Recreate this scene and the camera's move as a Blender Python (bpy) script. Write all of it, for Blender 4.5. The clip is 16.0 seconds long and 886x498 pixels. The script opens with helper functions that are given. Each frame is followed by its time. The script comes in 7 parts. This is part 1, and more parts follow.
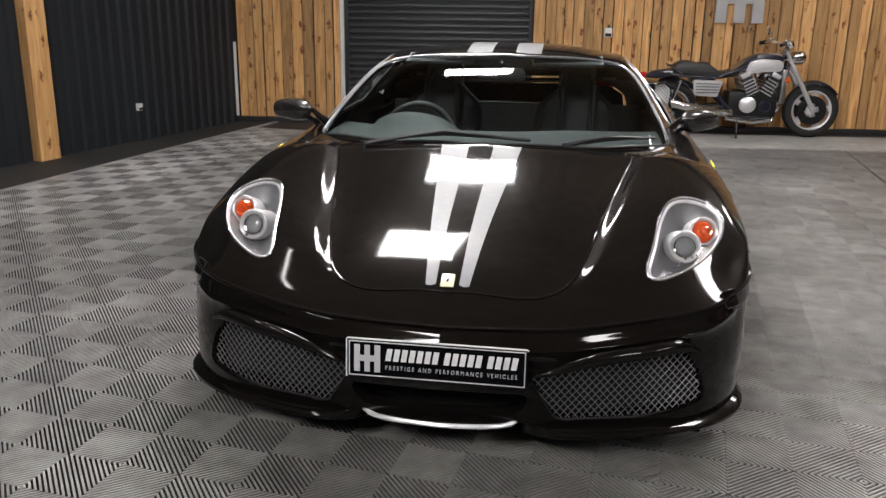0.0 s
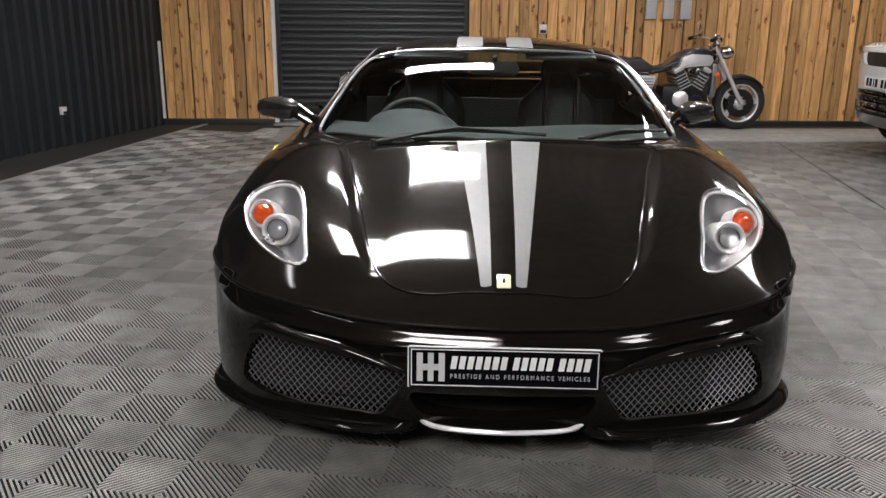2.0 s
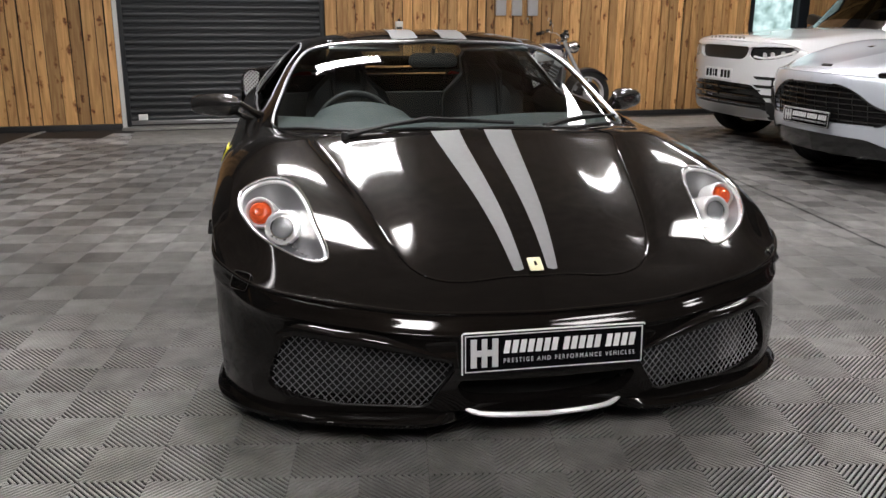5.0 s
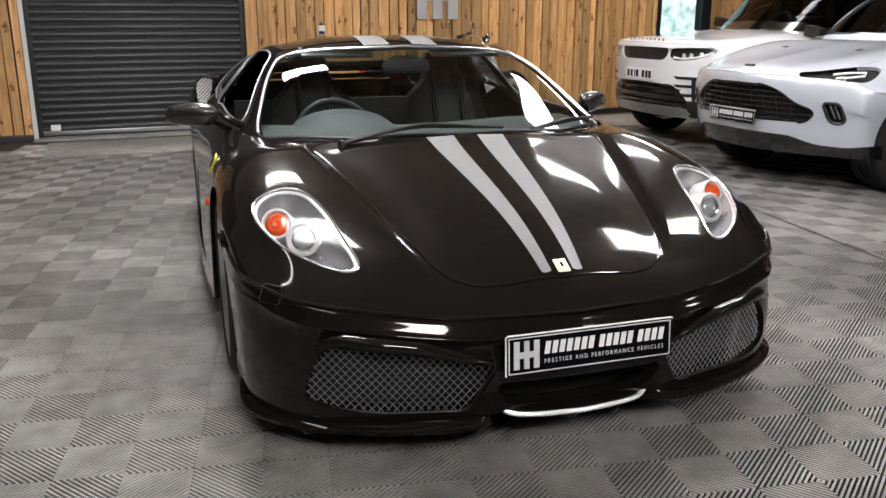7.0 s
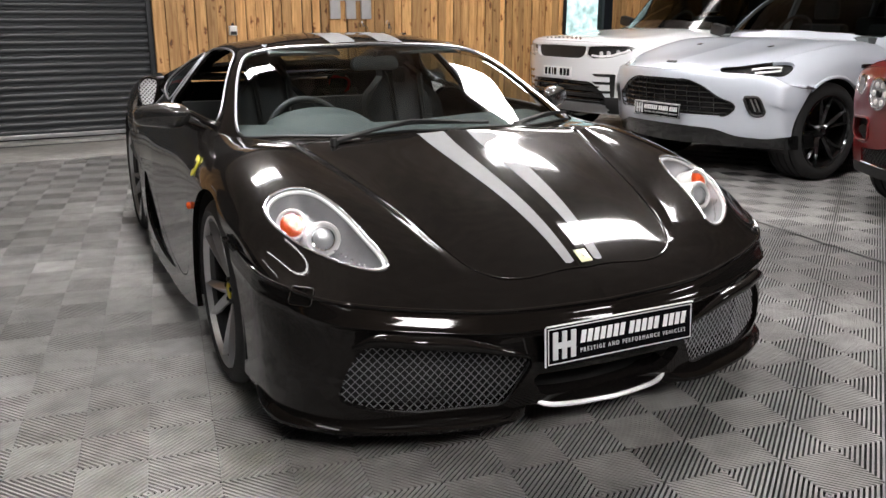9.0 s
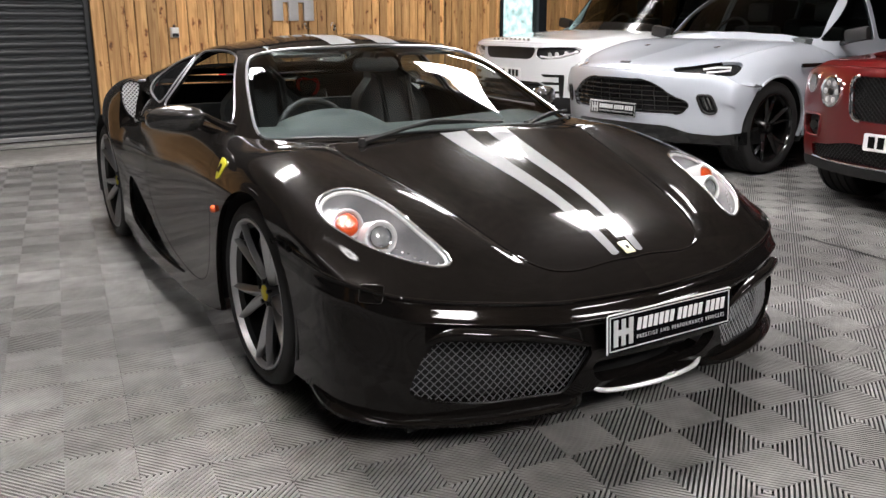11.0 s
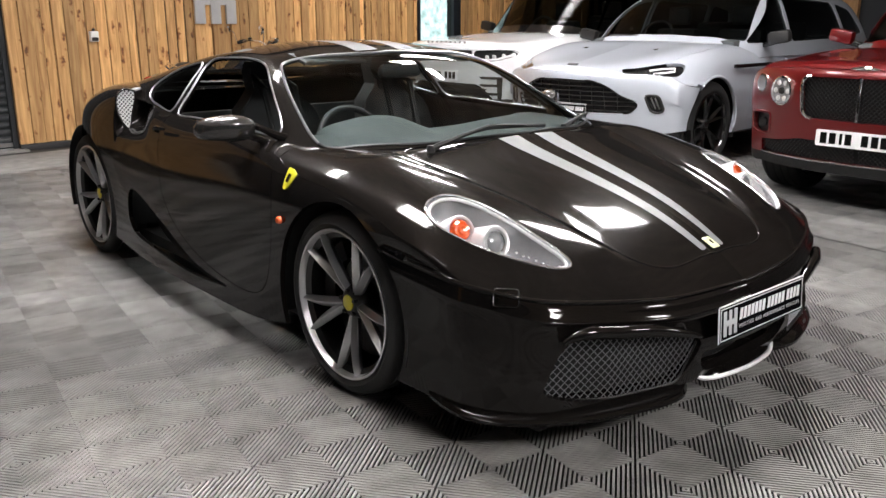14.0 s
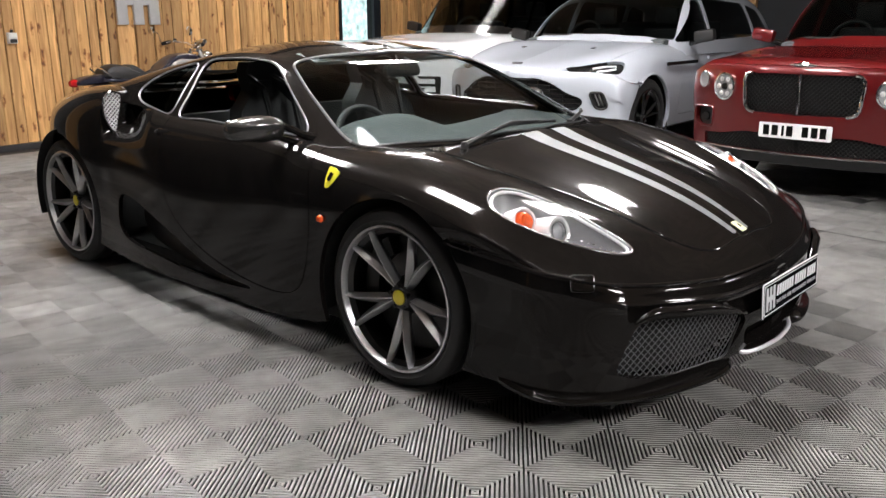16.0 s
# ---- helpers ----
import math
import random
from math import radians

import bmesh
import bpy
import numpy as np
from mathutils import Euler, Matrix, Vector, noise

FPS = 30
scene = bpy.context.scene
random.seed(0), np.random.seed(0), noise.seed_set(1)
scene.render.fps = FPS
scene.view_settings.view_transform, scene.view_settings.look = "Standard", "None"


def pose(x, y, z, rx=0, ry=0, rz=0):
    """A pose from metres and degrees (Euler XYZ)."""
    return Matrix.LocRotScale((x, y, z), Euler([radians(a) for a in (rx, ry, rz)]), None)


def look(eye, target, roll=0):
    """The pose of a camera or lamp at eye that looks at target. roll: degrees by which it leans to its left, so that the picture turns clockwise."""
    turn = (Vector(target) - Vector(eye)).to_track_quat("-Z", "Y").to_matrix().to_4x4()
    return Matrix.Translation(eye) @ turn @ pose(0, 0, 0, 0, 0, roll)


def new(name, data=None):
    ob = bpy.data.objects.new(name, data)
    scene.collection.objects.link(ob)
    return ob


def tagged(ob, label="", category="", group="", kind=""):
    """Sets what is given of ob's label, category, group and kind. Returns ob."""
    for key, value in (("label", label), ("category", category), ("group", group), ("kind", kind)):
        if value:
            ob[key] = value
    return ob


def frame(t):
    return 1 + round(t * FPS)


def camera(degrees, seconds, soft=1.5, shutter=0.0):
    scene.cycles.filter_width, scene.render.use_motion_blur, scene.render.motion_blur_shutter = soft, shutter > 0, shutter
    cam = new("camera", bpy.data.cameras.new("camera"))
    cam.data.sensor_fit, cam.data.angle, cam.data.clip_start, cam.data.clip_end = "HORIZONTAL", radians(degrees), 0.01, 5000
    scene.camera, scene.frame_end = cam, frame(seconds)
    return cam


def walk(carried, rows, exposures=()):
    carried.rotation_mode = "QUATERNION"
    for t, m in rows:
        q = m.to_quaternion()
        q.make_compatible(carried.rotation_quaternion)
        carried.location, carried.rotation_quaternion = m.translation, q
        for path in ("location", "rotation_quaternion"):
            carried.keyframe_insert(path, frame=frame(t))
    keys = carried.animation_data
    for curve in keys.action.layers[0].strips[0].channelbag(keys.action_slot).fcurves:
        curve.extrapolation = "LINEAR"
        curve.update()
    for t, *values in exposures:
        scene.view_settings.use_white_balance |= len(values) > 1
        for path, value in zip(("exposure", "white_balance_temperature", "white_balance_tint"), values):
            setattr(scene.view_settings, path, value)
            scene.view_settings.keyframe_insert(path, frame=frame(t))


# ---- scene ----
cam = camera(56.0, 16.0)
PATH = [
    (0, (0.218, 0.142, 1.37), (0.097, 2.061, 0.821), 0.8),
    (0.5, (0.097, 0.146, 1.365), (0.043, 2.069, 0.818), 0.7),
    (1, (-0.012, 0.167, 1.348), (-0.006, 2.091, 0.802), 0.8),
    (1.5, (-0.113, 0.212, 1.336), (-0.08, 2.135, 0.789), 0.7),
    (2, (-0.225, 0.254, 1.335), (-0.122, 2.175, 0.788), 0.6),
    (2.5, (-0.329, 0.272, 1.328), (-0.171, 2.19, 0.783), 0.7),
    (3, (-0.428, 0.299, 1.326), (-0.227, 2.213, 0.781), 0.6),
    (3.5, (-0.554, 0.302, 1.325), (-0.264, 2.204, 0.782), 0.6),
    (4, (-0.668, 0.291, 1.32), (-0.282, 2.178, 0.78), 0.4),
    (4.5, (-0.748, 0.313, 1.312), (-0.296, 2.185, 0.771), 0.3),
    (5, (-0.841, 0.364, 1.288), (-0.311, 2.215, 0.746), 0.4),
    (7.5, (-1.303, 0.495, 1.308), (-0.481, 2.238, 0.772), 0.1),
    (8, (-1.387, 0.525, 1.311), (-0.497, 2.234, 0.774), 0.2),
    (8.5, (-1.467, 0.586, 1.29), (-0.534, 2.272, 0.754), 0.2),
    (9, (-1.572, 0.67, 1.279), (-0.58, 2.323, 0.747), 0.0),
    (9.5, (-1.67, 0.728, 1.28), (-0.626, 2.349, 0.75), 0.1),
    (12, (-2.163, 0.982, 1.279), (-0.928, 2.465, 0.753), -0.0),
    (12.5, (-2.264, 1.075, 1.274), (-0.987, 2.522, 0.75), 0.1),
    (13, (-2.37, 1.155, 1.281), (-1.055, 2.568, 0.756), -0.0),
    (13.5, (-2.441, 1.22, 1.298), (-1.098, 2.606, 0.772), -0.1),
    (14, (-2.545, 1.304, 1.303), (-1.164, 2.652, 0.777), -0.0),
    (14.5, (-2.673, 1.387, 1.299), (-1.248, 2.689, 0.776), -0.0),
    (15, (-2.802, 1.466, 1.309), (-1.329, 2.713, 0.786), -0.1),
    (15.5, (-2.877, 1.554, 1.299), (-1.372, 2.763, 0.775), -0.1),
    (16, (-2.976, 1.667, 1.301), (-1.429, 2.82, 0.776), -0.1),
]
walk(cam, [(t, look(eye, target, roll)) for t, eye, target, roll in PATH], [(0.0, 0.50), (5.0, 0.46), (7.4, 0.86), (9.0, 0.90), (16.0, 1.08)])

# ---- light ----
world = bpy.data.worlds.new("hall_world")
scene.world = world
world.use_nodes = True
wn = world.node_tree.nodes
sky = wn.new("ShaderNodeTexSky")
sky.sky_type, sky.sun_disc = "NISHITA", False
sky.sun_elevation, sky.sun_rotation = radians(35), radians(200)
world.node_tree.links.new(sky.outputs[0], wn["Background"].inputs[0])
wn["Background"].inputs[1].default_value = 0.12

PANEL_POWER = 48.0
STRIP_POWER = 24.0


# ---- materials ----
# grid of the floor tiles
TS = 0.4016
TILE_YAW = -12.75
E1 = Vector((math.cos(radians(TILE_YAW)), math.sin(radians(TILE_YAW))))
E2 = Vector((-E1.y, E1.x))
ORIGIN = Vector((-1.1288, 3.2569))


def material(name, base=(0.5, 0.5, 0.5), rough=0.5, metal=0.0, coat=0.0, vary=0.0, scale=30.0, bump=0.0, bump_scale=200.0, emit=0.0, coat_rough=0.03, spec=0.5, world=False):
    """A plain surface with two scales of colour variation and a fine relief."""
    m = bpy.data.materials.new(name)
    m.use_nodes = True
    n, l = m.node_tree.nodes, m.node_tree.links
    b = n["Principled BSDF"]
    b.inputs["Base Color"].default_value = (*base, 1)
    b.inputs["Roughness"].default_value = rough
    b.inputs["Metallic"].default_value = metal
    b.inputs["Coat Weight"].default_value = coat
    b.inputs["Coat Roughness"].default_value = coat_rough
    b.inputs["Specular IOR Level"].default_value = spec
    if emit:
        b.inputs["Emission Color"].default_value = (*base, 1)
        b.inputs["Emission Strength"].default_value = emit
    co = n.new("ShaderNodeNewGeometry") if world else n.new("ShaderNodeTexCoord")
    spot = co.outputs["Position" if world else "Object"]
    if vary:
        t = n.new("ShaderNodeTexNoise")
        t.inputs["Scale"].default_value = scale
        t.inputs["Detail"].default_value = 6
        l.new(spot, t.inputs["Vector"])
        big = n.new("ShaderNodeTexNoise")
        big.inputs["Scale"].default_value = scale / 9
        l.new(spot, big.inputs["Vector"])
        mix = n.new("ShaderNodeMath")
        mix.operation = "MULTIPLY"
        l.new(t.outputs[0], mix.inputs[0])
        l.new(big.outputs[0], mix.inputs[1])
        ramp = n.new("ShaderNodeValToRGB")
        ramp.color_ramp.elements[0].position, ramp.color_ramp.elements[1].position = 0.1, 0.42
        ramp.color_ramp.elements[0].color = (*[c * (1 - vary) for c in base], 1)
        ramp.color_ramp.elements[1].color = (*[min(1, c * (1 + vary)) for c in base], 1)
        l.new(mix.outputs[0], ramp.inputs[0])
        l.new(ramp.outputs[0], b.inputs["Base Color"])
        rr = n.new("ShaderNodeMapRange")
        rr.inputs["To Min"].default_value, rr.inputs["To Max"].default_value = rough * 0.85, min(1, rough * 1.15)
        l.new(t.outputs[0], rr.inputs[0])
        l.new(rr.outputs[0], b.inputs["Roughness"])
    if bump:
        t2 = n.new("ShaderNodeTexNoise")
        t2.inputs["Scale"].default_value = bump_scale
        t2.inputs["Detail"].default_value = 4
        l.new(spot, t2.inputs["Vector"])
        bp = n.new("ShaderNodeBump")
        bp.inputs["Strength"].default_value = bump
        bp.inputs["Distance"].default_value = 0.002
        l.new(t2.outputs[0], bp.inputs["Height"])
        l.new(bp.outputs[0], b.inputs["Normal"])
    return m


def glass(name, tint=(0.9, 0.95, 0.93), rough=0.0, ior=1.45):
    """Thin sheet glass: lets light straight through, and mirrors more at a slant."""
    m = bpy.data.materials.new(name)
    m.use_nodes = True
    n, l = m.node_tree.nodes, m.node_tree.links
    n.remove(n["Principled BSDF"])
    tr, gl, mx, lw = n.new("ShaderNodeBsdfTransparent"), n.new("ShaderNodeBsdfGlossy"), n.new("ShaderNodeMixShader"), n.new("ShaderNodeLayerWeight")
    pw, fr = n.new("ShaderNodeMath"), n.new("ShaderNodeMath")
    f0 = ((ior - 1) / (ior + 1)) ** 2
    pw.operation, pw.inputs[1].default_value = "POWER", 5.0
    fr.operation, fr.inputs[1].default_value, fr.inputs[2].default_value = "MULTIPLY_ADD", 1 - f0, f0
    lw.inputs["Blend"].default_value = 0.5
    l.new(lw.outputs["Facing"], pw.inputs[0])
    l.new(pw.outputs[0], fr.inputs[0])
    tr.inputs[0].default_value = (*tint, 1)
    gl.inputs["Roughness"].default_value = rough
    l.new(fr.outputs[0], mx.inputs[0])
    l.new(tr.outputs[0], mx.inputs[1])
    l.new(gl.outputs[0], mx.inputs[2])
    l.new(mx.outputs[0], n["Material Output"].inputs[0])
    return m


def wood_material(name, light, dark):
    """Rough-sawn softwood: grain along z, knots, and a tone of its own for each board."""
    m = bpy.data.materials.new(name)
    m.use_nodes = True
    n, l = m.node_tree.nodes, m.node_tree.links
    b = n["Principled BSDF"]
    b.inputs["Roughness"].default_value = 0.62
    co, info = n.new("ShaderNodeTexCoord"), n.new("ShaderNodeObjectInfo")
    shift = n.new("ShaderNodeVectorMath")
    shift.operation = "MULTIPLY_ADD"
    shift.inputs[1].default_value = (31.0, 17.0, 53.0)
    l.new(info.outputs["Random"], shift.inputs[0])
    l.new(co.outputs["Object"], shift.inputs[2])
    stretch = n.new("ShaderNodeMapping")
    stretch.inputs["Scale"].default_value = (15, 15, 1.3)
    l.new(shift.outputs[0], stretch.inputs[0])
    grain = n.new("ShaderNodeTexNoise")
    grain.inputs["Scale"].default_value, grain.inputs["Detail"].default_value, grain.inputs["Distortion"].default_value = 1.6, 8, 0.9
    l.new(stretch.outputs[0], grain.inputs["Vector"])
    ramp = n.new("ShaderNodeValToRGB")
    ramp.color_ramp.elements[0].position, ramp.color_ramp.elements[1].position = 0.26, 0.70
    ramp.color_ramp.elements[0].color, ramp.color_ramp.elements[1].color = (*dark, 1), (*light, 1)
    l.new(grain.outputs[0], ramp.inputs[0])
    kmap = n.new("ShaderNodeMapping")
    kmap.inputs["Scale"].default_value = (9.5, 9.5, 4.2)
    l.new(shift.outputs[0], kmap.inputs[0])
    wob = n.new("ShaderNodeTexNoise")
    wob.inputs["Scale"].default_value, wob.inputs["Detail"].default_value = 22.0, 3
    l.new(shift.outputs[0], wob.inputs["Vector"])
    push = n.new("ShaderNodeVectorMath")
    push.operation = "MULTIPLY_ADD"
    push.inputs[1].default_value = (0.55, 0.55, 0.75)
    l.new(wob.outputs["Color"], push.inputs[0])
    l.new(kmap.outputs[0], push.inputs[2])
    knots = n.new("ShaderNodeTexVoronoi")
    knots.inputs["Scale"].default_value = 1.0
    l.new(push.outputs[0], knots.inputs["Vector"])
    kr = n.new("ShaderNodeValToRGB")
    kr.color_ramp.elements[0].position, kr.color_ramp.elements[1].position = 0.10, 0.26
    kr.color_ramp.elements[0].color, kr.color_ramp.elements[1].color = (0.20, 0.10, 0.06, 1), (1, 1, 1, 1)
    kr.color_ramp.elements.new(0.17).color = (0.62, 0.45, 0.34, 1)
    l.new(knots.outputs["Distance"], kr.inputs[0])
    mul = n.new("ShaderNodeMixRGB")
    mul.blend_type = "MULTIPLY"
    mul.inputs[0].default_value = 0.9
    l.new(ramp.outputs[0], mul.inputs[1])
    l.new(kr.outputs[0], mul.inputs[2])
    tone = n.new("ShaderNodeHueSaturation")
    vr, sr = n.new("ShaderNodeMapRange"), n.new("ShaderNodeMapRange")
    vr.inputs["To Min"].default_value, vr.inputs["To Max"].default_value = 0.58, 1.32
    l.new(info.outputs["Random"], vr.inputs[0])
    l.new(vr.outputs[0], tone.inputs["Value"])
    l.new(mul.outputs[0], tone.inputs["Color"])
    l.new(tone.outputs[0], b.inputs["Base Color"])
    bp = n.new("ShaderNodeBump")
    bp.inputs["Strength"].default_value, bp.inputs["Distance"].default_value = 0.5, 0.003
    l.new(grain.outputs[0], bp.inputs["Height"])
    l.new(bp.outputs[0], b.inputs["Normal"])
    return m


PAINT = material("black_metallic_paint", (0.0056, 0.0049, 0.0045), 0.30, 0.0, 1.0, spec=0.012)
PAINT.node_tree.nodes["Principled BSDF"].inputs["Coat IOR"].default_value = 1.33
PAINT.node_tree.nodes["Principled BSDF"].inputs["Coat Roughness"].default_value = 0.06
PAINT.node_tree.nodes["Principled BSDF"].inputs["Specular Tint"].default_value = (0.9, 0.62, 0.42, 1)
STRIPE = material("silver_stripe", (0.175, 0.18, 0.185), 0.45, 0.1, 0.7, 0.06, 400)
GLOSS_BLACK = material("gloss_black", (0.006, 0.006, 0.006), 0.12, 0, 0.6)
SATIN_BLACK = material("satin_black", (0.012, 0.012, 0.012), 0.45, 0, 0, 0.2, 60)
MATT_BLACK = material("matt_black", (0.006, 0.006, 0.006), 0.8, 0, 0, 0.2, 40)
RUBBER = material("tyre_rubber", (0.011, 0.011, 0.011), 0.75, 0, 0, 0.25, 60, 0.3, 300)
CHROME = material("chrome", (0.85, 0.85, 0.86), 0.06, 1.0)
SATIN_METAL = material("satin_metal", (0.55, 0.55, 0.56), 0.28, 1.0)
RIM_METAL = material("anthracite_rim", (0.52, 0.52, 0.53), 0.30, 1.0, 0.3)
DARK_METAL = material("dark_metal", (0.06, 0.06, 0.06), 0.35, 1.0)
MESH_METAL = material("grille_wire", (0.30, 0.30, 0.31), 0.35, 0.7)
YELLOW = material("yellow_enamel", (0.85, 0.72, 0.03), 0.35, 0, 0.6)
AMBER = material("amber_lens", (0.75, 0.09, 0.015), 0.15, 0, 0.8)
RED_LENS = material("red_lens", (0.5, 0.01, 0.012), 0.12, 0, 0.8)
WHITE_PLASTIC = material("white_plastic", (0.75, 0.75, 0.73), 0.4)
PLATE_WHITE = material("white_plate", (0.8, 0.8, 0.8), 0.35)
LAMP_GLASS = glass("lamp_cover_glass", (0.97, 0.97, 0.97), ior=1.22)
WINDSCREEN = glass("windscreen_glass", (0.64, 0.69, 0.68), ior=1.33)
SUV_GLASS = glass("privacy_glass", (0.16, 0.175, 0.17), ior=1.18)
SUV_SCREEN = glass("suv_windscreen_glass", (0.24, 0.26, 0.255), ior=1.08)
DARK_GLASS = glass("dark_window_glass", (0.32, 0.35, 0.35), ior=1.2)
LEATHER = material("black_leather", (0.026, 0.026, 0.027), 0.5, 0, 0, 0.2, 120, 0.25, 500)
DASH = material("grey_green_dash", (0.055, 0.064, 0.066), 0.6, 0, 0, 0.15, 200, 0.2, 700)
LAMP_SILVER = material("lamp_reflector", (0.7, 0.7, 0.71), 0.22, 0.9)
CLADDING = material("blue_black_cladding", (0.0055, 0.0085, 0.0125), 0.55, 0, 0, 0.25, 12, 0.15, 60)
SHUTTER = material("roller_shutter_grey", (0.016, 0.0185, 0.021), 0.42, 0.0, 0, 0.15, 12)
CONCRETE = material("grey_concrete", (0.27, 0.265, 0.25), 0.8, 0, 0, 0.3, 9, 0.4, 120)
DARK_FLOOR = material("dark_screed", (0.028, 0.027, 0.026), 0.7, 0, 0, 0.35, 9, 0.4, 90)
# near-black: the shade deep between the tile ribs, put into the colour
GROOVE_SHADE = material("groove_shade_black", (0.0132, 0.0129, 0.0126), 0.9, 0, 0, 0.3, 8, world=True)
SKIRTING = material("black_skirting", (0.02, 0.02, 0.021), 0.5, 0, 0, 0.2, 15)
PLASTER = material("brown_ceiling", (0.46, 0.375, 0.30), 0.85, 0, 0, 0.4, 5)


def tile_material(name, base):
    """Moulded plastic: a tone for each tile, broad dusty scuffs and a fine grain."""
    m = material(name, base, 0.38, 0, 0, 0.40, 9, 0.15, 400, world=True)
    n, l = m.node_tree.nodes, m.node_tree.links
    b = n["Principled BSDF"]
    was = b.inputs["Base Color"].links[0].from_socket
    geo = n.new("ShaderNodeNewGeometry")
    turn = n.new("ShaderNodeMapping")
    turn.vector_type = "TEXTURE"
    turn.inputs["Location"].default_value = (ORIGIN.x, ORIGIN.y, 0)
    turn.inputs["Rotation"].default_value = (0, 0, radians(TILE_YAW))
    turn.inputs["Scale"].default_value = (TS, TS, 1)
    l.new(geo.outputs["Position"], turn.inputs[0])
    add = n.new("ShaderNodeVectorMath")
    add.inputs[1].default_value = (0.5, 0.5, 0)
    l.new(turn.outputs[0], add.inputs[0])
    flat = n.new("ShaderNodeVectorMath")
    flat.operation = "MULTIPLY"
    flat.inputs[1].default_value = (1, 1, 0)
    cell = n.new("ShaderNodeVectorMath")
    cell.operation = "FLOOR"
    l.new(add.outputs[0], flat.inputs[0])
    l.new(flat.outputs[0], cell.inputs[0])
    rnd = n.new("ShaderNodeTexWhiteNoise")
    l.new(cell.outputs[0], rnd.inputs[0])
    tone = n.new("ShaderNodeMapRange")
    tone.inputs["To Min"].default_value, tone.inputs["To Max"].default_value = 0.86, 1.12
    l.new(rnd.outputs[0], tone.inputs[0])
    scuff = n.new("ShaderNodeTexNoise")
    scuff.inputs["Scale"].default_value, scuff.inputs["Detail"].default_value, scuff.inputs["Distortion"].default_value = 1.1, 7, 0.8
    l.new(geo.outputs["Position"], scuff.inputs["Vector"])
    worn = n.new("ShaderNodeMapRange")
    worn.inputs["From Min"].default_value, worn.inputs["From Max"].default_value = 0.36, 0.62
    worn.inputs["To Min"].default_value, worn.inputs["To Max"].default_value = 0.80, 1.10
    l.new(scuff.outputs[0], worn.inputs[0])
    both = n.new("ShaderNodeMath")
    both.operation = "MULTIPLY"
    l.new(tone.outputs[0], both.inputs[0])
    l.new(worn.outputs[0], both.inputs[1])
    hs = n.new("ShaderNodeHueSaturation")
    l.new(both.outputs[0], hs.inputs["Value"])
    l.new(was, hs.inputs["Color"])
    l.new(hs.outputs[0], b.inputs["Base Color"])
    return m


TILE = tile_material("grey_ribbed_plastic", (0.222, 0.218, 0.211))
TILE_PALE = tile_material("pale_ribbed_plastic", (0.36, 0.355, 0.347))
SILVER_SIGN = material("brushed_silver_sign", (0.62, 0.62, 0.62), 0.42, 0.6, 0, 0.06, 60)
LIGHT_PANEL = material("light_panel", (1.0, 0.962, 0.958), 0.5, emit=PANEL_POWER)
# the same panel at two thirds of its power, for the right side
LIGHT_DIM = material("dim_light_panel", (1.0, 0.962, 0.958), 0.5, emit=PANEL_POWER * 0.66)
LIGHT_STRIP = material("light_strip", (1.0, 0.962, 0.958), 0.5, emit=STRIP_POWER)
TIMBER = wood_material("sawn_softwood", (0.72, 0.43, 0.175), (0.38, 0.185, 0.062))
LETTER_WHITE = material("white_letters", (0.8, 0.8, 0.8), 0.4)
LETTER_GREY = material("grey_letters", (0.55, 0.55, 0.56), 0.4)


# ---- building helpers ----
def thing(name, m=None, label="", category="", group="", kind=""):
    ob = new(name)
    ob.empty_display_size = 0.1
    if m is not None:
        ob.matrix_world = m
    return tagged(ob, label, category, group, kind)


def add_mesh(name, verts, faces, mat, parent=None, label="", normals=None, smooth=True, m=None):
    me = bpy.data.meshes.new(name)
    me.from_pydata([tuple(v) for v in verts], [], [tuple(int(i) for i in f) for f in faces])
    me.materials.append(mat)
    if smooth:
        me.polygons.foreach_set("use_smooth", [True] * len(me.polygons))
    me.update()
    if normals is not None and smooth:
        me.normals_split_custom_set_from_vertices([tuple(n) for n in normals])
    ob = new(name, me)
    ob.parent = parent
    if m is not None:
        ob.matrix_basis = m
    if label:
        tagged(ob, label)
    return ob


def part(name, bm, mat, parent=None, label="", smooth=False, m=None):
    """Links a bmesh as one mesh object under a thing or a part."""
    me = bpy.data.meshes.new(name)
    bm.to_mesh(me)
    bm.free()
    me.materials.append(mat)
    if smooth:
        me.polygons.foreach_set("use_smooth", [True] * len(me.polygons))
        me.set_sharp_from_angle(angle=radians(38))
    ob = new(name, me)
    ob.parent = parent
    if m is not None:
        ob.matrix_basis = m
    if label:
        tagged(ob, label)
    return ob


def box(bm, x0, x1, y0, y1, z0, z1, bevel=0.0, m=None):
    r = bmesh.ops.create_cube(bm, size=1)
    vs = r["verts"]
    bmesh.ops.transform(bm, verts=vs, matrix=Matrix.Translation(((x0 + x1) / 2, (y0 + y1) / 2, (z0 + z1) / 2)) @ Matrix.Diagonal((x1 - x0, y1 - y0, z1 - z0, 1)))
    if bevel:
        es = list({e for v in vs for e in v.link_edges})
        r = bmesh.ops.bevel(bm, geom=es, offset=bevel, segments=2, affect="EDGES", profile=0.6)
        vs = list({v for f in r["faces"] for v in f.verts} | {v for v in vs if v.is_valid})
    if m is not None:
        bmesh.ops.transform(bm, verts=vs, matrix=m)
    return bm


def boxed(name, x0, x1, y0, y1, z0, z1, mat, parent=None, label="", bevel=0.0, m=None):
    return part(name, box(bmesh.new(), x0, x1, y0, y1, z0, z1, bevel, m), mat, parent, label, smooth=bevel > 0)


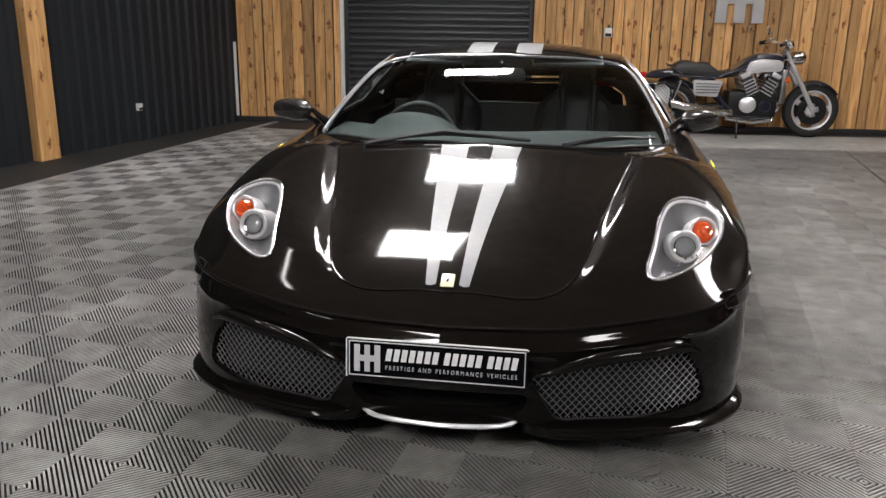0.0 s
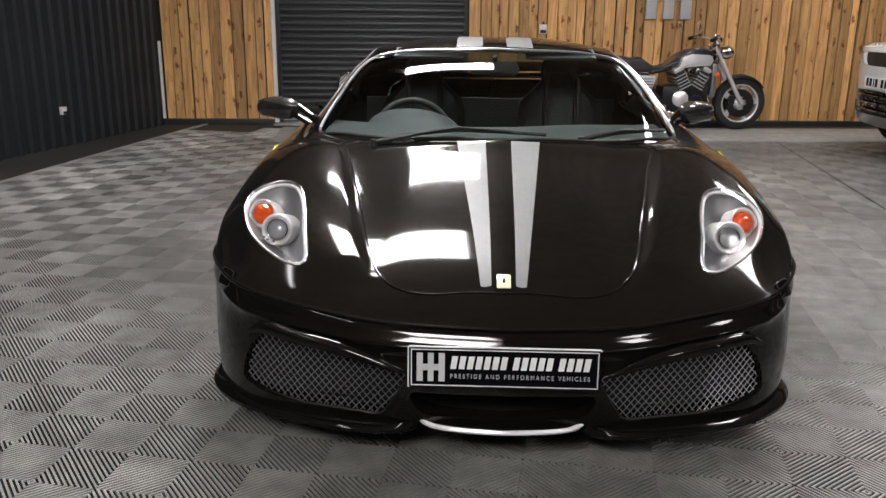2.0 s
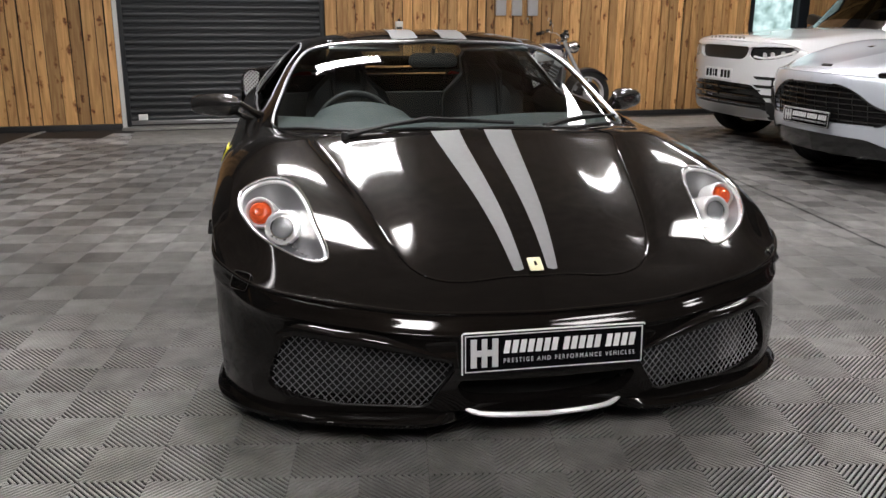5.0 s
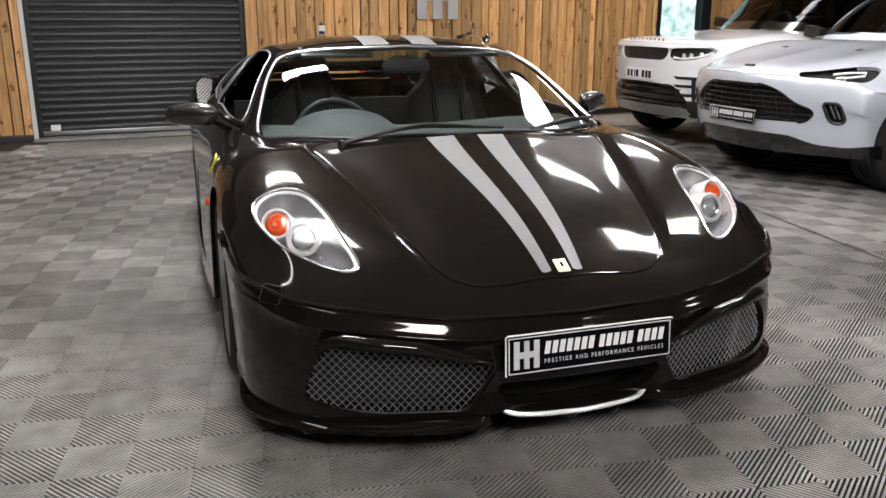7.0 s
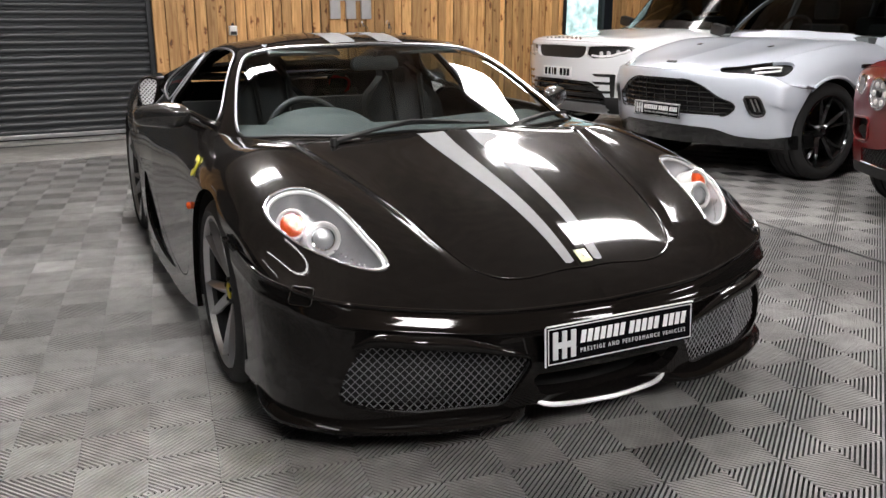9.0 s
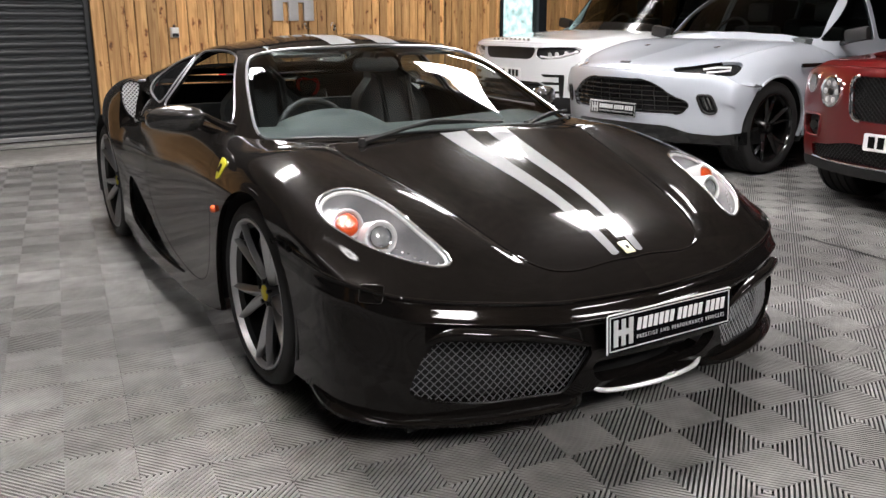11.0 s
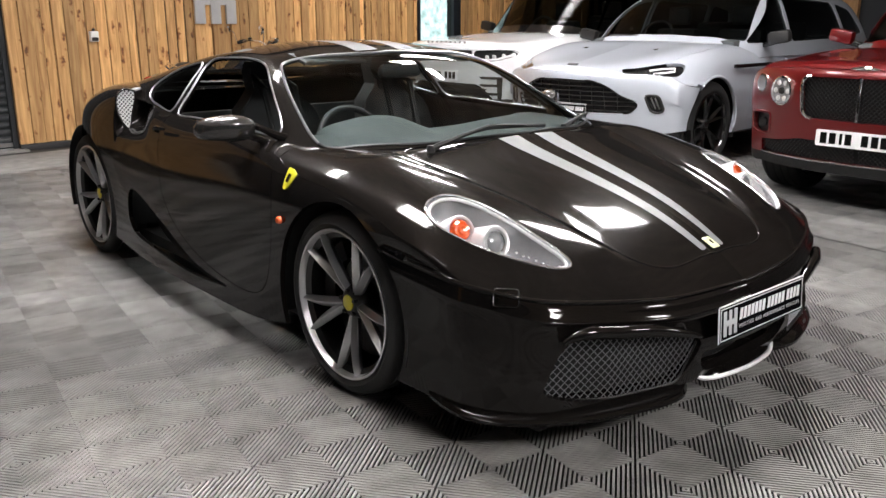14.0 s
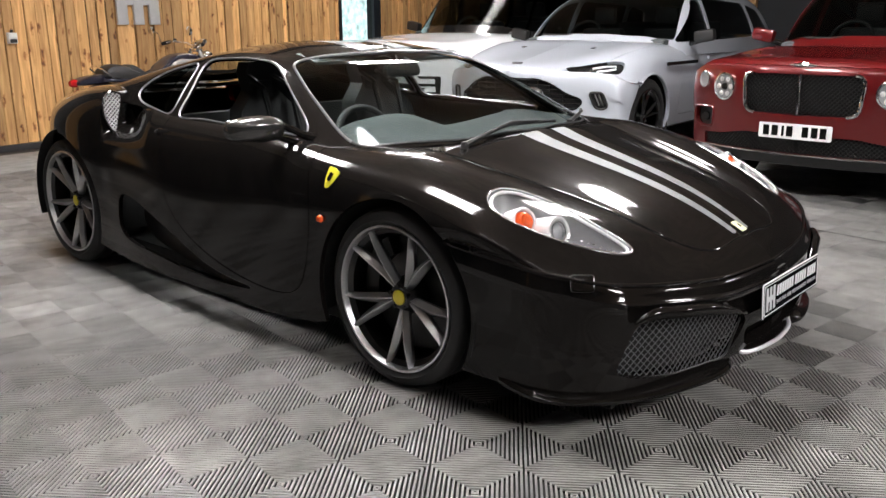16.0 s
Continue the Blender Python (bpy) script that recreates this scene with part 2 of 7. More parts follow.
def lathe(profile, n=32, axis="x"):
    """Turns (radius, along) pairs round an axis. Closed where the radius is nought."""
    vs, fs = [], []
    k = len(profile)
    for i in range(n):
        a = 2 * math.pi * i / n
        for r, h in profile:
            c, s = r * math.cos(a), r * math.sin(a)
            vs.append((h, c, s) if axis == "x" else (c, h, s) if axis == "y" else (c, s, h))
    for i in range(n):
        j = (i + 1) % n
        for q in range(k - 1):
            fs.append((i * k + q, j * k + q, j * k + q + 1, i * k + q + 1))
    bm = bmesh.new()
    bv = [bm.verts.new(v) for v in vs]
    for f in fs:
        bm.faces.new([bv[i] for i in f])
    bmesh.ops.remove_doubles(bm, verts=bm.verts, dist=1e-5)
    bmesh.ops.recalc_face_normals(bm, faces=bm.faces)
    return bm


def tube(points, r, n=8, closed=False, bm=None, taper=None):
    """A round bar along a line of points."""
    bm = bm or bmesh.new()
    ps = [Vector(p) for p in points]
    k = len(ps)
    rings, up = [], Vector((0.13, 0.21, 0.97))
    for i, p in enumerate(ps):
        a = ps[(i - 1) % k] if closed or i else p
        b = ps[(i + 1) % k] if closed or i < k - 1 else p
        d = (b - a).normalized()
        s = d.cross(up)
        if s.length < 1e-3:
            s = d.cross(Vector((1, 0, 0)))
        s.normalize()
        t = s.cross(d)
        rr = r if taper is None else r * taper[i]
        rings.append([bm.verts.new(p + rr * (math.cos(2 * math.pi * j / n) * s + math.sin(2 * math.pi * j / n) * t)) for j in range(n)])
    for i in range(k if closed else k - 1):
        a, b = rings[i], rings[(i + 1) % k]
        for j in range(n):
            bm.faces.new((a[j], a[(j + 1) % n], b[(j + 1) % n], b[j]))
    if not closed:
        bm.faces.new(rings[0][::-1])
        bm.faces.new(rings[-1])
    bmesh.ops.recalc_face_normals(bm, faces=bm.faces)
    return bm


def prism(outline, depth, bm=None, m=None, bevel=0.0):
    """A flat outline in x, z pushed back along y by depth."""
    bm = bm or bmesh.new()
    a = [bm.verts.new((x, 0, z)) for x, z in outline]
    b = [bm.verts.new((x, depth, z)) for x, z in outline]
    fs = [bm.faces.new(a), bm.faces.new(b[::-1])]
    k = len(a)
    for i in range(k):
        fs.append(bm.faces.new((a[i], b[i], b[(i + 1) % k], a[(i + 1) % k])))
    bmesh.ops.recalc_face_normals(bm, faces=fs)
    if bevel:
        bmesh.ops.bevel(bm, geom=list(fs[0].edges), offset=bevel, segments=2, affect="EDGES", profile=0.6)
    if m is not None:
        bmesh.ops.transform(bm, verts=bm.verts if len(bm.verts) == 2 * k else list({v for f in fs if f.is_valid for v in f.verts}), matrix=m)
    return bm


def lettering(name, body, size, mat, parent, m, label="", extrude=0.0008, spacing=1.0, align="LEFT", width=None, bold=0.0):
    """Raised letters in the built-in font, turned into a mesh."""
    cu = bpy.data.curves.new(name, "FONT")
    cu.body, cu.size, cu.extrude, cu.space_character, cu.offset = body, size, extrude, spacing, bold
    cu.align_x, cu.align_y = align, "BOTTOM_BASELINE"
    tmp = bpy.data.objects.new(name, cu)
    scene.collection.objects.link(tmp)
    bpy.context.view_layer.update()
    me = bpy.data.meshes.new_from_object(tmp)
    bpy.data.objects.remove(tmp)
    if width:
        xs = [v.co.x for v in me.vertices]
        f = width / (max(xs) - min(xs))
        for v in me.vertices:
            v.co.x *= f
    me.materials.clear()
    me.materials.append(mat)
    ob = new(name, me)
    ob.parent = parent
    ob.matrix_basis = m
    if label:
        tagged(ob, label)
    return ob


# ---- smooth sheets ----
def spline(ts, values, at):
    """Natural cubic spline through values at ts."""
    ts, values, at = np.asarray(ts, float), np.asarray(values, float), np.asarray(at, float)
    n = len(ts)
    h = np.diff(ts)
    A = np.zeros((n, n))
    r = np.zeros((n,) + values.shape[1:])
    A[0, 0] = A[-1, -1] = 1
    for i in range(1, n - 1):
        A[i, i - 1], A[i, i], A[i, i + 1] = h[i - 1], 2 * (h[i - 1] + h[i]), h[i]
        r[i] = 6 * ((values[i + 1] - values[i]) / h[i] - (values[i] - values[i - 1]) / h[i - 1])
    k = np.linalg.solve(A, r.reshape(n, -1)).reshape(r.shape)
    i = np.clip(np.searchsorted(ts, at, side="right") - 1, 0, n - 2)
    ex = (...,) + (None,) * (values.ndim - 1)
    a, b, hh = (ts[i + 1] - at)[ex], (at - ts[i])[ex], h[i][ex]
    return k[i] * a ** 3 / (6 * hh) + k[i + 1] * b ** 3 / (6 * hh) + (values[i] / hh - k[i] * hh / 6) * a + (values[i + 1] / hh - k[i + 1] * hh / 6) * b


def even(points, closed=False, n=60):
    """A smooth curve through 2D or 3D points, as n evenly spread points."""
    p = np.asarray(points, float)
    if closed:
        m = len(p)
        p = np.concatenate([p[-3:], p, p[:4]])
    t = np.concatenate([[0], np.cumsum(np.linalg.norm(np.diff(p, axis=0), axis=1) ** 0.5)])
    if closed:
        return spline(t, p, np.linspace(t[3], t[3 + m], n, endpoint=False))
    return spline(t, p, np.linspace(0, t[-1], n))


def rounded(points, r, seg=5):
    """A polygon with its corners rounded by r (one radius, or one for each corner)."""
    p = [Vector(q) for q in points]
    out = []
    for i, c in enumerate(p):
        rr = r if not isinstance(r, (list, tuple)) else r[i]
        a, b = p[i - 1] - c, p[(i + 1) % len(p)] - c
        ra, rb = min(rr, a.length * 0.48), min(rr, b.length * 0.48)
        s, e = c + a.normalized() * ra, c + b.normalized() * rb
        for k in range(seg + 1):
            f = k / seg
            out.append(tuple((1 - f) ** 2 * s + 2 * f * (1 - f) * c + f * f * e))
    return out


class Sheet:
    """Points, normals and four-sided faces of a piece of bodywork."""

    def __init__(self, P=None, N=None, F=None):
        self.P, self.N, self.F = P, N, F

    @classmethod
    def loft(cls, rails, us, vs, bend=None, power=0.75):
        """rails: one line of stations for each rail, from the middle of the car outwards. us: station numbers, vs: rail numbers."""
        R = np.asarray(rails, float)
        g = np.linalg.norm(np.diff(R, axis=1), axis=2).mean(axis=0)
        tu = np.concatenate([[0], np.cumsum(g ** power)])
        A = spline(tu, np.swapaxes(R, 0, 1), np.interp(us, np.arange(len(tu)), tu))
        w = np.linalg.norm(np.diff(R, axis=0), axis=2).mean(axis=1)
        t = np.concatenate([[0], np.cumsum(w ** 0.75)])
        vv = np.interp(vs, np.arange(len(t)), t)
        P = spline(t, np.swapaxes(A, 0, 1), vv)
        P = np.swapaxes(P, 0, 1)
        if bend is not None:
            P = bend(P)
        du, dv = np.gradient(P, axis=0), np.gradient(P, axis=1)
        N = np.cross(dv, du)
        N /= np.linalg.norm(N, axis=2, keepdims=True) + 1e-12
        nu, nv = P.shape[:2]
        i, j = np.meshgrid(np.arange(nu - 1), np.arange(nv - 1), indexing="ij")
        a = (i * nv + j).ravel()
        F = np.stack([a, a + 1, a + nv + 1, a + nv], 1)
        P, N = P.reshape(-1, 3), N.reshape(-1, 3)
        return cls(P, N, F)

    def copy(self):
        return Sheet(self.P.copy(), self.N.copy(), self.F.copy())

    def facing(self, ref):
        """Turns the sheet so that its normals point away from the point ref."""
        if np.mean(np.sum((self.P - np.asarray(ref)) * self.N, axis=1)) < 0:
            self.N, self.F = -self.N, self.F[:, ::-1]
        q = self.P[self.F]
        fn = np.cross(q[:, 1] - q[:, 0], q[:, 2] - q[:, 0])
        if np.mean(np.sum(fn * self.N[self.F[:, 0]], axis=1)) < 0:
            self.F = self.F[:, ::-1]
        return self

    def cut(self, outline, axes, keep_in=False, gap=0.0, where=None):
        """Trims by a closed outline, seen along the third axis. where: which points it may touch (others stay, or go with keep_in)."""
        poly = np.asarray(outline, float)
        c = [0, 1, 2]
        a, b = axes
        third = [q for q in c if q not in axes][0]
        q = self.P[:, [a, b]]
        s, g = signed(poly, q)
        s = (-s if keep_in else s) - gap
        g = -g if keep_in else g
        if where is not None:
            w = where(self.P)
            s = np.where(w, s, -1.0 if keep_in else 1.0)
        keep = (s[self.F] > 0).any(axis=1)
        F = self.F[keep]
        used = np.zeros(len(self.P), bool)
        used[F.ravel()] = True
        snap = used & (s < 0) & (s > -0.08)
        d = g[snap] * (-s[snap])[:, None]
        n = self.N[snap]
        nt = n[:, third]
        nt = np.where(np.abs(nt) < 0.25, np.where(nt < 0, -0.25, 0.25), nt)
        P = self.P.copy()
        P[snap, a] += d[:, 0]
        P[snap, b] += d[:, 1]
        P[snap, third] -= (n[:, a] * d[:, 0] + n[:, b] * d[:, 1]) / nt
        idx = np.cumsum(used) - 1
        self.P, self.N, self.F = P[used], self.N[used], idx[F]
        return self

    def rim(self, depth, skip=None):
        """Adds a turned-in edge all round. skip: points whose edges stay bare."""
        e = np.concatenate([self.F[:, [0, 1]], self.F[:, [1, 2]], self.F[:, [2, 3]], self.F[:, [3, 0]]])
        key = np.sort(e, axis=1)
        _, inv, cnt = np.unique(key, axis=0, return_inverse=True, return_counts=True)
        e = e[cnt[inv.ravel()] == 1]
        if skip is not None:
            s = skip(self.P)
            e = e[~(s[e[:, 0]] & s[e[:, 1]])]
        if not len(e):
            return self
        p0, p1, n0, n1 = self.P[e[:, 0]], self.P[e[:, 1]], self.N[e[:, 0]], self.N[e[:, 1]]
        k = len(self.P)
        m = len(e)
        Q = np.concatenate([p0, p1, p1 - depth * n1, p0 - depth * n0])
        out = np.cross(p1 - p0, n0)
        out /= np.linalg.norm(out, axis=1, keepdims=True) + 1e-12
        r = np.arange(m)
        self.F = np.concatenate([self.F, np.stack([k + r + m, k + r, k + r + 3 * m, k + r + 2 * m], 1)])
        self.P = np.concatenate([self.P, Q])
        self.N = np.concatenate([self.N, out, out, out, out])
        return self

    def offset(self, d):
        self.P = self.P + self.N * d
        return self

    def mirrored(self):
        f = np.array([-1.0, 1, 1])
        return Sheet(self.P * f, self.N * f, self.F[:, ::-1])

    def both(self):
        o = self.mirrored()
        return Sheet(np.concatenate([self.P, o.P]), np.concatenate([self.N, o.N]), np.concatenate([self.F, o.F + len(self.P)]))

    def make(self, name, mat, parent, label=""):
        return add_mesh(name, self.P, self.F, mat, parent, label, normals=self.N)


def signed(poly, q):
    """Distance of points q to a closed outline, below nought inside, and the way in which it grows."""
    a = poly
    b = np.roll(poly, -1, axis=0)
    best = np.full(len(q), 1e9)
    near = np.zeros((len(q), 2))
    inside = np.zeros(len(q), bool)
    for p0, p1 in zip(a, b):
        d = p1 - p0
        t = np.clip(((q - p0) @ d) / (d @ d + 1e-15), 0, 1)
        c = p0 + t[:, None] * d
        r = np.linalg.norm(q - c, axis=1)
        m = r < best
        best[m], near[m] = r[m], c[m]
        if abs(d[1]) > 1e-12:
            cr = ((p0[1] <= q[:, 1]) != (p1[1] <= q[:, 1])) & (q[:, 0] < p0[0] + (q[:, 1] - p0[1]) * d[0] / d[1])
            inside ^= cr
    s = np.where(inside, -best, best)
    g = (q - near) / (np.where(np.abs(s) < 1e-9, 1, s))[:, None]
    return s, g

# ---- the hall ----
WALL_Y = 10.65
CEIL = 4.2
DOOR_L, DOOR_R, DOOR_TOP = -1.70, 0.61, 3.1
WIN_L, WIN_R, WIN_B, WIN_T = 6.50, 7.22, 0.95, 2.6
CORNER = Vector((-3.08, 10.62, 0))
LEFT_WAY = Vector((-0.31, -1.0, 0)).normalized()
EAST_X = 11.2
SOUTH_Y = -6.0

ground = part("floor", box(bmesh.new(), -9, EAST_X + 0.3, SOUTH_Y - 0.3, WALL_Y + 0.3, -0.25, -0.014), DARK_FLOOR)
tagged(ground, "dark bare concrete floor under plastic tiles", "floor", kind="structure")
ceiling = part("ceiling", box(bmesh.new(), -9, EAST_X + 0.3, SOUTH_Y - 0.3, WALL_Y + 0.3, CEIL, CEIL + 0.2), PLASTER)
tagged(ceiling, "brown painted hall ceiling", "ceiling", kind="structure")

# back wall, with the openings of the shutter and the window going through it
bm = bmesh.new()
for x0, x1, z0, z1 in ((-3.5, DOOR_L, -0.1, CEIL), (DOOR_L, DOOR_R, DOOR_TOP, CEIL), (DOOR_R, WIN_L, -0.1, CEIL), (WIN_L, WIN_R, -0.1, WIN_B), (WIN_L, WIN_R, WIN_T, CEIL), (WIN_R, EAST_X + 0.3, -0.1, CEIL)):
    box(bm, x0, x1, WALL_Y, WALL_Y + 0.10, z0, z1)
wall_north = part("wall_north", bm, MATT_BLACK)
tagged(wall_north, "back wall clad in rough vertical softwood boards", "wall", kind="structure")

bm = bmesh.new()
box(bm, EAST_X, EAST_X + 0.2, SOUTH_Y - 0.3, WALL_Y, -0.1, CEIL)
tagged(part("wall_east", bm, CLADDING), "dark blue-grey clad side wall", "wall", kind="structure")
bm = bmesh.new()
box(bm, -9, EAST_X, SOUTH_Y - 0.2, SOUTH_Y, -0.1, CEIL)
tagged(part("wall_south", bm, CLADDING), "dark plain clad wall of the hall", "wall", kind="structure")


def corrugated(name, start, way, length, height, pitch=0.155, depth=0.03, mat=CLADDING):
    """Upright box-ribbed sheet from start along way; its face looks to the right of the way."""
    side = Vector((way.y, -way.x, 0))
    prof = []
    n = int(length / pitch)
    for i in range(n):
        for f, d in ((0.0, 0), (0.50, 0), (0.62, depth), (0.88, depth)):
            prof.append(((i + f) * pitch, d))
    vs, fs = [], []
    for s, d in prof:
        p = start + way * s - side * d
        vs += [(p.x, p.y, -0.05), (p.x, p.y, height)]
    m = len(prof)
    for i in range(m - 1):
        fs.append((2 * i, 2 * i + 2, 2 * i + 3, 2 * i + 1))
    back = [start + way * prof[-1][0] + side * 0.2, start + side * 0.2]
    for p in back:
        vs += [(p.x, p.y, -0.05), (p.x, p.y, height)]
    fs += [(2 * m - 2, 2 * m, 2 * m + 1, 2 * m - 1), (2 * m, 2 * m + 2, 2 * m + 3, 2 * m + 1), (2 * m + 2, 0, 1, 2 * m + 3)]
    return add_mesh(name, vs, fs, mat, smooth=False)


wall_west = corrugated("wall_west", CORNER, LEFT_WAY, 16.0, CEIL)
tagged(wall_west, "dark blue-grey box-ribbed steel wall cladding", "wall", kind="structure")

# loose softwood boards on the back wall, board over board
rng = random.Random(7)


def board_run(x0, x1, z0, z1, step=0.0):
    x = x0
    while x < x1 - 0.03:
        w = rng.uniform(0.098, 0.150)
        w = min(w, x1 - x)
        t = rng.uniform(0.012, 0.042)
        lean = rng.uniform(-0.006, 0.006)
        cup = rng.uniform(0.0, 0.005)
        g = rng.uniform(0.003, 0.005) if rng.random() < 0.5 else rng.uniform(0.006, 0.009)
        bm = bmesh.new()
        h = z1 - z0
        prof = ((g, 0.0), (g, -t + 0.003), (g + 0.004, -t), (w / 2, -t - cup), (w - g - 0.004, -t), (w - g, -t + 0.003), (w - g, 0.0))
        lo = [bm.verts.new((a - w / 2, b, 0)) for a, b in prof]
        hi = [bm.verts.new((a - w / 2 + lean, b, h)) for a, b in prof]
        for i in range(6):
            bm.faces.new((lo[i], lo[i + 1], hi[i + 1], hi[i]))
        bm.faces.new(hi)
        bm.faces.new(lo[::-1])
        bmesh.ops.recalc_face_normals(bm, faces=bm.faces)
        o = part("board", bm, TIMBER, wall_north)
        o.location = (x + w / 2, WALL_Y - step, z0)
        x += w


board_run(CORNER.x + 0.03, DOOR_L - 0.045, 0.055, 3.6)
board_run(DOOR_R + 0.005, WIN_L - 0.06, 0.055, 3.6)
board_run(WIN_R + 0.17, EAST_X, 0.055, 3.6)
board_run(WIN_L - 0.05, WIN_R + 0.1, WIN_T + 0.06, 3.6)
board_run(WIN_L - 0.05, WIN_R + 0.1, 0.055, WIN_B - 0.06)

for i, (x0, x1) in enumerate(((CORNER.x, DOOR_L - 0.045), (DOOR_R, EAST_X))):
    tagged(boxed("baseboard", x0, x1, WALL_Y - 0.06, WALL_Y, -0.013, 0.05, SKIRTING, bevel=0.004), "black low kerb under the wall boards", "baseboard", kind="structure")
tagged(boxed("trim", CORNER.x - 0.015, CORNER.x + 0.02, WALL_Y - 0.06, WALL_Y - 0.03, 0.06, 0.97, WHITE_PLASTIC, bevel=0.004), "pale corner conduit", "trim", kind="structure")

# roller shutter: curved slats, a pale jamb, a bottom bar and a threshold
shutter = thing("roller_shutter", pose(DOOR_L, WALL_Y + 0.05, 0), "closed dark grey ribbed steel roller shutter", "shutter", kind="structure")
DW = DOOR_R - DOOR_L
SL = 0.078
prof = [(0.0, 0.0), (-0.013, 0.010), (-0.017, 0.028), (-0.014, 0.048), (-0.004, 0.060), (0.003, 0.066), (0.003, 0.078)]
slat_me = None
for i in range(int(DOOR_TOP / SL)):
    if slat_me is None:
        bm = bmesh.new()
        a = [bm.verts.new((0.0, y, z)) for y, z in prof]
        b = [bm.verts.new((DW, y, z)) for y, z in prof]
        for q in range(len(prof) - 1):
            bm.faces.new((a[q], b[q], b[q + 1], a[q + 1]))
        o = part("slat", bm, SHUTTER, shutter, smooth=True)
        slat_me = o.data
    else:
        o = new("slat", slat_me)
        o.parent = shutter
    o.location = (0, 0, 0.07 + i * SL)
boxed("bottom_bar", 0.02, DW - 0.02, -0.03, 0.03, 0.03, 0.075, SATIN_METAL, shutter, "pale worn metal bottom bar", 0.004)
boxed("latch", 0.13, 0.23, -0.05, -0.02, 0.08, 0.15, WHITE_PLASTIC, shutter, "small white latch box", 0.006)
for x0, x1 in ((-0.045, 0.0),):
    boxed("jamb", x0, x1, -0.10, 0.0, 0.0, DOOR_TOP, WHITE_PLASTIC, shutter, "dusty white door jamb", 0.003)
boxed("guide", DW - 0.05, DW - 0.002, -0.05, -0.03, 0.0, DOOR_TOP, SHUTTER, shutter, "", 0.003)
boxed("guide", 0.002, 0.05, -0.05, -0.03, 0.0, DOOR_TOP, SHUTTER, shutter, "", 0.003)
tagged(boxed("backing", DOOR_L, DOOR_R, WALL_Y + 0.15, WALL_Y + 0.2, -0.1, DOOR_TOP, MATT_BLACK), "dark space behind the shutter", "backing", kind="structure")
tagged(boxed("threshold", DOOR_L - 0.05, DOOR_R + 0.05, WALL_Y - 0.16, WALL_Y + 0.1, -0.02, 0.012, CONCRETE, bevel=0.006), "worn concrete door threshold", "threshold", kind="structure")

# window with a dark frame and trees outside
window = thing("window_1", pose(WIN_L, WALL_Y, WIN_B), "narrow window with a dark frame, looking at leafy trees", "window", kind="structure")
ww, wh = WIN_R - WIN_L, WIN_T - WIN_B
boxed("frame", -0.05, 0.0, -0.05, 0.07, -0.05, wh + 0.05, CLADDING, window, "", 0.004)
boxed("frame", ww, ww + 0.16, -0.05, 0.07, -0.05, wh + 0.05, CLADDING, window, "wide dark blue frame post", 0.004)
boxed("frame", 0.0, ww, -0.05, 0.07, -0.05, 0.0, CLADDING, window, "", 0.004)
boxed("frame", 0.0, ww, -0.05, 0.07, wh, wh + 0.05, CLADDING, window, "", 0.004)
pane = boxed("pane", 0.0, ww, 0.0, 0.006, 0.0, wh, glass("window_glass"), window)
pane.visible_shadow = False

leaf_out = bpy.data.materials.new("bright_trees")
leaf_out.use_nodes = True
n_, l_ = leaf_out.node_tree.nodes, leaf_out.node_tree.links
tx = n_.new("ShaderNodeTexNoise")
tx.inputs["Scale"].default_value, tx.inputs["Detail"].default_value = 6.0, 9
cr = n_.new("ShaderNodeValToRGB")
cr.color_ramp.elements[0].position, cr.color_ramp.elements[0].color = 0.32, (0.24, 0.33, 0.32, 1)
cr.color_ramp.elements[1].position, cr.color_ramp.elements[1].color = 0.66, (0.80, 0.92, 0.95, 1)
cr.color_ramp.elements.new(0.5).color = (0.50, 0.62, 0.65, 1)
em = n_.new("ShaderNodeEmission")
em.inputs[1].default_value = 1.1
co_ = n_.new("ShaderNodeTexCoord")
l_.new(co_.outputs["Object"], tx.inputs["Vector"])
l_.new(tx.outputs[0], cr.inputs[0])
l_.new(cr.outputs[0], em.inputs[0])
l_.new(em.outputs[0], n_["Material Output"].inputs[0])
bm = bmesh.new()
box(bm, 3.0, 16.0, 14.0, 14.1, -1, 6)
tagged(part("backdrop", bm, leaf_out), "bright blurred trees outside the window", "backdrop", kind="structure")

# pale screed strip before the back wall
tagged(boxed("concrete_strip", -1.6, 9.5, 9.22, 10.28, -0.06, 0.003, CONCRETE, bevel=0.003), "pale worn concrete strip along the back wall", "floor strip", kind="structure")

# timber-cased columns along the side wall
side = Vector((-LEFT_WAY.y, LEFT_WAY.x, 0))
if side.x < 0:
    side = -side
yaw_l = math.degrees(math.atan2(side.y, side.x))


def column(dist, label):
    p = CORNER + LEFT_WAY * dist
    c = thing("column", pose(p.x, p.y, 0, 0, 0, yaw_l), label, "column", "columns along the side wall", kind="structure")
    boxed("casing", -0.02, 0.10, -0.115, 0.115, -0.013, 1.60, TIMBER, c, "knotty softwood casing", 0.004)
    boxed("upright", -0.02, 0.07, -0.085, 0.085, 1.60, CEIL, CONCRETE, c, "bare pale steel upright", 0.004)
    return c


column(3.15, "column cased in knotty softwood against dark cladding")
column(7.6, "column cased in knotty softwood against dark cladding")

c = thing("column", pose(EAST_X, 6.08, 0, 0, 0, 180), "column cased in pale softwood beside parked cars", "column", "columns along the side wall", kind="structure")
boxed("casing", 0.0, 0.12, -0.15, 0.15, -0.013, 2.4, TIMBER, c, "knotty softwood casing", 0.004)
boxed("upright", 0.0, 0.09, -0.10, 0.10, 2.4, CEIL, CONCRETE, c, "bare pale steel upright", 0.004)

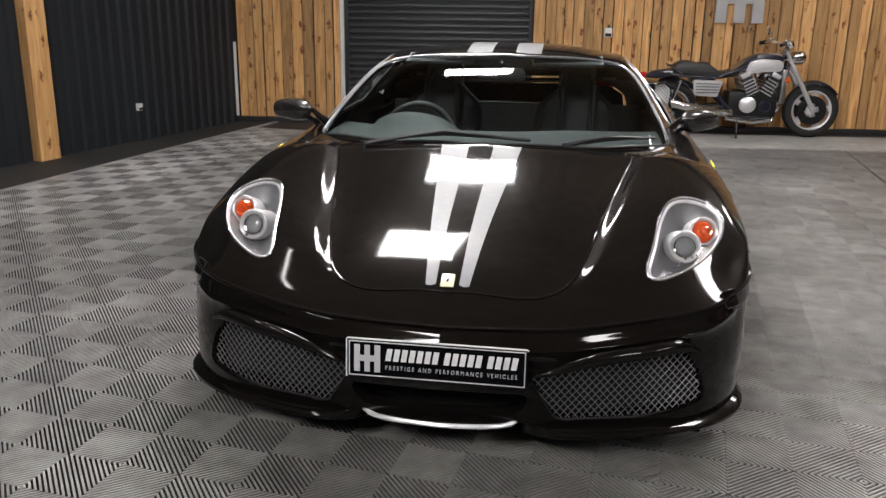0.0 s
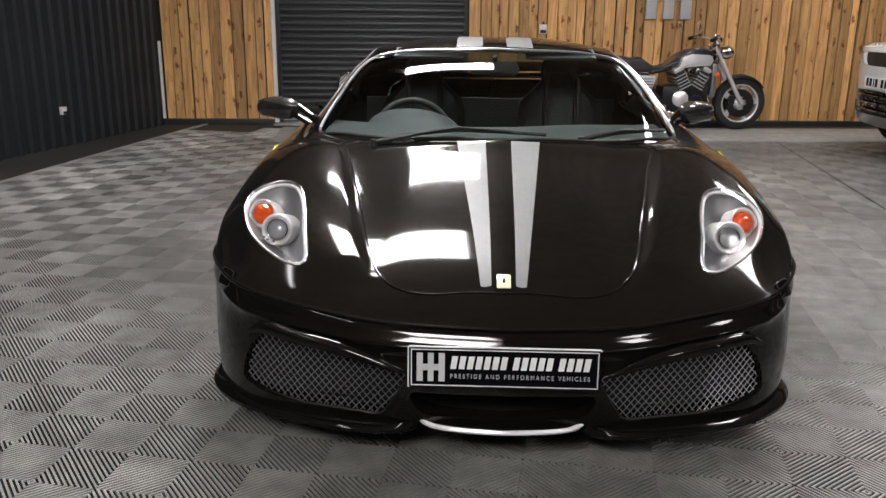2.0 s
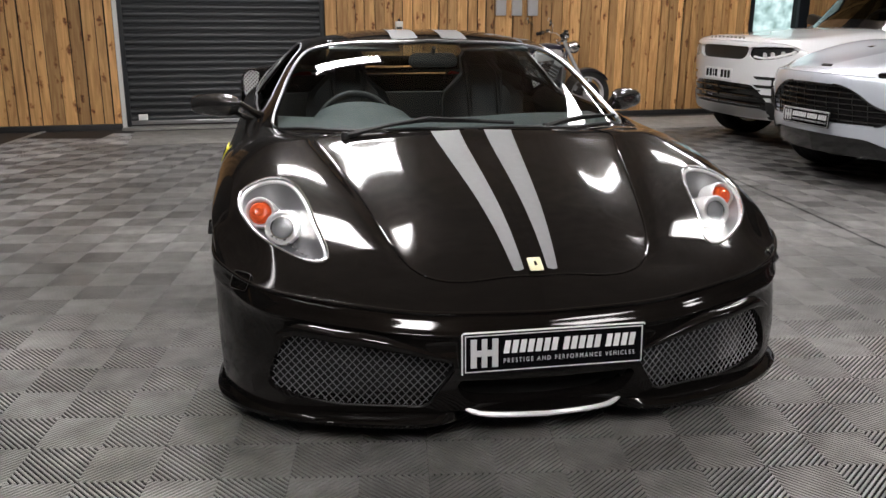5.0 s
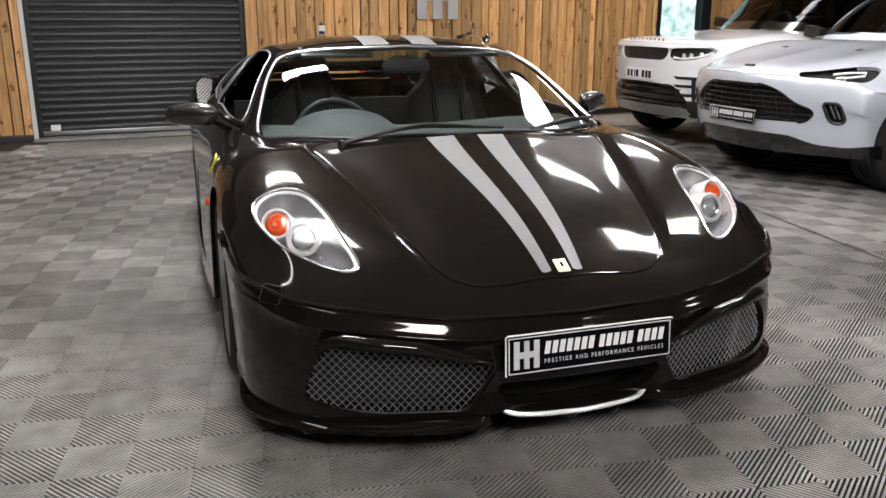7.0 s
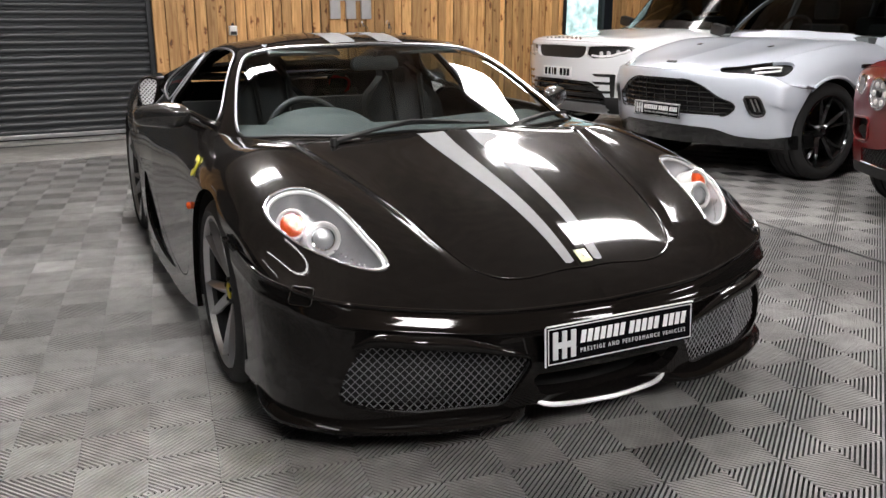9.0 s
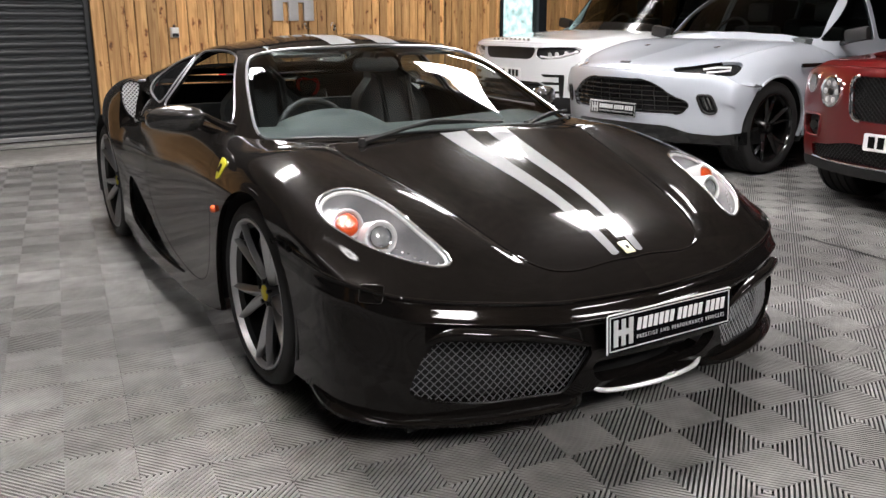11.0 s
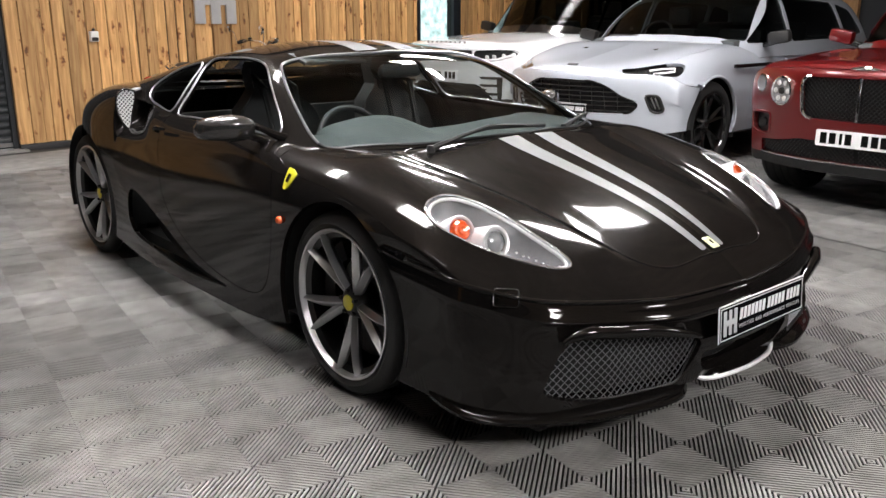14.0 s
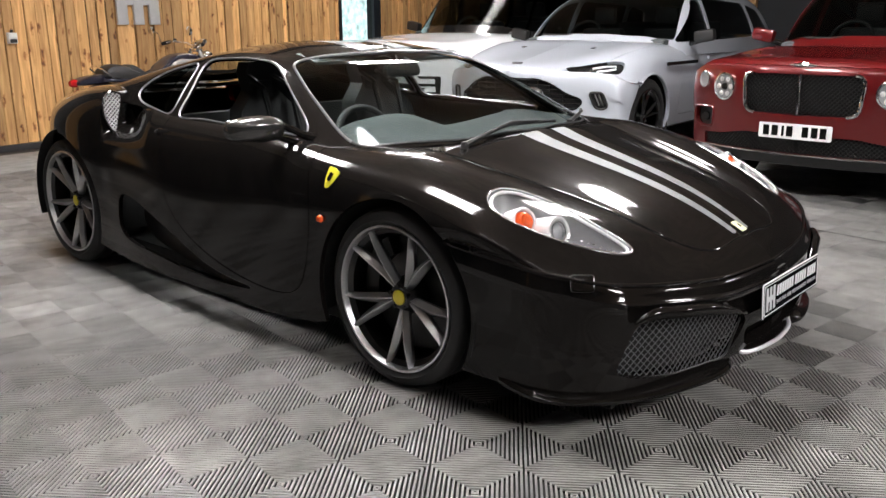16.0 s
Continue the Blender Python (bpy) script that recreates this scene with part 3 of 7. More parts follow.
# sockets and the sign
def socket(m, label, small=1.0):
    s = thing("socket_box", m, label, "socket")
    k = small
    boxed("body", -0.045 * k, 0.045 * k, -0.055 * k, 0.0, -0.055 * k, 0.055 * k, WHITE_PLASTIC, s, "", 0.008 * k)
    boxed("cover", -0.038 * k, 0.038 * k, -0.064 * k, -0.052 * k, -0.005 * k, 0.048 * k, WHITE_PLASTIC, s, "", 0.005 * k)
    boxed("switch_panel", -0.036 * k, 0.036 * k, -0.060 * k, -0.050 * k, -0.048 * k, -0.010 * k, SATIN_BLACK, s, "dark switch panel", 0.004 * k)
    boxed("gland", -0.012 * k, 0.012 * k, -0.04 * k, -0.016 * k, 0.055 * k, 0.085 * k, SATIN_BLACK, s, "", 0.004 * k)
    return s


socket(pose(1.51, WALL_Y - 0.036, 1.15), "small white socket box on the timber wall")
ps = CORNER + LEFT_WAY * 1.83
socket(pose(ps.x + 0.005, ps.y, 0.345, 0, 0, yaw_l + 90), "small white socket box on the dark cladding", 0.7)

sign = thing("wall_sign", pose(2.75, WALL_Y - 0.075, 1.28), "brushed silver emblem of upright bars on the timber wall", "sign")
for x0, x1, z1 in ((0.0, 0.135, 1.15), (0.215, 0.345, 1.15), (0.425, 0.56, 1.15)):
    boxed("bar", x0, x1, 0.0, 0.035, 0.0, z1, SILVER_SIGN, sign, "", 0.003)
for x0, x1 in ((0.135, 0.215), (0.345, 0.425)):
    boxed("bar", x0, x1, 0.003, 0.032, 0.22, 0.36, SILVER_SIGN, sign, "", 0.002)

# lights under the ceiling
def light_panel(x, y, w, d, yaw=0.0, z=CEIL - 0.5, mat=LIGHT_PANEL):
    p = thing("ceiling_or_fill_light", pose(x, y, z, 0, 0, yaw), "bright white rectangular panel, a ceiling light or added fill light", "ceiling light", "hall lights")
    boxed("housing", -w / 2 - 0.03, w / 2 + 0.03, -d / 2 - 0.03, d / 2 + 0.03, 0.0, 0.06, WHITE_PLASTIC, p)
    boxed("diffuser", -w / 2, w / 2, -d / 2, d / 2, -0.008, -0.001, mat, p)
    for sx in (-w / 3, w / 3):
        boxed("hanger", sx - 0.004, sx + 0.004, -0.004, 0.004, 0.06, CEIL - z, DARK_METAL, p)


def light_strip(x, y, length, yaw=0.0, z=CEIL - 0.6):
    p = thing("strip_light", pose(x, y, z, 0, 0, yaw), "slim bright white strip light", "strip light", "hall lights")
    boxed("housing", -length / 2, length / 2, -0.035, 0.035, 0.0, 0.05, WHITE_PLASTIC, p)
    boxed("diffuser", -length / 2, length / 2, -0.02, 0.02, -0.03, -0.001, LIGHT_STRIP, p)
    for sx in (-length / 3, length / 3):
        boxed("hanger", sx - 0.004, sx + 0.004, -0.004, 0.004, 0.05, CEIL - z, DARK_METAL, p)


# the last four panels are unseen fill, added to brighten floor and back wall
for x, y, w, d in ((-0.52, 4.45, 0.95, 0.95), (-0.1, 6.98, 1.0, 0.42), (3.2, 3.8, 1.2, 0.75), (3.6, 6.75, 1.0, 0.4), (5.6, 8.7, 1.2, 0.35), (-1.5, -2.2, 1.2, 1.4), (2.9, -2.6, 0.9, 0.9), (6.6, -2.4, 0.8, 0.6)):
    light_panel(x, y, w, d, -6, mat=LIGHT_DIM if x > 2 else LIGHT_PANEL)
for x, y, ln in ((-2.0, 1.6, 1.5), (-1.9, 3.5, 1.0)):
    light_strip(x, y, ln, 86)

# ---- cars: wheels and shared pieces ----
def wheel(parent, m, r_tyre, r_rim, width, spokes, rim_mat, cap_mat, caliper_mat, double=True, style="y", turn=0.2):
    """Outer face looks along -x. Tyre with tread grooves, barrel, spokes, hub, disc and caliper."""
    w = new("wheel")
    w.parent = parent
    w.matrix_basis = m
    hw = width / 2
    prof = [(r_rim - 0.004, -hw + 0.012), (r_rim + 0.012, -hw - 0.004), (r_rim + 0.35 * (r_tyre - r_rim), -hw - 0.012), (r_tyre - 0.02, -hw - 0.002), (r_tyre - 0.006, -hw + 0.012)]
    n_g = 4
    for i in range(n_g):
        c = -hw + 0.045 + i * (width - 0.09) / (n_g - 1)
        prof += [(r_tyre - 0.0005, c - 0.007), (r_tyre - 0.008, c - 0.005), (r_tyre - 0.008, c + 0.005), (r_tyre - 0.0005, c + 0.007)]
    prof += [(r_tyre - 0.006, hw - 0.012), (r_tyre - 0.02, hw + 0.002), (r_rim + 0.012, hw + 0.004), (r_rim - 0.004, hw - 0.012)]
    part("tyre", lathe(prof, 64), RUBBER, w, smooth=True)
    part("rim", lathe([(r_rim + 0.004, -hw + 0.004), (r_rim + 0.004, -hw - 0.004), (r_rim - 0.004, -hw - 0.005), (r_rim - 0.008, -hw + 0.004), (r_rim - 0.012, -hw + 0.016)], 64), rim_mat, w, smooth=True)
    part("barrel", lathe([(r_rim - 0.012, -hw + 0.016), (r_rim - 0.03, -hw + 0.03), (r_rim - 0.035, hw - 0.02), (r_rim - 0.01, hw)], 64), DARK_METAL, w, "dark wheel barrel", smooth=True)
    # spokes
    base_me = None
    for i in range(spokes):
        a0 = 2 * math.pi * i / spokes + turn
        if base_me is None:
            bm = bmesh.new()
            for sgn in ((-1, 1) if double else (0,)):
                sec = []
                for k in range(9):
                    f = k / 8
                    r = 0.040 + f * (r_rim - 0.050)
                    ang = sgn * ((0.105 + 0.125 * f ** 0.9) if style == "y" else 0.05 + 0.20 * f)
                    half = (0.012 + 0.0085 * math.sin(math.pi * f ** 0.9) - 0.002 * f) * (1.0 if double else 1.5)
                    dip = -hw + 0.022 + 0.030 * (1 - f) ** 1.6 - 0.014 * f
                    ring = []
                    for dx, dt in ((0.026, -0.85), (0.010, -1.0), (-0.009, -0.12), (-0.009, 0.12), (0.010, 1.0), (0.026, 0.85)):
                        t = dt * half
                        ring.append(bm.verts.new((dip + dx, r * math.cos(ang) - t * math.sin(ang), r * math.sin(ang) + t * math.cos(ang))))
                    sec.append(ring)
                for k in range(8):
                    for q in range(5):
                        bm.faces.new((sec[k][q], sec[k][q + 1], sec[k + 1][q + 1], sec[k + 1][q]))
                    bm.faces.new((sec[k][5], sec[k][0], sec[k + 1][0], sec[k + 1][5]))
            bmesh.ops.recalc_face_normals(bm, faces=bm.faces)
            sp = part("spoke", bm, rim_mat, w, smooth=True)
            base_me = sp.data
        else:
            sp = new("spoke", base_me)
            sp.parent = w
        sp.matrix_basis = pose(0, 0, 0, math.degrees(a0), 0, 0)
    part("hub", lathe([(0.0, -hw + 0.034), (0.040, -hw + 0.034), (0.052, -hw + 0.046), (0.072, -hw + 0.075), (0.072, hw - 0.06), (0, hw - 0.06)], 32), DARK_METAL, w, smooth=True)
    part("centre_cap", lathe([(0.0, -hw + 0.027), (0.024, -hw + 0.0275), (0.029, -hw + 0.030), (0.030, -hw + 0.040)], 32), cap_mat, w, "round enamel centre cap", smooth=True)
    nut = None
    for i in range(5):
        a = 2 * math.pi * i / 5 + turn + math.pi / 5
        if nut is None:
            nb = part("nut", lathe([(0, -hw + 0.026), (0.008, -hw + 0.026), (0.0085, -hw + 0.045)], 6), DARK_METAL, w)
            nut = nb.data
        else:
            nb = new("nut", nut)
            nb.parent = w
        nb.location = (0, 0.043 * math.cos(a), 0.043 * math.sin(a))
    part("brake_disc", lathe([(0.07, 0.0), (r_rim * 0.8, 0.0), (r_rim * 0.8, 0.03), (0.07, 0.03)], 48), DARK_METAL, w, smooth=True)
    bm = bmesh.new()
    ring = []
    for k in range(9):
        a = radians(-38 + 76 * k / 8)
        ring.append([bm.verts.new((x, r * math.cos(a), r * math.sin(a))) for x, r in ((-0.035, r_rim * 0.58), (-0.035, r_rim * 0.84), (0.05, r_rim * 0.84), (0.05, r_rim * 0.58))])
    for k in range(8):
        for q in range(4):
            bm.faces.new((ring[k][q], ring[k][(q + 1) % 4], ring[k + 1][(q + 1) % 4], ring[k + 1][q]))
    bm.faces.new(ring[0])
    bm.faces.new(ring[-1][::-1])
    bmesh.ops.recalc_face_normals(bm, faces=bm.faces)
    part("caliper", bm, caliper_mat, w, m=pose(0, 0, 0, 25, 0, 0))
    return w


PLATE_BLACK = material("plate_black", (0.004, 0.004, 0.005), 0.6, 0, 0, 0.1, 60, spec=0.0)


def half_liner(r, axle, x0):
    """Inside of a wheel arch: a hood over the wheel, open below the axle, with a back wall."""
    bm = bmesh.new()
    rows = []
    for k in range(25):
        a = math.radians(-18 + 216 * k / 24)
        c, q = math.cos(a) * r, max(math.sin(a) * r, 0.02 - axle)
        rows.append([bm.verts.new(v) for v in ((x0, c, q), (0.36, c, q))])
    for a, b in zip(rows, rows[1:]):
        bm.faces.new((a[0], a[1], b[1], b[0]))
    bm.faces.new([row[1] for row in rows])
    return bm


def number_plate(parent, m, kind):
    """A plate 520 by 111 mm whose face looks along -y."""
    p = new("number_plate")
    p.parent = parent
    p.matrix_basis = m
    if kind == "white":
        part("plate", prism(rounded([(-0.26, -0.0555), (0.26, -0.0555), (0.26, 0.0555), (-0.26, 0.0555)], 0.012, 3), 0.006, bevel=0.001), PLATE_WHITE, p, "white acrylic plate")
        for x, w in ((-0.205, 0.045), (-0.142, 0.045), (-0.085, 0.02), (-0.035, 0.045), (0.075, 0.045), (0.14, 0.045), (0.2, 0.045)):
            boxed("bar", x - w / 2, x + w / 2, -0.0015, 0.0, -0.036, 0.038, GLOSS_BLACK, p)
        return p
    part("plate", prism(rounded([(-0.265, -0.0585), (0.265, -0.0585), (0.265, 0.0585), (-0.265, 0.0585)], 0.006, 3), 0.008, bevel=0.001), PLATE_BLACK, p, "black dealer plate with a thin white border")
    # white bar: light caught by the plate's thickness, put into the colour
    part("plate_edge", tube([(-0.266, 0.002, -0.0585), (-0.266, 0.002, 0.056), (-0.262, 0.002, 0.0595), (0.262, 0.002, 0.0595), (0.266, 0.002, 0.056)], 0.0028, 6), LETTER_WHITE, p, "plate edge painted white for the light it catches")
    for x0, x1, z0, z1 in ((-0.259, 0.259, 0.0505, 0.053), (-0.259, 0.259, -0.053, -0.0505), (-0.259, -0.2565, -0.053, 0.053), (0.2565, 0.259, -0.053, 0.053)):
        boxed("border", x0, x1, -0.0012, 0.0, z0, z1, LETTER_WHITE, p)
    for x0, x1, z0, z1 in ((-0.243, -0.226, -0.04, 0.042), (-0.212, -0.196, -0.04, 0.042), (-0.182, -0.165, -0.04, 0.042), (-0.226, -0.182, -0.008, 0.010)):
        boxed("emblem_bar", x0, x1, -0.0015, 0.0, z0, z1, LETTER_GREY, p)
    x = -0.150
    for word in (7, 5, 4):
        for k in range(word):
            wd = 0.0195
            part("bar", prism([(x, -0.003), (x + wd * 0.82, -0.003), (x + wd * 0.82 + 0.006, 0.034), (x + 0.006, 0.034)], 0.001), LETTER_WHITE, p, m=pose(0, -0.0012, 0))
            x += wd + 0.0035
        x += 0.011
    lettering("small_lettering", "PRESTIGE AND PERFORMANCE VEHICLES", 0.018, LETTER_GREY, p, pose(-0.150, -0.001, -0.030, 90), spacing=1.5, width=0.385)
    return p


def circle(cy, cz, r, n=64):
    return [(cy + r * math.cos(2 * math.pi * i / n), cz + r * math.sin(2 * math.pi * i / n)) for i in range(n)]


# ---- the black sports car ----
CAR_YAW = -5.0
sports_car = thing("sports_car", pose(0.062, 2.37, 0, 0, 0, CAR_YAW), "glossy black sports coupe with two silver bonnet stripes", "car")
FRONT_AXLE, REAR_AXLE = (1.07, 0.335), (3.60, 0.345)

HOOD_MID = [(0, .078, .474), (0, .205, .562), (0, .52, .698), (0, 1.0, .825), (0, 1.25, .873), (0, 2.0, .87), (0, 2.65, .90), (0, 3.15, .95), (0, 3.6, .94), (0, 4.28, .88)]
HOOD_HALF = [(.32, .106, .478), (.32, .225, .556), (.32, .53, .688), (.33, 1.0, .812), (.35, 1.27, .853), (.36, 2.0, .86), (.36, 2.65, .90), (.35, 3.15, .955), (.33, 3.6, .95), (.3, 4.28, .885)]
VALLEY = [(.51, .150, .4925), (.475, .250, .5605), (.48, .545, .6795), (.565, 1.02, .795), (.61, 1.32, .836), (.64, 2.0, .85), (.64, 2.65, .90), (.60, 3.15, .96), (.55, 3.6, .96), (.5, 4.26, .89)]
CROWN = [(.79, .270, .524), (.765, .365, .592), (.755, .62, .716), (.785, 1.07, .815), (.80, 1.44, .833), (.84, 2.0, .862), (.845, 2.65, .885), (.860, 3.15, .962), (.805, 3.6, .948), (.62, 4.20, .88)]
SHOULDER = [(.885, .370, .546), (.872, .465, .600), (.893, .68, .700), (.920, 1.07, .768), (.925, 1.44, .783), (.925, 2.0, .795), (.930, 2.65, .80), (.942, 3.15, .872), (.930, 3.6, .865), (.73, 4.18, .81)]
FLANK = [(.935, .465, .562), (.944, .55, .612), (.964, .76, .665), (.978, 1.07, .66), (.974, 1.44, .63), (.960, 2.0, .60), (.961, 2.65, .605), (.966, 3.15, .65), (.970, 3.6, .71), (.77, 4.18, .66)]
LOW_SIDE = [(.953, .575, .578), (.959, .65, .602), (.968, .80, .612), (.974, 1.07, .48), (.982, 1.47, .37), (.980, 2.0, .34), (.981, 2.65, .345), (.970, 3.15, .40), (.962, 3.6, .45), (.77, 4.19, .45)]
SILL = [(.963, .80, .600), (.965, .84, .585), (.964, .90, .50), (.962, 1.1, .30), (.990, 1.50, .16), (1.002, 2.0, .14), (1.004, 2.65, .14), (.966, 3.15, .15), (.93, 3.6, .2), (.74, 4.20, .25)]
RAILS = [HOOD_MID, HOOD_HALF, VALLEY, CROWN, SHOULDER, FLANK, LOW_SIDE, SILL]

us = np.concatenate([np.linspace(0, 2, 70, endpoint=False), np.linspace(2, 5, 130, endpoint=False), np.linspace(5, 9, 120)])
vs = np.linspace(0, 7, 150)
us = np.sort(np.concatenate([us, np.linspace(6.85, 7.05, 40)]))


def press(P):
    """Hollows and swellings that the rails do not carry: the rear intakes, and the front wings."""
    x, y, z = P[..., 0], P[..., 1], P[..., 2]
    f = np.clip((y - 2.72) / 0.40, 0, 1)
    f = f * f * (3 - 2 * f) * np.clip((3.150 - y) / 0.018, 0, 1)
    up = np.exp(-((z - 0.86) / 0.105) ** 4) * np.clip((x - 0.70) / 0.08, 0, 1)
    Q = P.copy()
    Q[..., 0] -= 0.135 * f * up
    # each wing swells up close outside the bonnet gap
    d = x - np.interp(y, (.204, .262, .39, .62, .87, 1.08, 1.22), (.31, .376, .424, .477, .535, .585, .605))
    rise, fall = np.clip(d / .055, 0, 1), np.clip((d - .055) / .25, 0, 1)
    ends = np.clip((y - .22) / .10, 0, 1) * np.clip((1.24 - y) / .12, 0, 1)
    Q[..., 2] += 0.013 * ends * (rise * rise * (3 - 2 * rise)) * (1 - fall * fall * (3 - 2 * fall))
    return Q


shell = Sheet.loft(RAILS, us, vs, press, 0.0).facing((0, 2.2, 0.3))

# plan of the cabin opening and other outlines
cabin = even([(0.0, 1.105), (.40, 1.155), (.70, 1.33), (.80, 1.48), (.838, 1.75), (.850, 2.2), (.855, 2.6), (.84, 2.95), (.70, 3.35), (.4, 3.5), (0.0, 3.52), (-.3, 3.0), (-.3, 1.6)], True, 120)
hood_line = even([(0.0, .178), (.2, .183), (.31, .204), (.376, .262), (.424, .39), (.477, .62), (.535, .87), (.580, 1.06), (.594, 1.15), (.54, 1.195), (.38, 1.150), (0.0, 1.105), (-.3, 1.11), (-.35, .8), (-.3, .172)], True, 150)
lamp_line = even([(.610, .312), (.640, .306), (.690, .332), (.755, .388), (.812, .462), (.852, .545), (.874, .625), (.868, .695), (.828, .738), (.770, .750), (.715, .722), (.676, .645), (.648, .535), (.625, .415)], True, 90)
door_line = even([(1.53, .80), (1.50, .62), (1.52, .40), (1.58, .275), (1.75, .235), (2.2, .30), (2.52, .46), (2.60, .62), (2.615, .80), (2.60, .90), (2.2, .92), (1.75, .92), (1.56, .90)], True, 120)
side_scoop = even([(1.85, .215), (2.1, .235), (2.45, .33), (2.75, .43), (2.98, .47), (3.02, .40), (3.0, .28), (2.7, .225), (2.2, .195)], True, 90)

upper = lambda P: P[:, 2] > 0.44
flanks = lambda P: P[:, 0] > 0.60

front_arch = circle(FRONT_AXLE[0], FRONT_AXLE[1], 0.372)
rear_arch = circle(REAR_AXLE[0], REAR_AXLE[1], 0.378)

hood = shell.copy().cut(hood_line, (0, 1), True, 0.002, lambda P: P[:, 1] < 1.5).rim(0.014, lambda P: P[:, 0] < 1e-4)
hood.both().make("bonnet", PAINT, sports_car, "glossy black bonnet")
body = shell.copy()
body.cut(hood_line, (0, 1), False, 0.002, lambda P: P[:, 1] < 1.5)
body.cut(lamp_line, (0, 1), False, 0.0015, lambda P: (P[:, 1] < 0.9) & (P[:, 2] > 0.5))
body.cut(cabin, (0, 1), False, 0.0, lambda P: P[:, 2] > 0.7)
body.cut(front_arch, (1, 2), False, 0.0, flanks)
body.cut(rear_arch, (1, 2), False, 0.0, flanks)
body.cut(door_line, (1, 2), False, 0.002, flanks)
body.cut(side_scoop, (1, 2), False, 0.0, flanks)
body.rim(0.022, lambda P: P[:, 0] < 1e-4)
body.both().make("body", PAINT, sports_car)
door = shell.copy().cut(door_line, (1, 2), True, 0.002, flanks)
door.cut(side_scoop, (1, 2), False, 0.002, flanks)
door.cut(cabin, (0, 1), False, 0.0, lambda P: P[:, 2] > 0.7)
door.rim(0.02)
for d in (door, door.mirrored()):
    d.make("door", PAINT, sports_car, "glossy black door")

# dark lining behind all gaps and openings
lining = shell.copy().cut(cabin, (0, 1), False, 0.01, lambda P: P[:, 2] > 0.7).cut(front_arch, (1, 2), False, 0.0, flanks).cut(rear_arch, (1, 2), False, 0.0, flanks)
lining.cut(lamp_line, (0, 1), False, 0.0, lambda P: (P[:, 1] < 0.9) & (P[:, 2] > 0.5))
lining.cut(side_scoop, (1, 2), False, 0.0, flanks)
lining.offset(-0.018)
lining.both().make("lining", MATT_BLACK, sports_car, "dark inner panel behind the gaps")

# stripes: two silver bands on the bonnet and the roof
for sg in (1, -1):
    ys_ = np.linspace(.205, 1.30, 40)
    f_ = (ys_ - .205) / 1.095
    inner_, outer_ = .036 + .016 * f_, .068 + .112 * f_ ** .95
    cap = [(.066 - .016 * q, .205 - .008 * math.sin(math.pi * q)) for q in (.25, .5, .75)]
    outline = [(sg * x, y) for x, y in zip(inner_, ys_)] + [(sg * x, y) for x, y in zip(outer_[::-1], ys_[::-1])] + [(sg * x, y) for x, y in cap]
    x0b = sg
    st = (shell.copy() if x0b > 0 else shell.mirrored())
    st.cut(hood_line if x0b > 0 else hood_line * np.array([-1, 1]), (0, 1), True, 0.004, lambda P: P[:, 1] < 1.5)
    st.cut(outline, (0, 1), True, 0.0).offset(0.0012)
    st.make("stripe", STRIPE, sports_car, "silver bonnet stripe")

# ---- front bumper ----
SKIRT_B = [(0, .030, .325), (.32, .056, .325), (.60, .130, .325), (.785, .225, .325), (.885, .330, .325), (.934, .43, .325), (.953, .55, .325), (.962, .84, .325)]
SKIRT_C = [(0, .062, .180), (.32, .082, .180), (.60, .150, .172), (.78, .236, .165), (.88, .338, .160), (.926, .43, .157), (.945, .55, .155), (.955, .84, .155)]
seam = shell.P[:150]
rows8 = [spline(np.arange(8), np.array(r), vs) for r in (SKIRT_B, SKIRT_C)]
way_ = np.gradient(seam[:, :2], axis=0)
way_ /= np.linalg.norm(way_, axis=1)[:, None] + 1e-9
out_ = np.stack([way_[:, 1], -way_[:, 0], 0 * way_[:, 0]], 1)
out_[0] = 0, -1, 0
fade_ = np.clip((0.93 - seam[:, 0]) / 0.16, 0.25, 1)[:, None]
down_ = np.array([0, 0, -1.0])
# a rounded shelf under the seam, ended by a crease, then the upright skirt
cols = [seam + out_ * .003 + down_ * .006, seam + out_ * .012 * fade_ + down_ * .013, seam + out_ * .0235 * fade_ + down_ * .032, seam + out_ * .035 * fade_ + down_ * .052, seam + out_ * .0385 * fade_ + down_ * .0585, seam + out_ * .033 * fade_ + down_ * .068] + rows8
bumper_rails = np.swapaxes(np.array(cols), 0, 1)
bump = Sheet.loft(bumper_rails, np.linspace(0, 7, 150), np.arange(150)).facing((0, 1.0, 0.3))
grille_line = rounded([(.262, .338), (.500, .396), (.710, .412), (.775, .345), (.805, .232), (.70, .196), (.350, .198)], [.03, .3, .05, .1, .03, .2, .03], 6)
mouth_line = rounded([(-.05, .288), (.27, .288), (.262, .25), (.225, .205), (-.05, .205)], [.0, .02, .02, .03, 0], 4)
front_only = lambda P: P[:, 1] < 0.5
bump.cut(grille_line, (0, 2), False, 0.0, front_only)
bump.cut(mouth_line, (0, 2), False, 0.0, front_only)
bump.cut(front_arch, (1, 2), False, 0.0, flanks)
bump.rim(0.035, lambda P: P[:, 0] < 1e-4)
bump.both().make("front_bumper", PAINT, sports_car, "glossy black front bumper")

backing = Sheet.loft(bumper_rails, np.linspace(0, 7, 46), np.arange(0, 150, 2)).facing((0, 1.0, 0.3))
backing.cut(front_arch, (1, 2), False, 0.0, flanks)
backing.offset(-0.09)
backing.both().make("duct_lining", MATT_BLACK, sports_car, "dark duct behind the grilles")


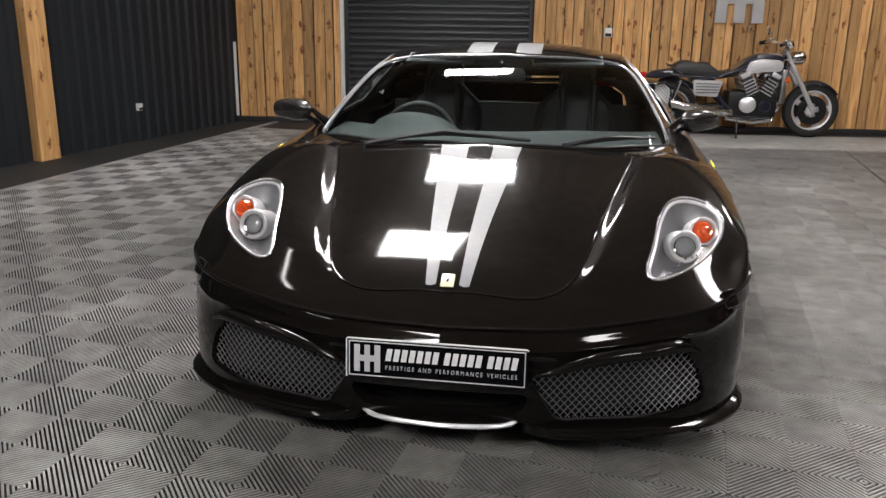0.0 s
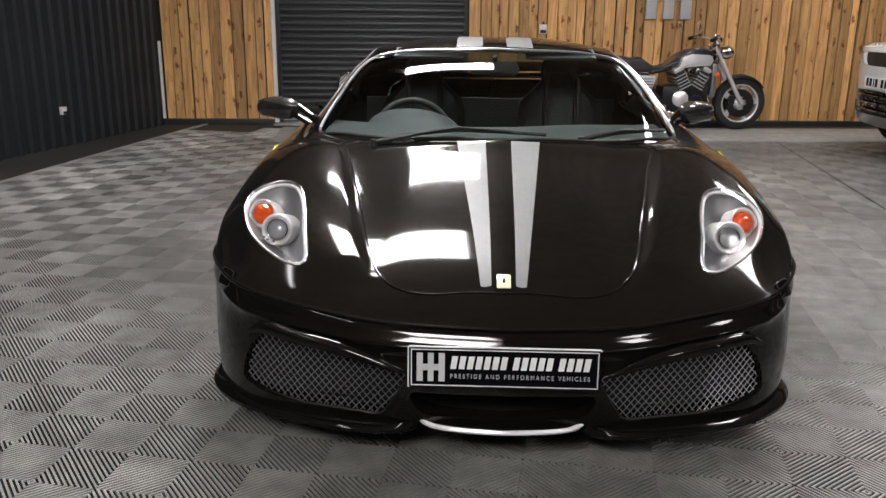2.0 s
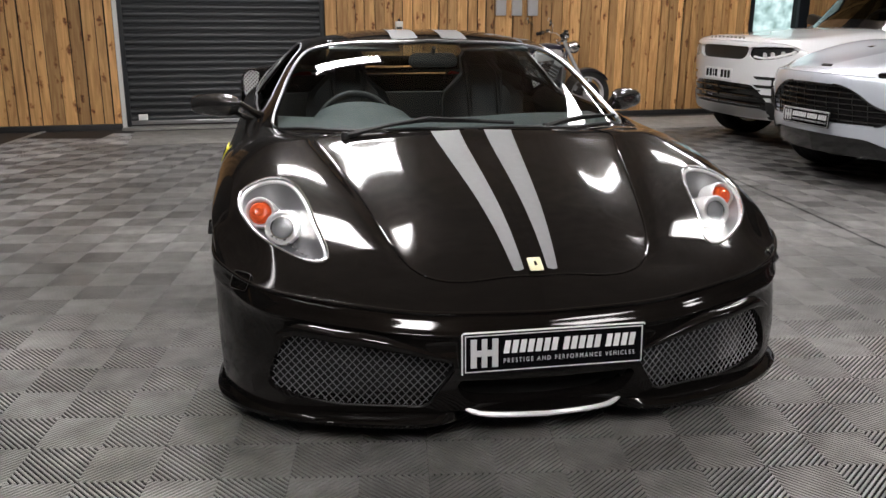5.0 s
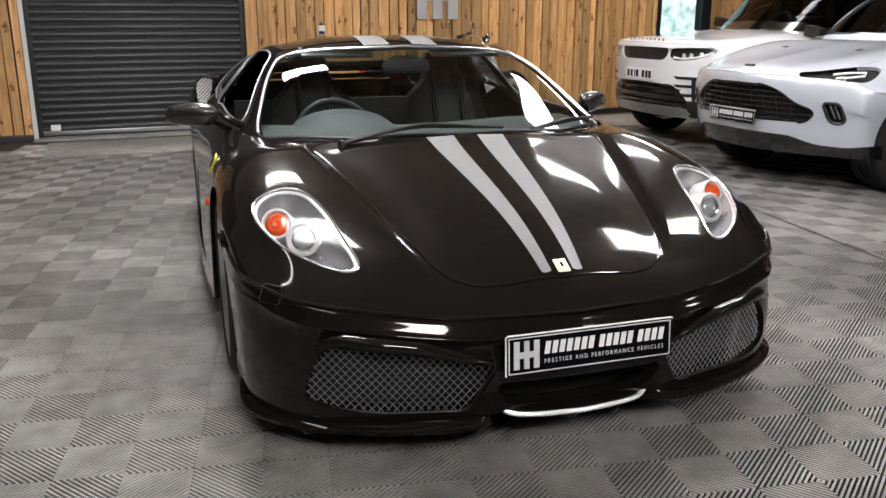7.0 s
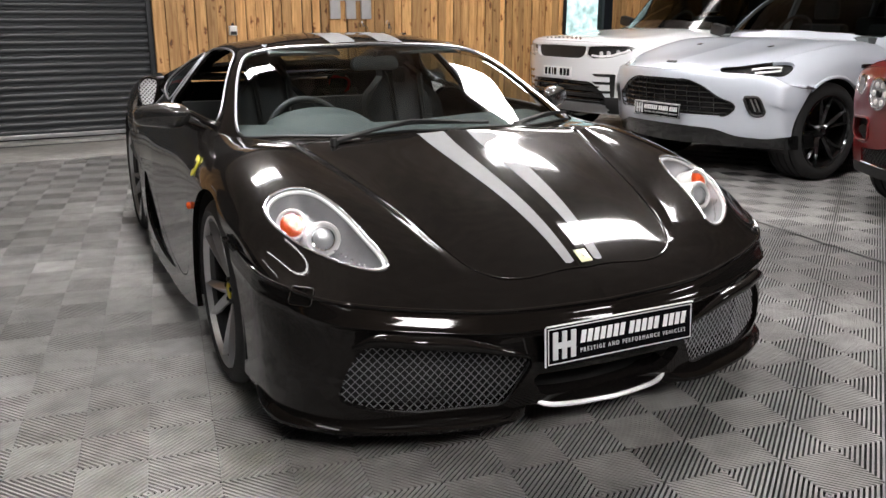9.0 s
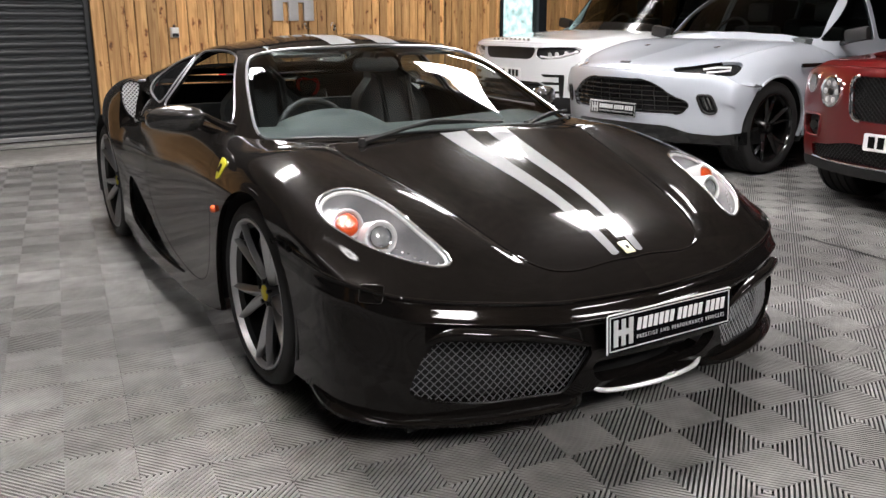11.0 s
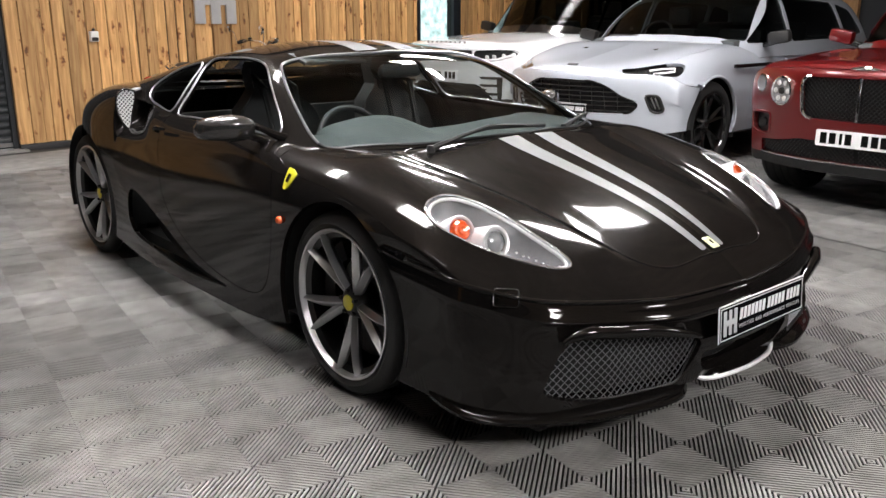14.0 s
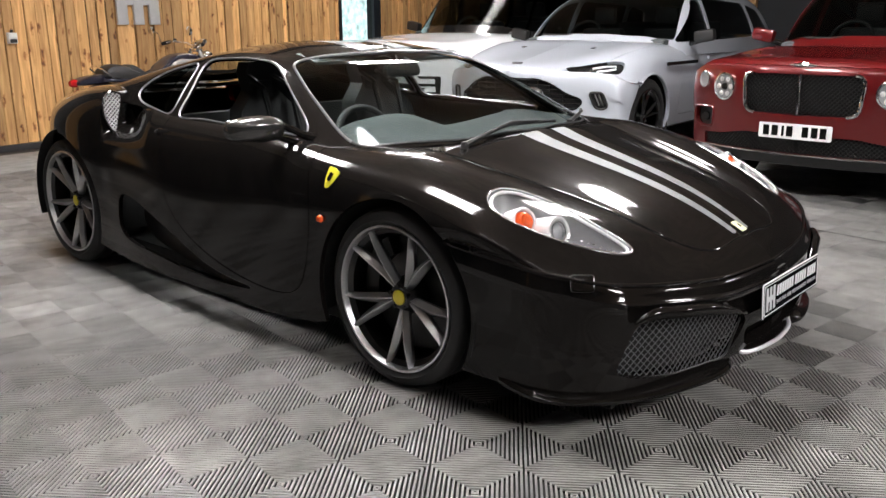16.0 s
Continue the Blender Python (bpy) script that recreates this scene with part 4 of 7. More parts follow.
def wire_grille(side):
    """Crossed wires that follow the bumper's curve, a little behind it, with a thin bent frame."""
    poly = np.asarray(grille_line)
    bm = bmesh.new()
    pitch = 0.0172

    def yy(x):
        return float(np.interp(x, (0, .32, .60, .785, .885), (.030, .056, .130, .225, .330))) + 0.022

    for slope in (1.15, -1.15):
        c = -1.6
        while c < 1.8:
            run = []
            for k in range(61):
                x = .26 + k * (.83 - .26) / 60
                z = slope * (x - 0.5) + c
                run.append((x, z))
            q = np.array(run)
            s, _ = signed(poly, q)
            pts = [(x * side, yy(x) + (0.002 if slope > 0 else 0), z) for (x, z), d in zip(run, s) if d < 0.004]
            if len(pts) > 2:
                tube(pts[::2] + ([pts[-1]] if len(pts) % 2 == 0 else []), 0.0014, 4, bm=bm)
            c += pitch * math.sqrt(1 + slope * slope)
    g = part("grille", bm, MESH_METAL, sports_car, "crossed wire mesh in the bumper opening")
    ring = [(x * side, yy(x) - 0.006, z) for x, z in grille_line]
    part("grille_frame", tube(ring, 0.0038, 6, True), DARK_METAL, g)
    return g


for s in (1, -1):
    wire_grille(s)
    # a proud brow over each grille
    brow = [(.285, .352), (.36, .376), (.50, .410), (.62, .424), (.71, .428), (.765, .405)]
    pts = []
    for x, z in even(brow, n=22):
        y = float(np.interp(x, (0, .32, .60, .79, .89), (.034, .058, .129, .222, .328)))
        pts.append((x * s, y - 0.011, z - 0.004))
    part("grille_brow", tube(pts, 0.021, 14, taper=[0.25 + 0.75 * min(1, i / 8) * (1 - max(0, (i - 17) / 4) * 0.8) for i in range(22)]), PAINT, sports_car, smooth=True)
    # splitter blade with a turned-up end
    rail = even([(.275, .085), (.34, .060), (.55, .098), (.75, .185), (.885, .295), (.950, .405), (.962, .50), (.955, .58)], n=40)
    bm = bmesh.new()
    rows = []
    for i, (x, y) in enumerate(rail):
        f = i / 39
        up = 0.022 * max(0, (f - 0.72) / 0.28) ** 1.6
        z = 0.150 - 0.012 * f + up
        inx, iny = x - 0.05 - 0.09 * f, y + 0.10
        rows.append([bm.verts.new((s * a, b, c)) for a, b, c in ((inx, iny, z + 0.035 - up), (x - 0.012, y + 0.014, z + 0.020), (x, y, z + 0.006), (x - 0.001, y + 0.002, z - 0.006), (x - 0.02, y + 0.02, z - 0.014), (inx, iny, z - 0.016 - up))])
    for a, b in zip(rows, rows[1:]):
        for q in range(5):
            bm.faces.new((a[q], a[q + 1], b[q + 1], b[q]))
    bm.faces.new(rows[0])
    bm.faces.new(rows[-1][::-1])
    bmesh.ops.recalc_face_normals(bm, faces=bm.faces)
    part("splitter", bm, PAINT, sports_car, "glossy black splitter with a turned-up tip", smooth=True)

# central lip under the plate
bm = bmesh.new()
rows = []
for i in range(25):
    x = -.265 + .53 * i / 24
    f = abs(x) / .265
    y = .030 + .055 * f ** 4 + 0.02 * f
    z = .172 + .035 * max(0, (f - .75) / .25) ** 2
    rows.append([bm.verts.new((x, y + a, z + b)) for a, b in ((.12, .012), (.03, .014), (.006, .010), (0, .002), (.006, -.008), (.05, -.016), (.12, -.016))])
for a, b in zip(rows, rows[1:]):
    for q in range(6):
        bm.faces.new((a[q], a[q + 1], b[q + 1], b[q]))
bmesh.ops.recalc_face_normals(bm, faces=bm.faces)
lip = part("centre_lip", bm, PAINT, sports_car, "glossy black lip under the mouth", smooth=True)
edge = []
for i in range(25):
    x = -.262 + .524 * i / 24
    f = abs(x) / .265
    edge.append((x, .026 + .055 * f ** 4 + 0.02 * f, .175 + .035 * max(0, (f - .75) / .25) ** 2))
part("lip_edge", tube(edge, .008, 8, taper=[.4] + [1] * 23 + [.4]), material("lip_silver", (0.75, 0.75, 0.76), 0.3, 0.35), lip, "bright silver lip edge", smooth=True)
number_plate(sports_car, pose(0, -0.004, .388, -4), "dealer")

# bonnet badge, headlamp washers, wing shields, repeaters
boxed("bonnet_badge", -.021, .021, -.028, .028, 0, .006, material("cream_yellow_badge", (0.80, 0.77, 0.50), 0.3, 0, 0.8), sports_car, "small yellow enamel bonnet badge", 0.004, pose(0, .212, .570, 27))
boxed("badge_mark", -.004, .004, -.009, .009, .0055, .0075, GLOSS_BLACK, sports_car, "", 0.002, pose(0, .212, .570, 27))
shield_mat = material("wing_shield_yellow", (0.80, 0.74, 0.05), 0.3, 0, 0.8)
for s in (1, -1):
    sh = even([(-.028, .034), (-.012, .036), (0, .040), (.012, .036), (.028, .034), (.027, .005), (.016, -.026), (0, -.046), (-.016, -.026), (-.027, .005)], True, 40)
    o = part("wing_shield", prism(sh, .006, bevel=0.001), shield_mat, sports_car, "yellow shield badge", m=pose(s * .9565, 1.385, .746, -24, 0, 90 * s) @ pose(0, 0, 0, 0, -18 * s, 0))
    boxed("shield_mark", -.009, .009, -.0025, 0, -.016, .018, GLOSS_BLACK, o, "", 0.004)
    part("side_repeater", lathe([(0, -.012), (.010, -.010), (.014, -.004), (.015, .004)], 20), AMBER, sports_car, "round amber side repeater", smooth=True, m=pose(s * .983, 1.425, .585, 0, 0, 0 if s < 0 else 180))
    w = part("washer_cap", prism(rounded([(-.036, -.026), (.036, -.026), (.036, .026), (-.036, .026)], .012, 3), .008, bevel=0.002), PAINT, sports_car, "headlamp washer cover", smooth=True, m=pose(s * .866, .334, .529, -28, 0, 48 * s))
    part("cap_edge", tube([(x, -.0005, z) for x, z in rounded([(-.037, -.027), (.037, -.027), (.037, .027), (-.037, .027)], .012, 3)], .0010, 6, True), DARK_METAL, w, smooth=True)

# ---- headlamps ----
LAMP_BOWL = material("grey_lamp_bowl", (0.30, 0.30, 0.31), 0.45, 0.5, 0, 0.08, 60)
LAMP_SHELL = material("white_lamp_shell", (0.72, 0.72, 0.72), 0.3, 0.3)


def headlamp(side):
    h = new("headlamp")
    h.parent = sports_car
    tagged(h, "long clear headlamp with an amber indicator")
    src = shell if side > 0 else shell.mirrored()
    ll = lamp_line * np.array([side, 1])
    zone = lambda P: (P[:, 1] < 0.9) & (P[:, 2] > 0.5)
    cover = src.copy().cut(ll, (0, 1), True, 0.002, zone).offset(0.001)
    cover.make("lens_cover", LAMP_GLASS, h, "clear lens")
    bowl = src.copy().cut(ll, (0, 1), True, 0.0, zone)
    s, _ = signed(np.asarray(ll), bowl.P[:, :2])
    depth = 0.006 + 0.100 * (1 - np.exp(-np.clip(-s, 0, 1) / 0.024))
    bowl.P = bowl.P - bowl.N * depth[:, None] * np.array([1, 1, 1])
    me = bpy.data.meshes.new("bowl")
    me.from_pydata([tuple(v) for v in bowl.P], [], [tuple(int(i) for i in f) for f in bowl.F])
    me.materials.append(LAMP_BOWL)
    me.polygons.foreach_set("use_smooth", [True] * len(me.polygons))
    o = new("bowl", me)
    o.parent = h
    ring = [tuple(p) for p in lamp_ring(src, ll)]
    part("lens_rim", tube(ring, 0.0036, 6, True), LAMP_SILVER, h, "bright rim")
    mid_ = np.asarray(ll).mean(axis=0)
    inner = [tuple(p) for p in lamp_ring(src, mid_ + (np.asarray(ll) - mid_) * .945)]
    part("inner_rim", tube([(x, y, z - .010) for x, y, z in inner], .0060, 8, True), LAMP_SHELL, h, "pale inner rim", smooth=True)
    # projector, indicator, small lamp
    def barrel(name, c, r, mat, tilt, long=.05):
        b = part(name, lathe([(0, long), (r * .9, long), (r, long - .01), (r, .016), (r * .985, .013), (r * .985, .010), (r, .007), (r, -.004), (r * .93, -.009), (r * .80, -.006), (r * .72, .008), (0, .010)], 36, "y"), mat, h, m=pose(*c, tilt[0], 0, tilt[1]), smooth=True)
        return b
    def under(x, y, d):
        k = np.argmin((src.P[:, 0] - x) ** 2 + (src.P[:, 1] - y) ** 2)
        p = src.P[k] - src.N[k] * d
        return tuple(p)

    pj = barrel("projector", under(side * .738, .500, .036), .054, LAMP_SHELL, (-16, 6 * side), .11)
    part("projector_lens", lathe([(0, -.008), (.016, -.006), (.027, -.001), (.032, .006)], 28, "y"), material("lens_glass", (0.34, 0.35, 0.36), 0.12, 0.3, 1.0), pj, smooth=True)
    part("lens_ring", lathe([(.031, .006), (.0325, -.004), (.036, -.005), (.038, .008)], 32, "y"), CHROME, pj, "bright ring round the lens", smooth=True)
    ind = barrel("indicator_shell", under(side * .812, .590, .030), .050, LAMP_SHELL, (-22, 12 * side), .07)
    part("indicator", lathe([(0, -.020), (.012, -.022), (.018, -.018), (.026, -.017), (.032, -.010), (.038, .004)], 14, "y"), AMBER, ind, "amber indicator")
    for k in range(9):
        f = k / 8
        x, y = .650 + .12 * f, .325 + .125 * f
        p = under(side * x, y, .012)
        part("light_dot", lathe([(0, -.003), (.004, -.002), (.005, .002)], 8, "z"), LAMP_SILVER, h, m=Matrix.Translation(p))
    return h


def lamp_ring(src, ll):
    zone = (src.P[:, 1] < 0.9) & (src.P[:, 2] > 0.5)
    Q, M = src.P[zone], src.N[zone]
    out = []
    for p in np.asarray(ll)[::2]:
        i = np.argmin((Q[:, 0] - p[0]) ** 2 + (Q[:, 1] - p[1]) ** 2)
        n = M[i]
        z = Q[i, 2] - (n[0] * (p[0] - Q[i, 0]) + n[1] * (p[1] - Q[i, 1])) / max(n[2], 0.25)
        out.append((p[0], p[1], z + 0.0005))
    return out


headlamp(1)
headlamp(-1)

# ---- cabin: glass, pillars, roof ----
TRIM_METAL = material("window_trim_metal", (0.34, 0.34, 0.35), 0.3, 0.8)
G_MID = [(0, 1.095, .846), (0, 1.55, 1.018), (0, 1.86, 1.133), (0, 1.99, 1.166), (0, 2.11, 1.192), (0, 2.4, 1.211), (0, 2.85, 1.170), (0, 3.6, .972)]
G_HALF = [(.40, 1.150, .842), (.37, 1.60, 1.011), (.345, 1.88, 1.118), (.335, 2.005, 1.151), (.325, 2.12, 1.178), (.325, 2.4, 1.201), (.33, 2.85, 1.160), (.36, 3.6, .975)]
G_PILLAR = [(.718, 1.355, .830), (.648, 1.71, 1.000), (.598, 1.94, 1.095), (.577, 2.035, 1.122), (.563, 2.13, 1.146), (.548, 2.4, 1.168), (.566, 2.85, 1.122), (.62, 3.55, .968)]
G_RAIL = [(.788, 1.475, .826), (.716, 1.80, .986), (.667, 2.00, 1.074), (.644, 2.085, 1.102), (.626, 2.17, 1.124), (.606, 2.42, 1.149), (.638, 2.85, 1.100), (.72, 3.5, .960)]
G_BELT = [(.828, 1.56, .830), (.838, 1.88, .850), (.844, 2.08, .858), (.846, 2.14, .860), (.848, 2.22, .862), (.852, 2.5, .872), (.845, 2.9, .900), (.80, 3.45, .935)]
glass_rails = [G_MID, G_HALF, G_PILLAR, G_RAIL, G_BELT]
house = Sheet.loft(glass_rails, np.linspace(0, 7, 190), np.linspace(0, 4, 110), None, 0.75).facing((0, 2.2, 0.7))
screen_line = even([(0, 1.118), (.38, 1.168), (.62, 1.295), (.728, 1.385), (.762, 1.475), (.728, 1.66), (.676, 1.84), (.622, 1.975), (.580, 2.040), (.51, 2.056), (.34, 2.032), (0, 2.005), (-.3, 2.005), (-.3, 1.118)], True, 160)
quarter = even([(2.685, 1.100), (2.80, 1.095), (2.92, 1.065), (3.00, 1.020), (3.035, .975), (3.0, .940), (2.88, .910), (2.76, .893), (2.66, .886), (2.645, .91), (2.66, 1.0)], True, 70)
side_line = even([(1.695, .872), (1.83, .972), (1.985, 1.063), (2.10, 1.115), (2.20, 1.135), (2.36, 1.142), (2.52, 1.136), (2.62, 1.120), (2.63, 1.08), (2.60, .98), (2.585, .888), (2.45, .876), (2.15, .868), (1.85, .862)], True, 100)
sides = lambda P: P[:, 0] > 0.55
roof = house.copy().cut(screen_line, (0, 1), False, 0.0, lambda P: (P[:, 1] < 2.2) & (P[:, 2] > 0.8))
roof.cut(side_line, (1, 2), False, 0.0, sides).cut(quarter, (1, 2), False, 0.0, sides)
rear_line = rounded([(-.3, 2.62), (.42, 2.64), (.50, 3.40), (-.3, 3.42)], .06, 5)
roof.cut(rear_line, (0, 1), False, 0.0, lambda P: P[:, 1] > 2.3)
roof.rim(0.018, lambda P: P[:, 0] < 1e-4)
roof.both().make("roof", PAINT, sports_car, "glossy black roof and pillars")
screen = house.copy().cut(screen_line, (0, 1), True, 0.0, lambda P: (P[:, 1] < 2.2) & (P[:, 2] > 0.8)).offset(-0.003)
house.copy().cut(rear_line, (0, 1), True, 0.0, lambda P: P[:, 1] > 2.3).offset(-0.004).both().make("rear_window", WINDSCREEN, sports_car, "clear rear window over the engine")
screen.both().make("windscreen", WINDSCREEN, sports_car, "clear raked windscreen")
for sh in (house, house.mirrored()):
    q = sh.copy().cut(quarter, (1, 2), True, 0.0, lambda P: np.abs(P[:, 0]) > 0.55).offset(-0.006)
    q.make("quarter_window", DARK_GLASS, sports_car, "small tinted rear side window")


def edge_strip(line, axes, src, where=None):
    """The outline laid on a sheet, between its points by the slope there."""
    Q, M = src.P, src.N
    a, b = axes
    third = [q for q in (0, 1, 2) if q not in axes][0]
    if where is not None:
        w = where(Q)
        Q, M = Q[w], M[w]
    out = []
    for p in np.asarray(line)[::2]:
        i = np.argmin((Q[:, a] - p[0]) ** 2 + (Q[:, b] - p[1]) ** 2)
        n = M[i]
        v = [0, 0, 0]
        nt = n[third] if abs(n[third]) > 0.25 else math.copysign(0.25, n[third])
        v[a], v[b], v[third] = p[0], p[1], Q[i, third] - (n[a] * (p[0] - Q[i, a]) + n[b] * (p[1] - Q[i, b])) / nt
        out.append(tuple(v))
    return out


for s in (1, -1):
    src = house if s > 0 else house.mirrored()
    w_ = lambda P: np.abs(P[:, 0]) > 0.55
    part("window_trim", tube(edge_strip(side_line, (1, 2), src, w_), .0048, 6, True), TRIM_METAL, sports_car, "satin side window trim", smooth=True)
    part("window_trim", tube(edge_strip(quarter, (1, 2), src, w_), .0048, 6, True), TRIM_METAL, sports_car, "satin quarter window trim", smooth=True)
half_ring = edge_strip(screen_line, (0, 1), house, lambda P: (P[:, 1] < 2.2) & (P[:, 2] > 0.8))
half_ring = [p for p in half_ring if p[0] > 0]
half_ring.sort(key=lambda p: math.atan2(p[1] - 1.65, p[0]))
upper = [p for p in half_ring if p[1] > 1.46]
lower = [p for p in half_ring if p[1] < 1.49]
part("screen_seal", tube(upper + [(-x, y, z) for x, y, z in upper[::-1]], .0065, 6), TRIM_METAL, sports_car, "satin windscreen surround", smooth=True)
part("screen_seal", tube([(-x, y, z) for x, y, z in lower[::-1]] + lower, .006, 6), SATIN_BLACK, sports_car, "black lower windscreen seal", smooth=True)
for x0, x1 in ((.058, .186), (-.186, -.058)):
    o = [(x0, 2.035), (x1, 2.035), (x1, 2.61), (x0, 2.61)]
    st = (house if x0 > 0 else house.mirrored()).copy().cut(o, (0, 1), True, 0.0).offset(0.0012)
    st.make("stripe", STRIPE, sports_car, "silver roof stripe")

# rounded edges along the bonnet gap and the bumper seam
gap_ring = [p for p in edge_strip(hood_line, (0, 1), shell, lambda P: P[:, 1] < 1.5) if p[0] >= -.001]
for s in (1, -1):
    part("bonnet_edge", tube([(s * x, y, z - .0008) for x, y, z in gap_ring], .0040, 8), PAINT, sports_car, smooth=True)
    part("seam_edge", tube([(s * x * 1.003, y - .006, z - .003) for x, y, z in seam[::2]], .0060, 8), PAINT, sports_car, smooth=True)
    back_ = [p for p in seam[::2] if p[1] > .54]
    part("wing_edge", tube([(s * (x - .006), y, z + .008) for x, y, z in back_], .017, 10, taper=[.35 + .65 * i / (len(back_) - 1) for i in range(len(back_))]), PAINT, sports_car, smooth=True)

# black pod lightened to grey: the ceiling's reflection, put into the base colour
POD_SHEEN = material("pod_ceiling_sheen", (0.022, 0.021, 0.020), 0.22, 0.0, 0.8, 0.15, 60)
# rear of the body
part("tail_panel", prism([(-.71, .25), (.71, .25), (.745, .5), (.71, .8), (.60, .86), (-.60, .86), (-.71, .8), (-.745, .5)], .10, m=pose(0, 4.13, 0)), PAINT, sports_car, "black tail panel")
for s in (1, -1):
    part("tail_lamp", lathe([(0, .06), (.05, .055), (.075, .035), (.08, 0), (.08, -.08)], 28, "y"), RED_LENS, sports_car, "round red tail lamp", smooth=True, m=pose(s * .56, 4.15, .825))
boxed("underbody", -.80, .80, .25, 4.1, .11, .17, MATT_BLACK, sports_car)
boxed("bay_wall", -.52, .52, .55, 1.16, .17, .56, MATT_BLACK, sports_car)
for s in (1, -1):
    for (cy, cz), r in ((FRONT_AXLE, .39), (REAR_AXLE, .40)):
        part("arch_liner", half_liner(r, cz, -.02), MATT_BLACK, sports_car, "dark wheel arch liner", smooth=True, m=pose(s * .94, cy, cz, 0, 0, 0 if s < 0 else 180))
    # side scoop floor and rear intake mesh
    sc = (shell if s > 0 else shell.mirrored()).copy().cut(side_scoop, (1, 2), True, -0.01, lambda P: np.abs(P[:, 0]) > 0.6)
    q = np.clip((sc.P[:, 1] - 1.85) / 1.1, 0, 1)
    sc.P[:, 0] -= s * (0.015 + 0.13 * q)
    sc.make("side_scoop", SATIN_BLACK, sports_car, "dark hollow in the side")
    mouth = even([(.842, .950), (.866, .962), (.893, .966), (.926, .948), (.943, .906), (.938, .847), (.914, .786), (.884, .758), (.868, .812), (.852, .872)], True, 48)
    ri = new("rear_intake")
    ri.parent = sports_car
    tagged(ri, "forward-facing rear intake with pale mesh")
    part("duct", prism([(s * x, z) for x, z in mouth], .004, m=pose(0, 3.136, 0)), MATT_BLACK, ri)
    bm = bmesh.new()
    for slope in (1.0, -1.0):
        c = -1.0
        while c < 1.2:
            run = np.array([(x, slope * (x - .86) + .84 + c) for x in np.linspace(.78, .95, 50)])
            dd, _ = signed(np.asarray(mouth), run)
            pts = [(s * x, 3.130, z) for (x, z), d in zip(run, dd) if d < -.001]
            if len(pts) > 1:
                tube([pts[0], pts[-1]], .0032, 4, bm=bm)
            c += .021
    part("mesh", bm, LAMP_SHELL, ri, "pale wire mesh")
    part("intake_rim", tube([(s * x, 3.126, z) for x, z in mouth], .006, 8, True), PAINT, ri, smooth=True)
    part("intake_edge", tube([(s * x, 3.119, z + .003) for x, z in mouth[2:30]], .0022, 6), CHROME, ri, "bright intake edge", smooth=True)
    part("door_handle", tube([(s * .945, 2.60, .80), (s * .965, 2.585, .815), (s * .972, 2.55, .825), (s * .955, 2.50, .822)], .012, 8, taper=[.6, 1, 1, .5]), PAINT, sports_car, "body-coloured door handle", smooth=True)
    # mirror: pod on two struts
    mr = new("door_mirror")
    mr.parent = sports_car
    tagged(mr, "black door mirror on two struts")
    bm = bmesh.new()
    rows = []
    for f, hy, hz, cy_, cz_ in ((.902, .012, .012, 1.725, .902), (.915, .034, .034, 1.735, .900), (.945, .054, .049, 1.750, .897), (.99, .060, .054, 1.766, .897), (1.04, .057, .048, 1.782, .899), (1.08, .050, .042, 1.794, .897), (1.105, .040, .034, 1.803, .895), (1.116, .022, .020, 1.808, .894)):
        ring = []
        for k in range(24):
            a = 2 * math.pi * k / 24
            cx, sz = math.cos(a), math.sin(a)
            px, pz = math.copysign(abs(cx) ** .75, cx), math.copysign(abs(sz) ** .75, sz)
            ring.append(bm.verts.new((s * f, cy_ + hy * (px if px < 0 else px * .6), cz_ + hz * pz)))
        rows.append(ring)
    for a, b in zip(rows, rows[1:]):
        for k in range(24):
            bm.faces.new((a[k], a[(k + 1) % 24], b[(k + 1) % 24], b[k]))
    bm.faces.new(rows[0])
    bm.faces.new(rows[-1])
    bmesh.ops.recalc_face_normals(bm, faces=bm.faces)
    part("pod", bm, POD_SHEEN, mr, "black mirror pod, greyed by a painted ceiling reflection", smooth=True)
    boxed("mirror_glass", -.075, .075, -.003, .003, -.034, .034, CHROME, mr, "mirror glass", 0.002, pose(s * 1.025, 1.813, .898, 0, 0, 14 * s))
    part("strut", tube([(s * .80, 1.655, .852), (s * .845, 1.690, .872), (s * .90, 1.725, .905), (s * .96, 1.755, .918)], .016, 8, taper=[1.3, .9, .8, 1.2]), PAINT, mr, smooth=True)
    part("strut", tube([(s * .825, 1.685, .822), (s * .88, 1.72, .845), (s * .96, 1.760, .880)], .013, 8), PAINT, mr, smooth=True)
    if s > 0:  # the passenger's mirror is turned in a little
        mr.matrix_basis = pose(.765, 1.655, 0, 0, 0, 16) @ pose(-.80, -1.655, 0)

for s in (-1, 1):
    for (cy, cz), r, wd, xo in ((FRONT_AXLE, .335, .235, .955), (REAR_AXLE, .345, .285, .955)):
        wheel(sports_car, pose(s * (xo - wd / 2), cy, cz, 0, 0, 0 if s < 0 else 180), r, .270 if r < .34 else .276, wd, 5, RIM_METAL, YELLOW, DARK_METAL, turn=radians(50))

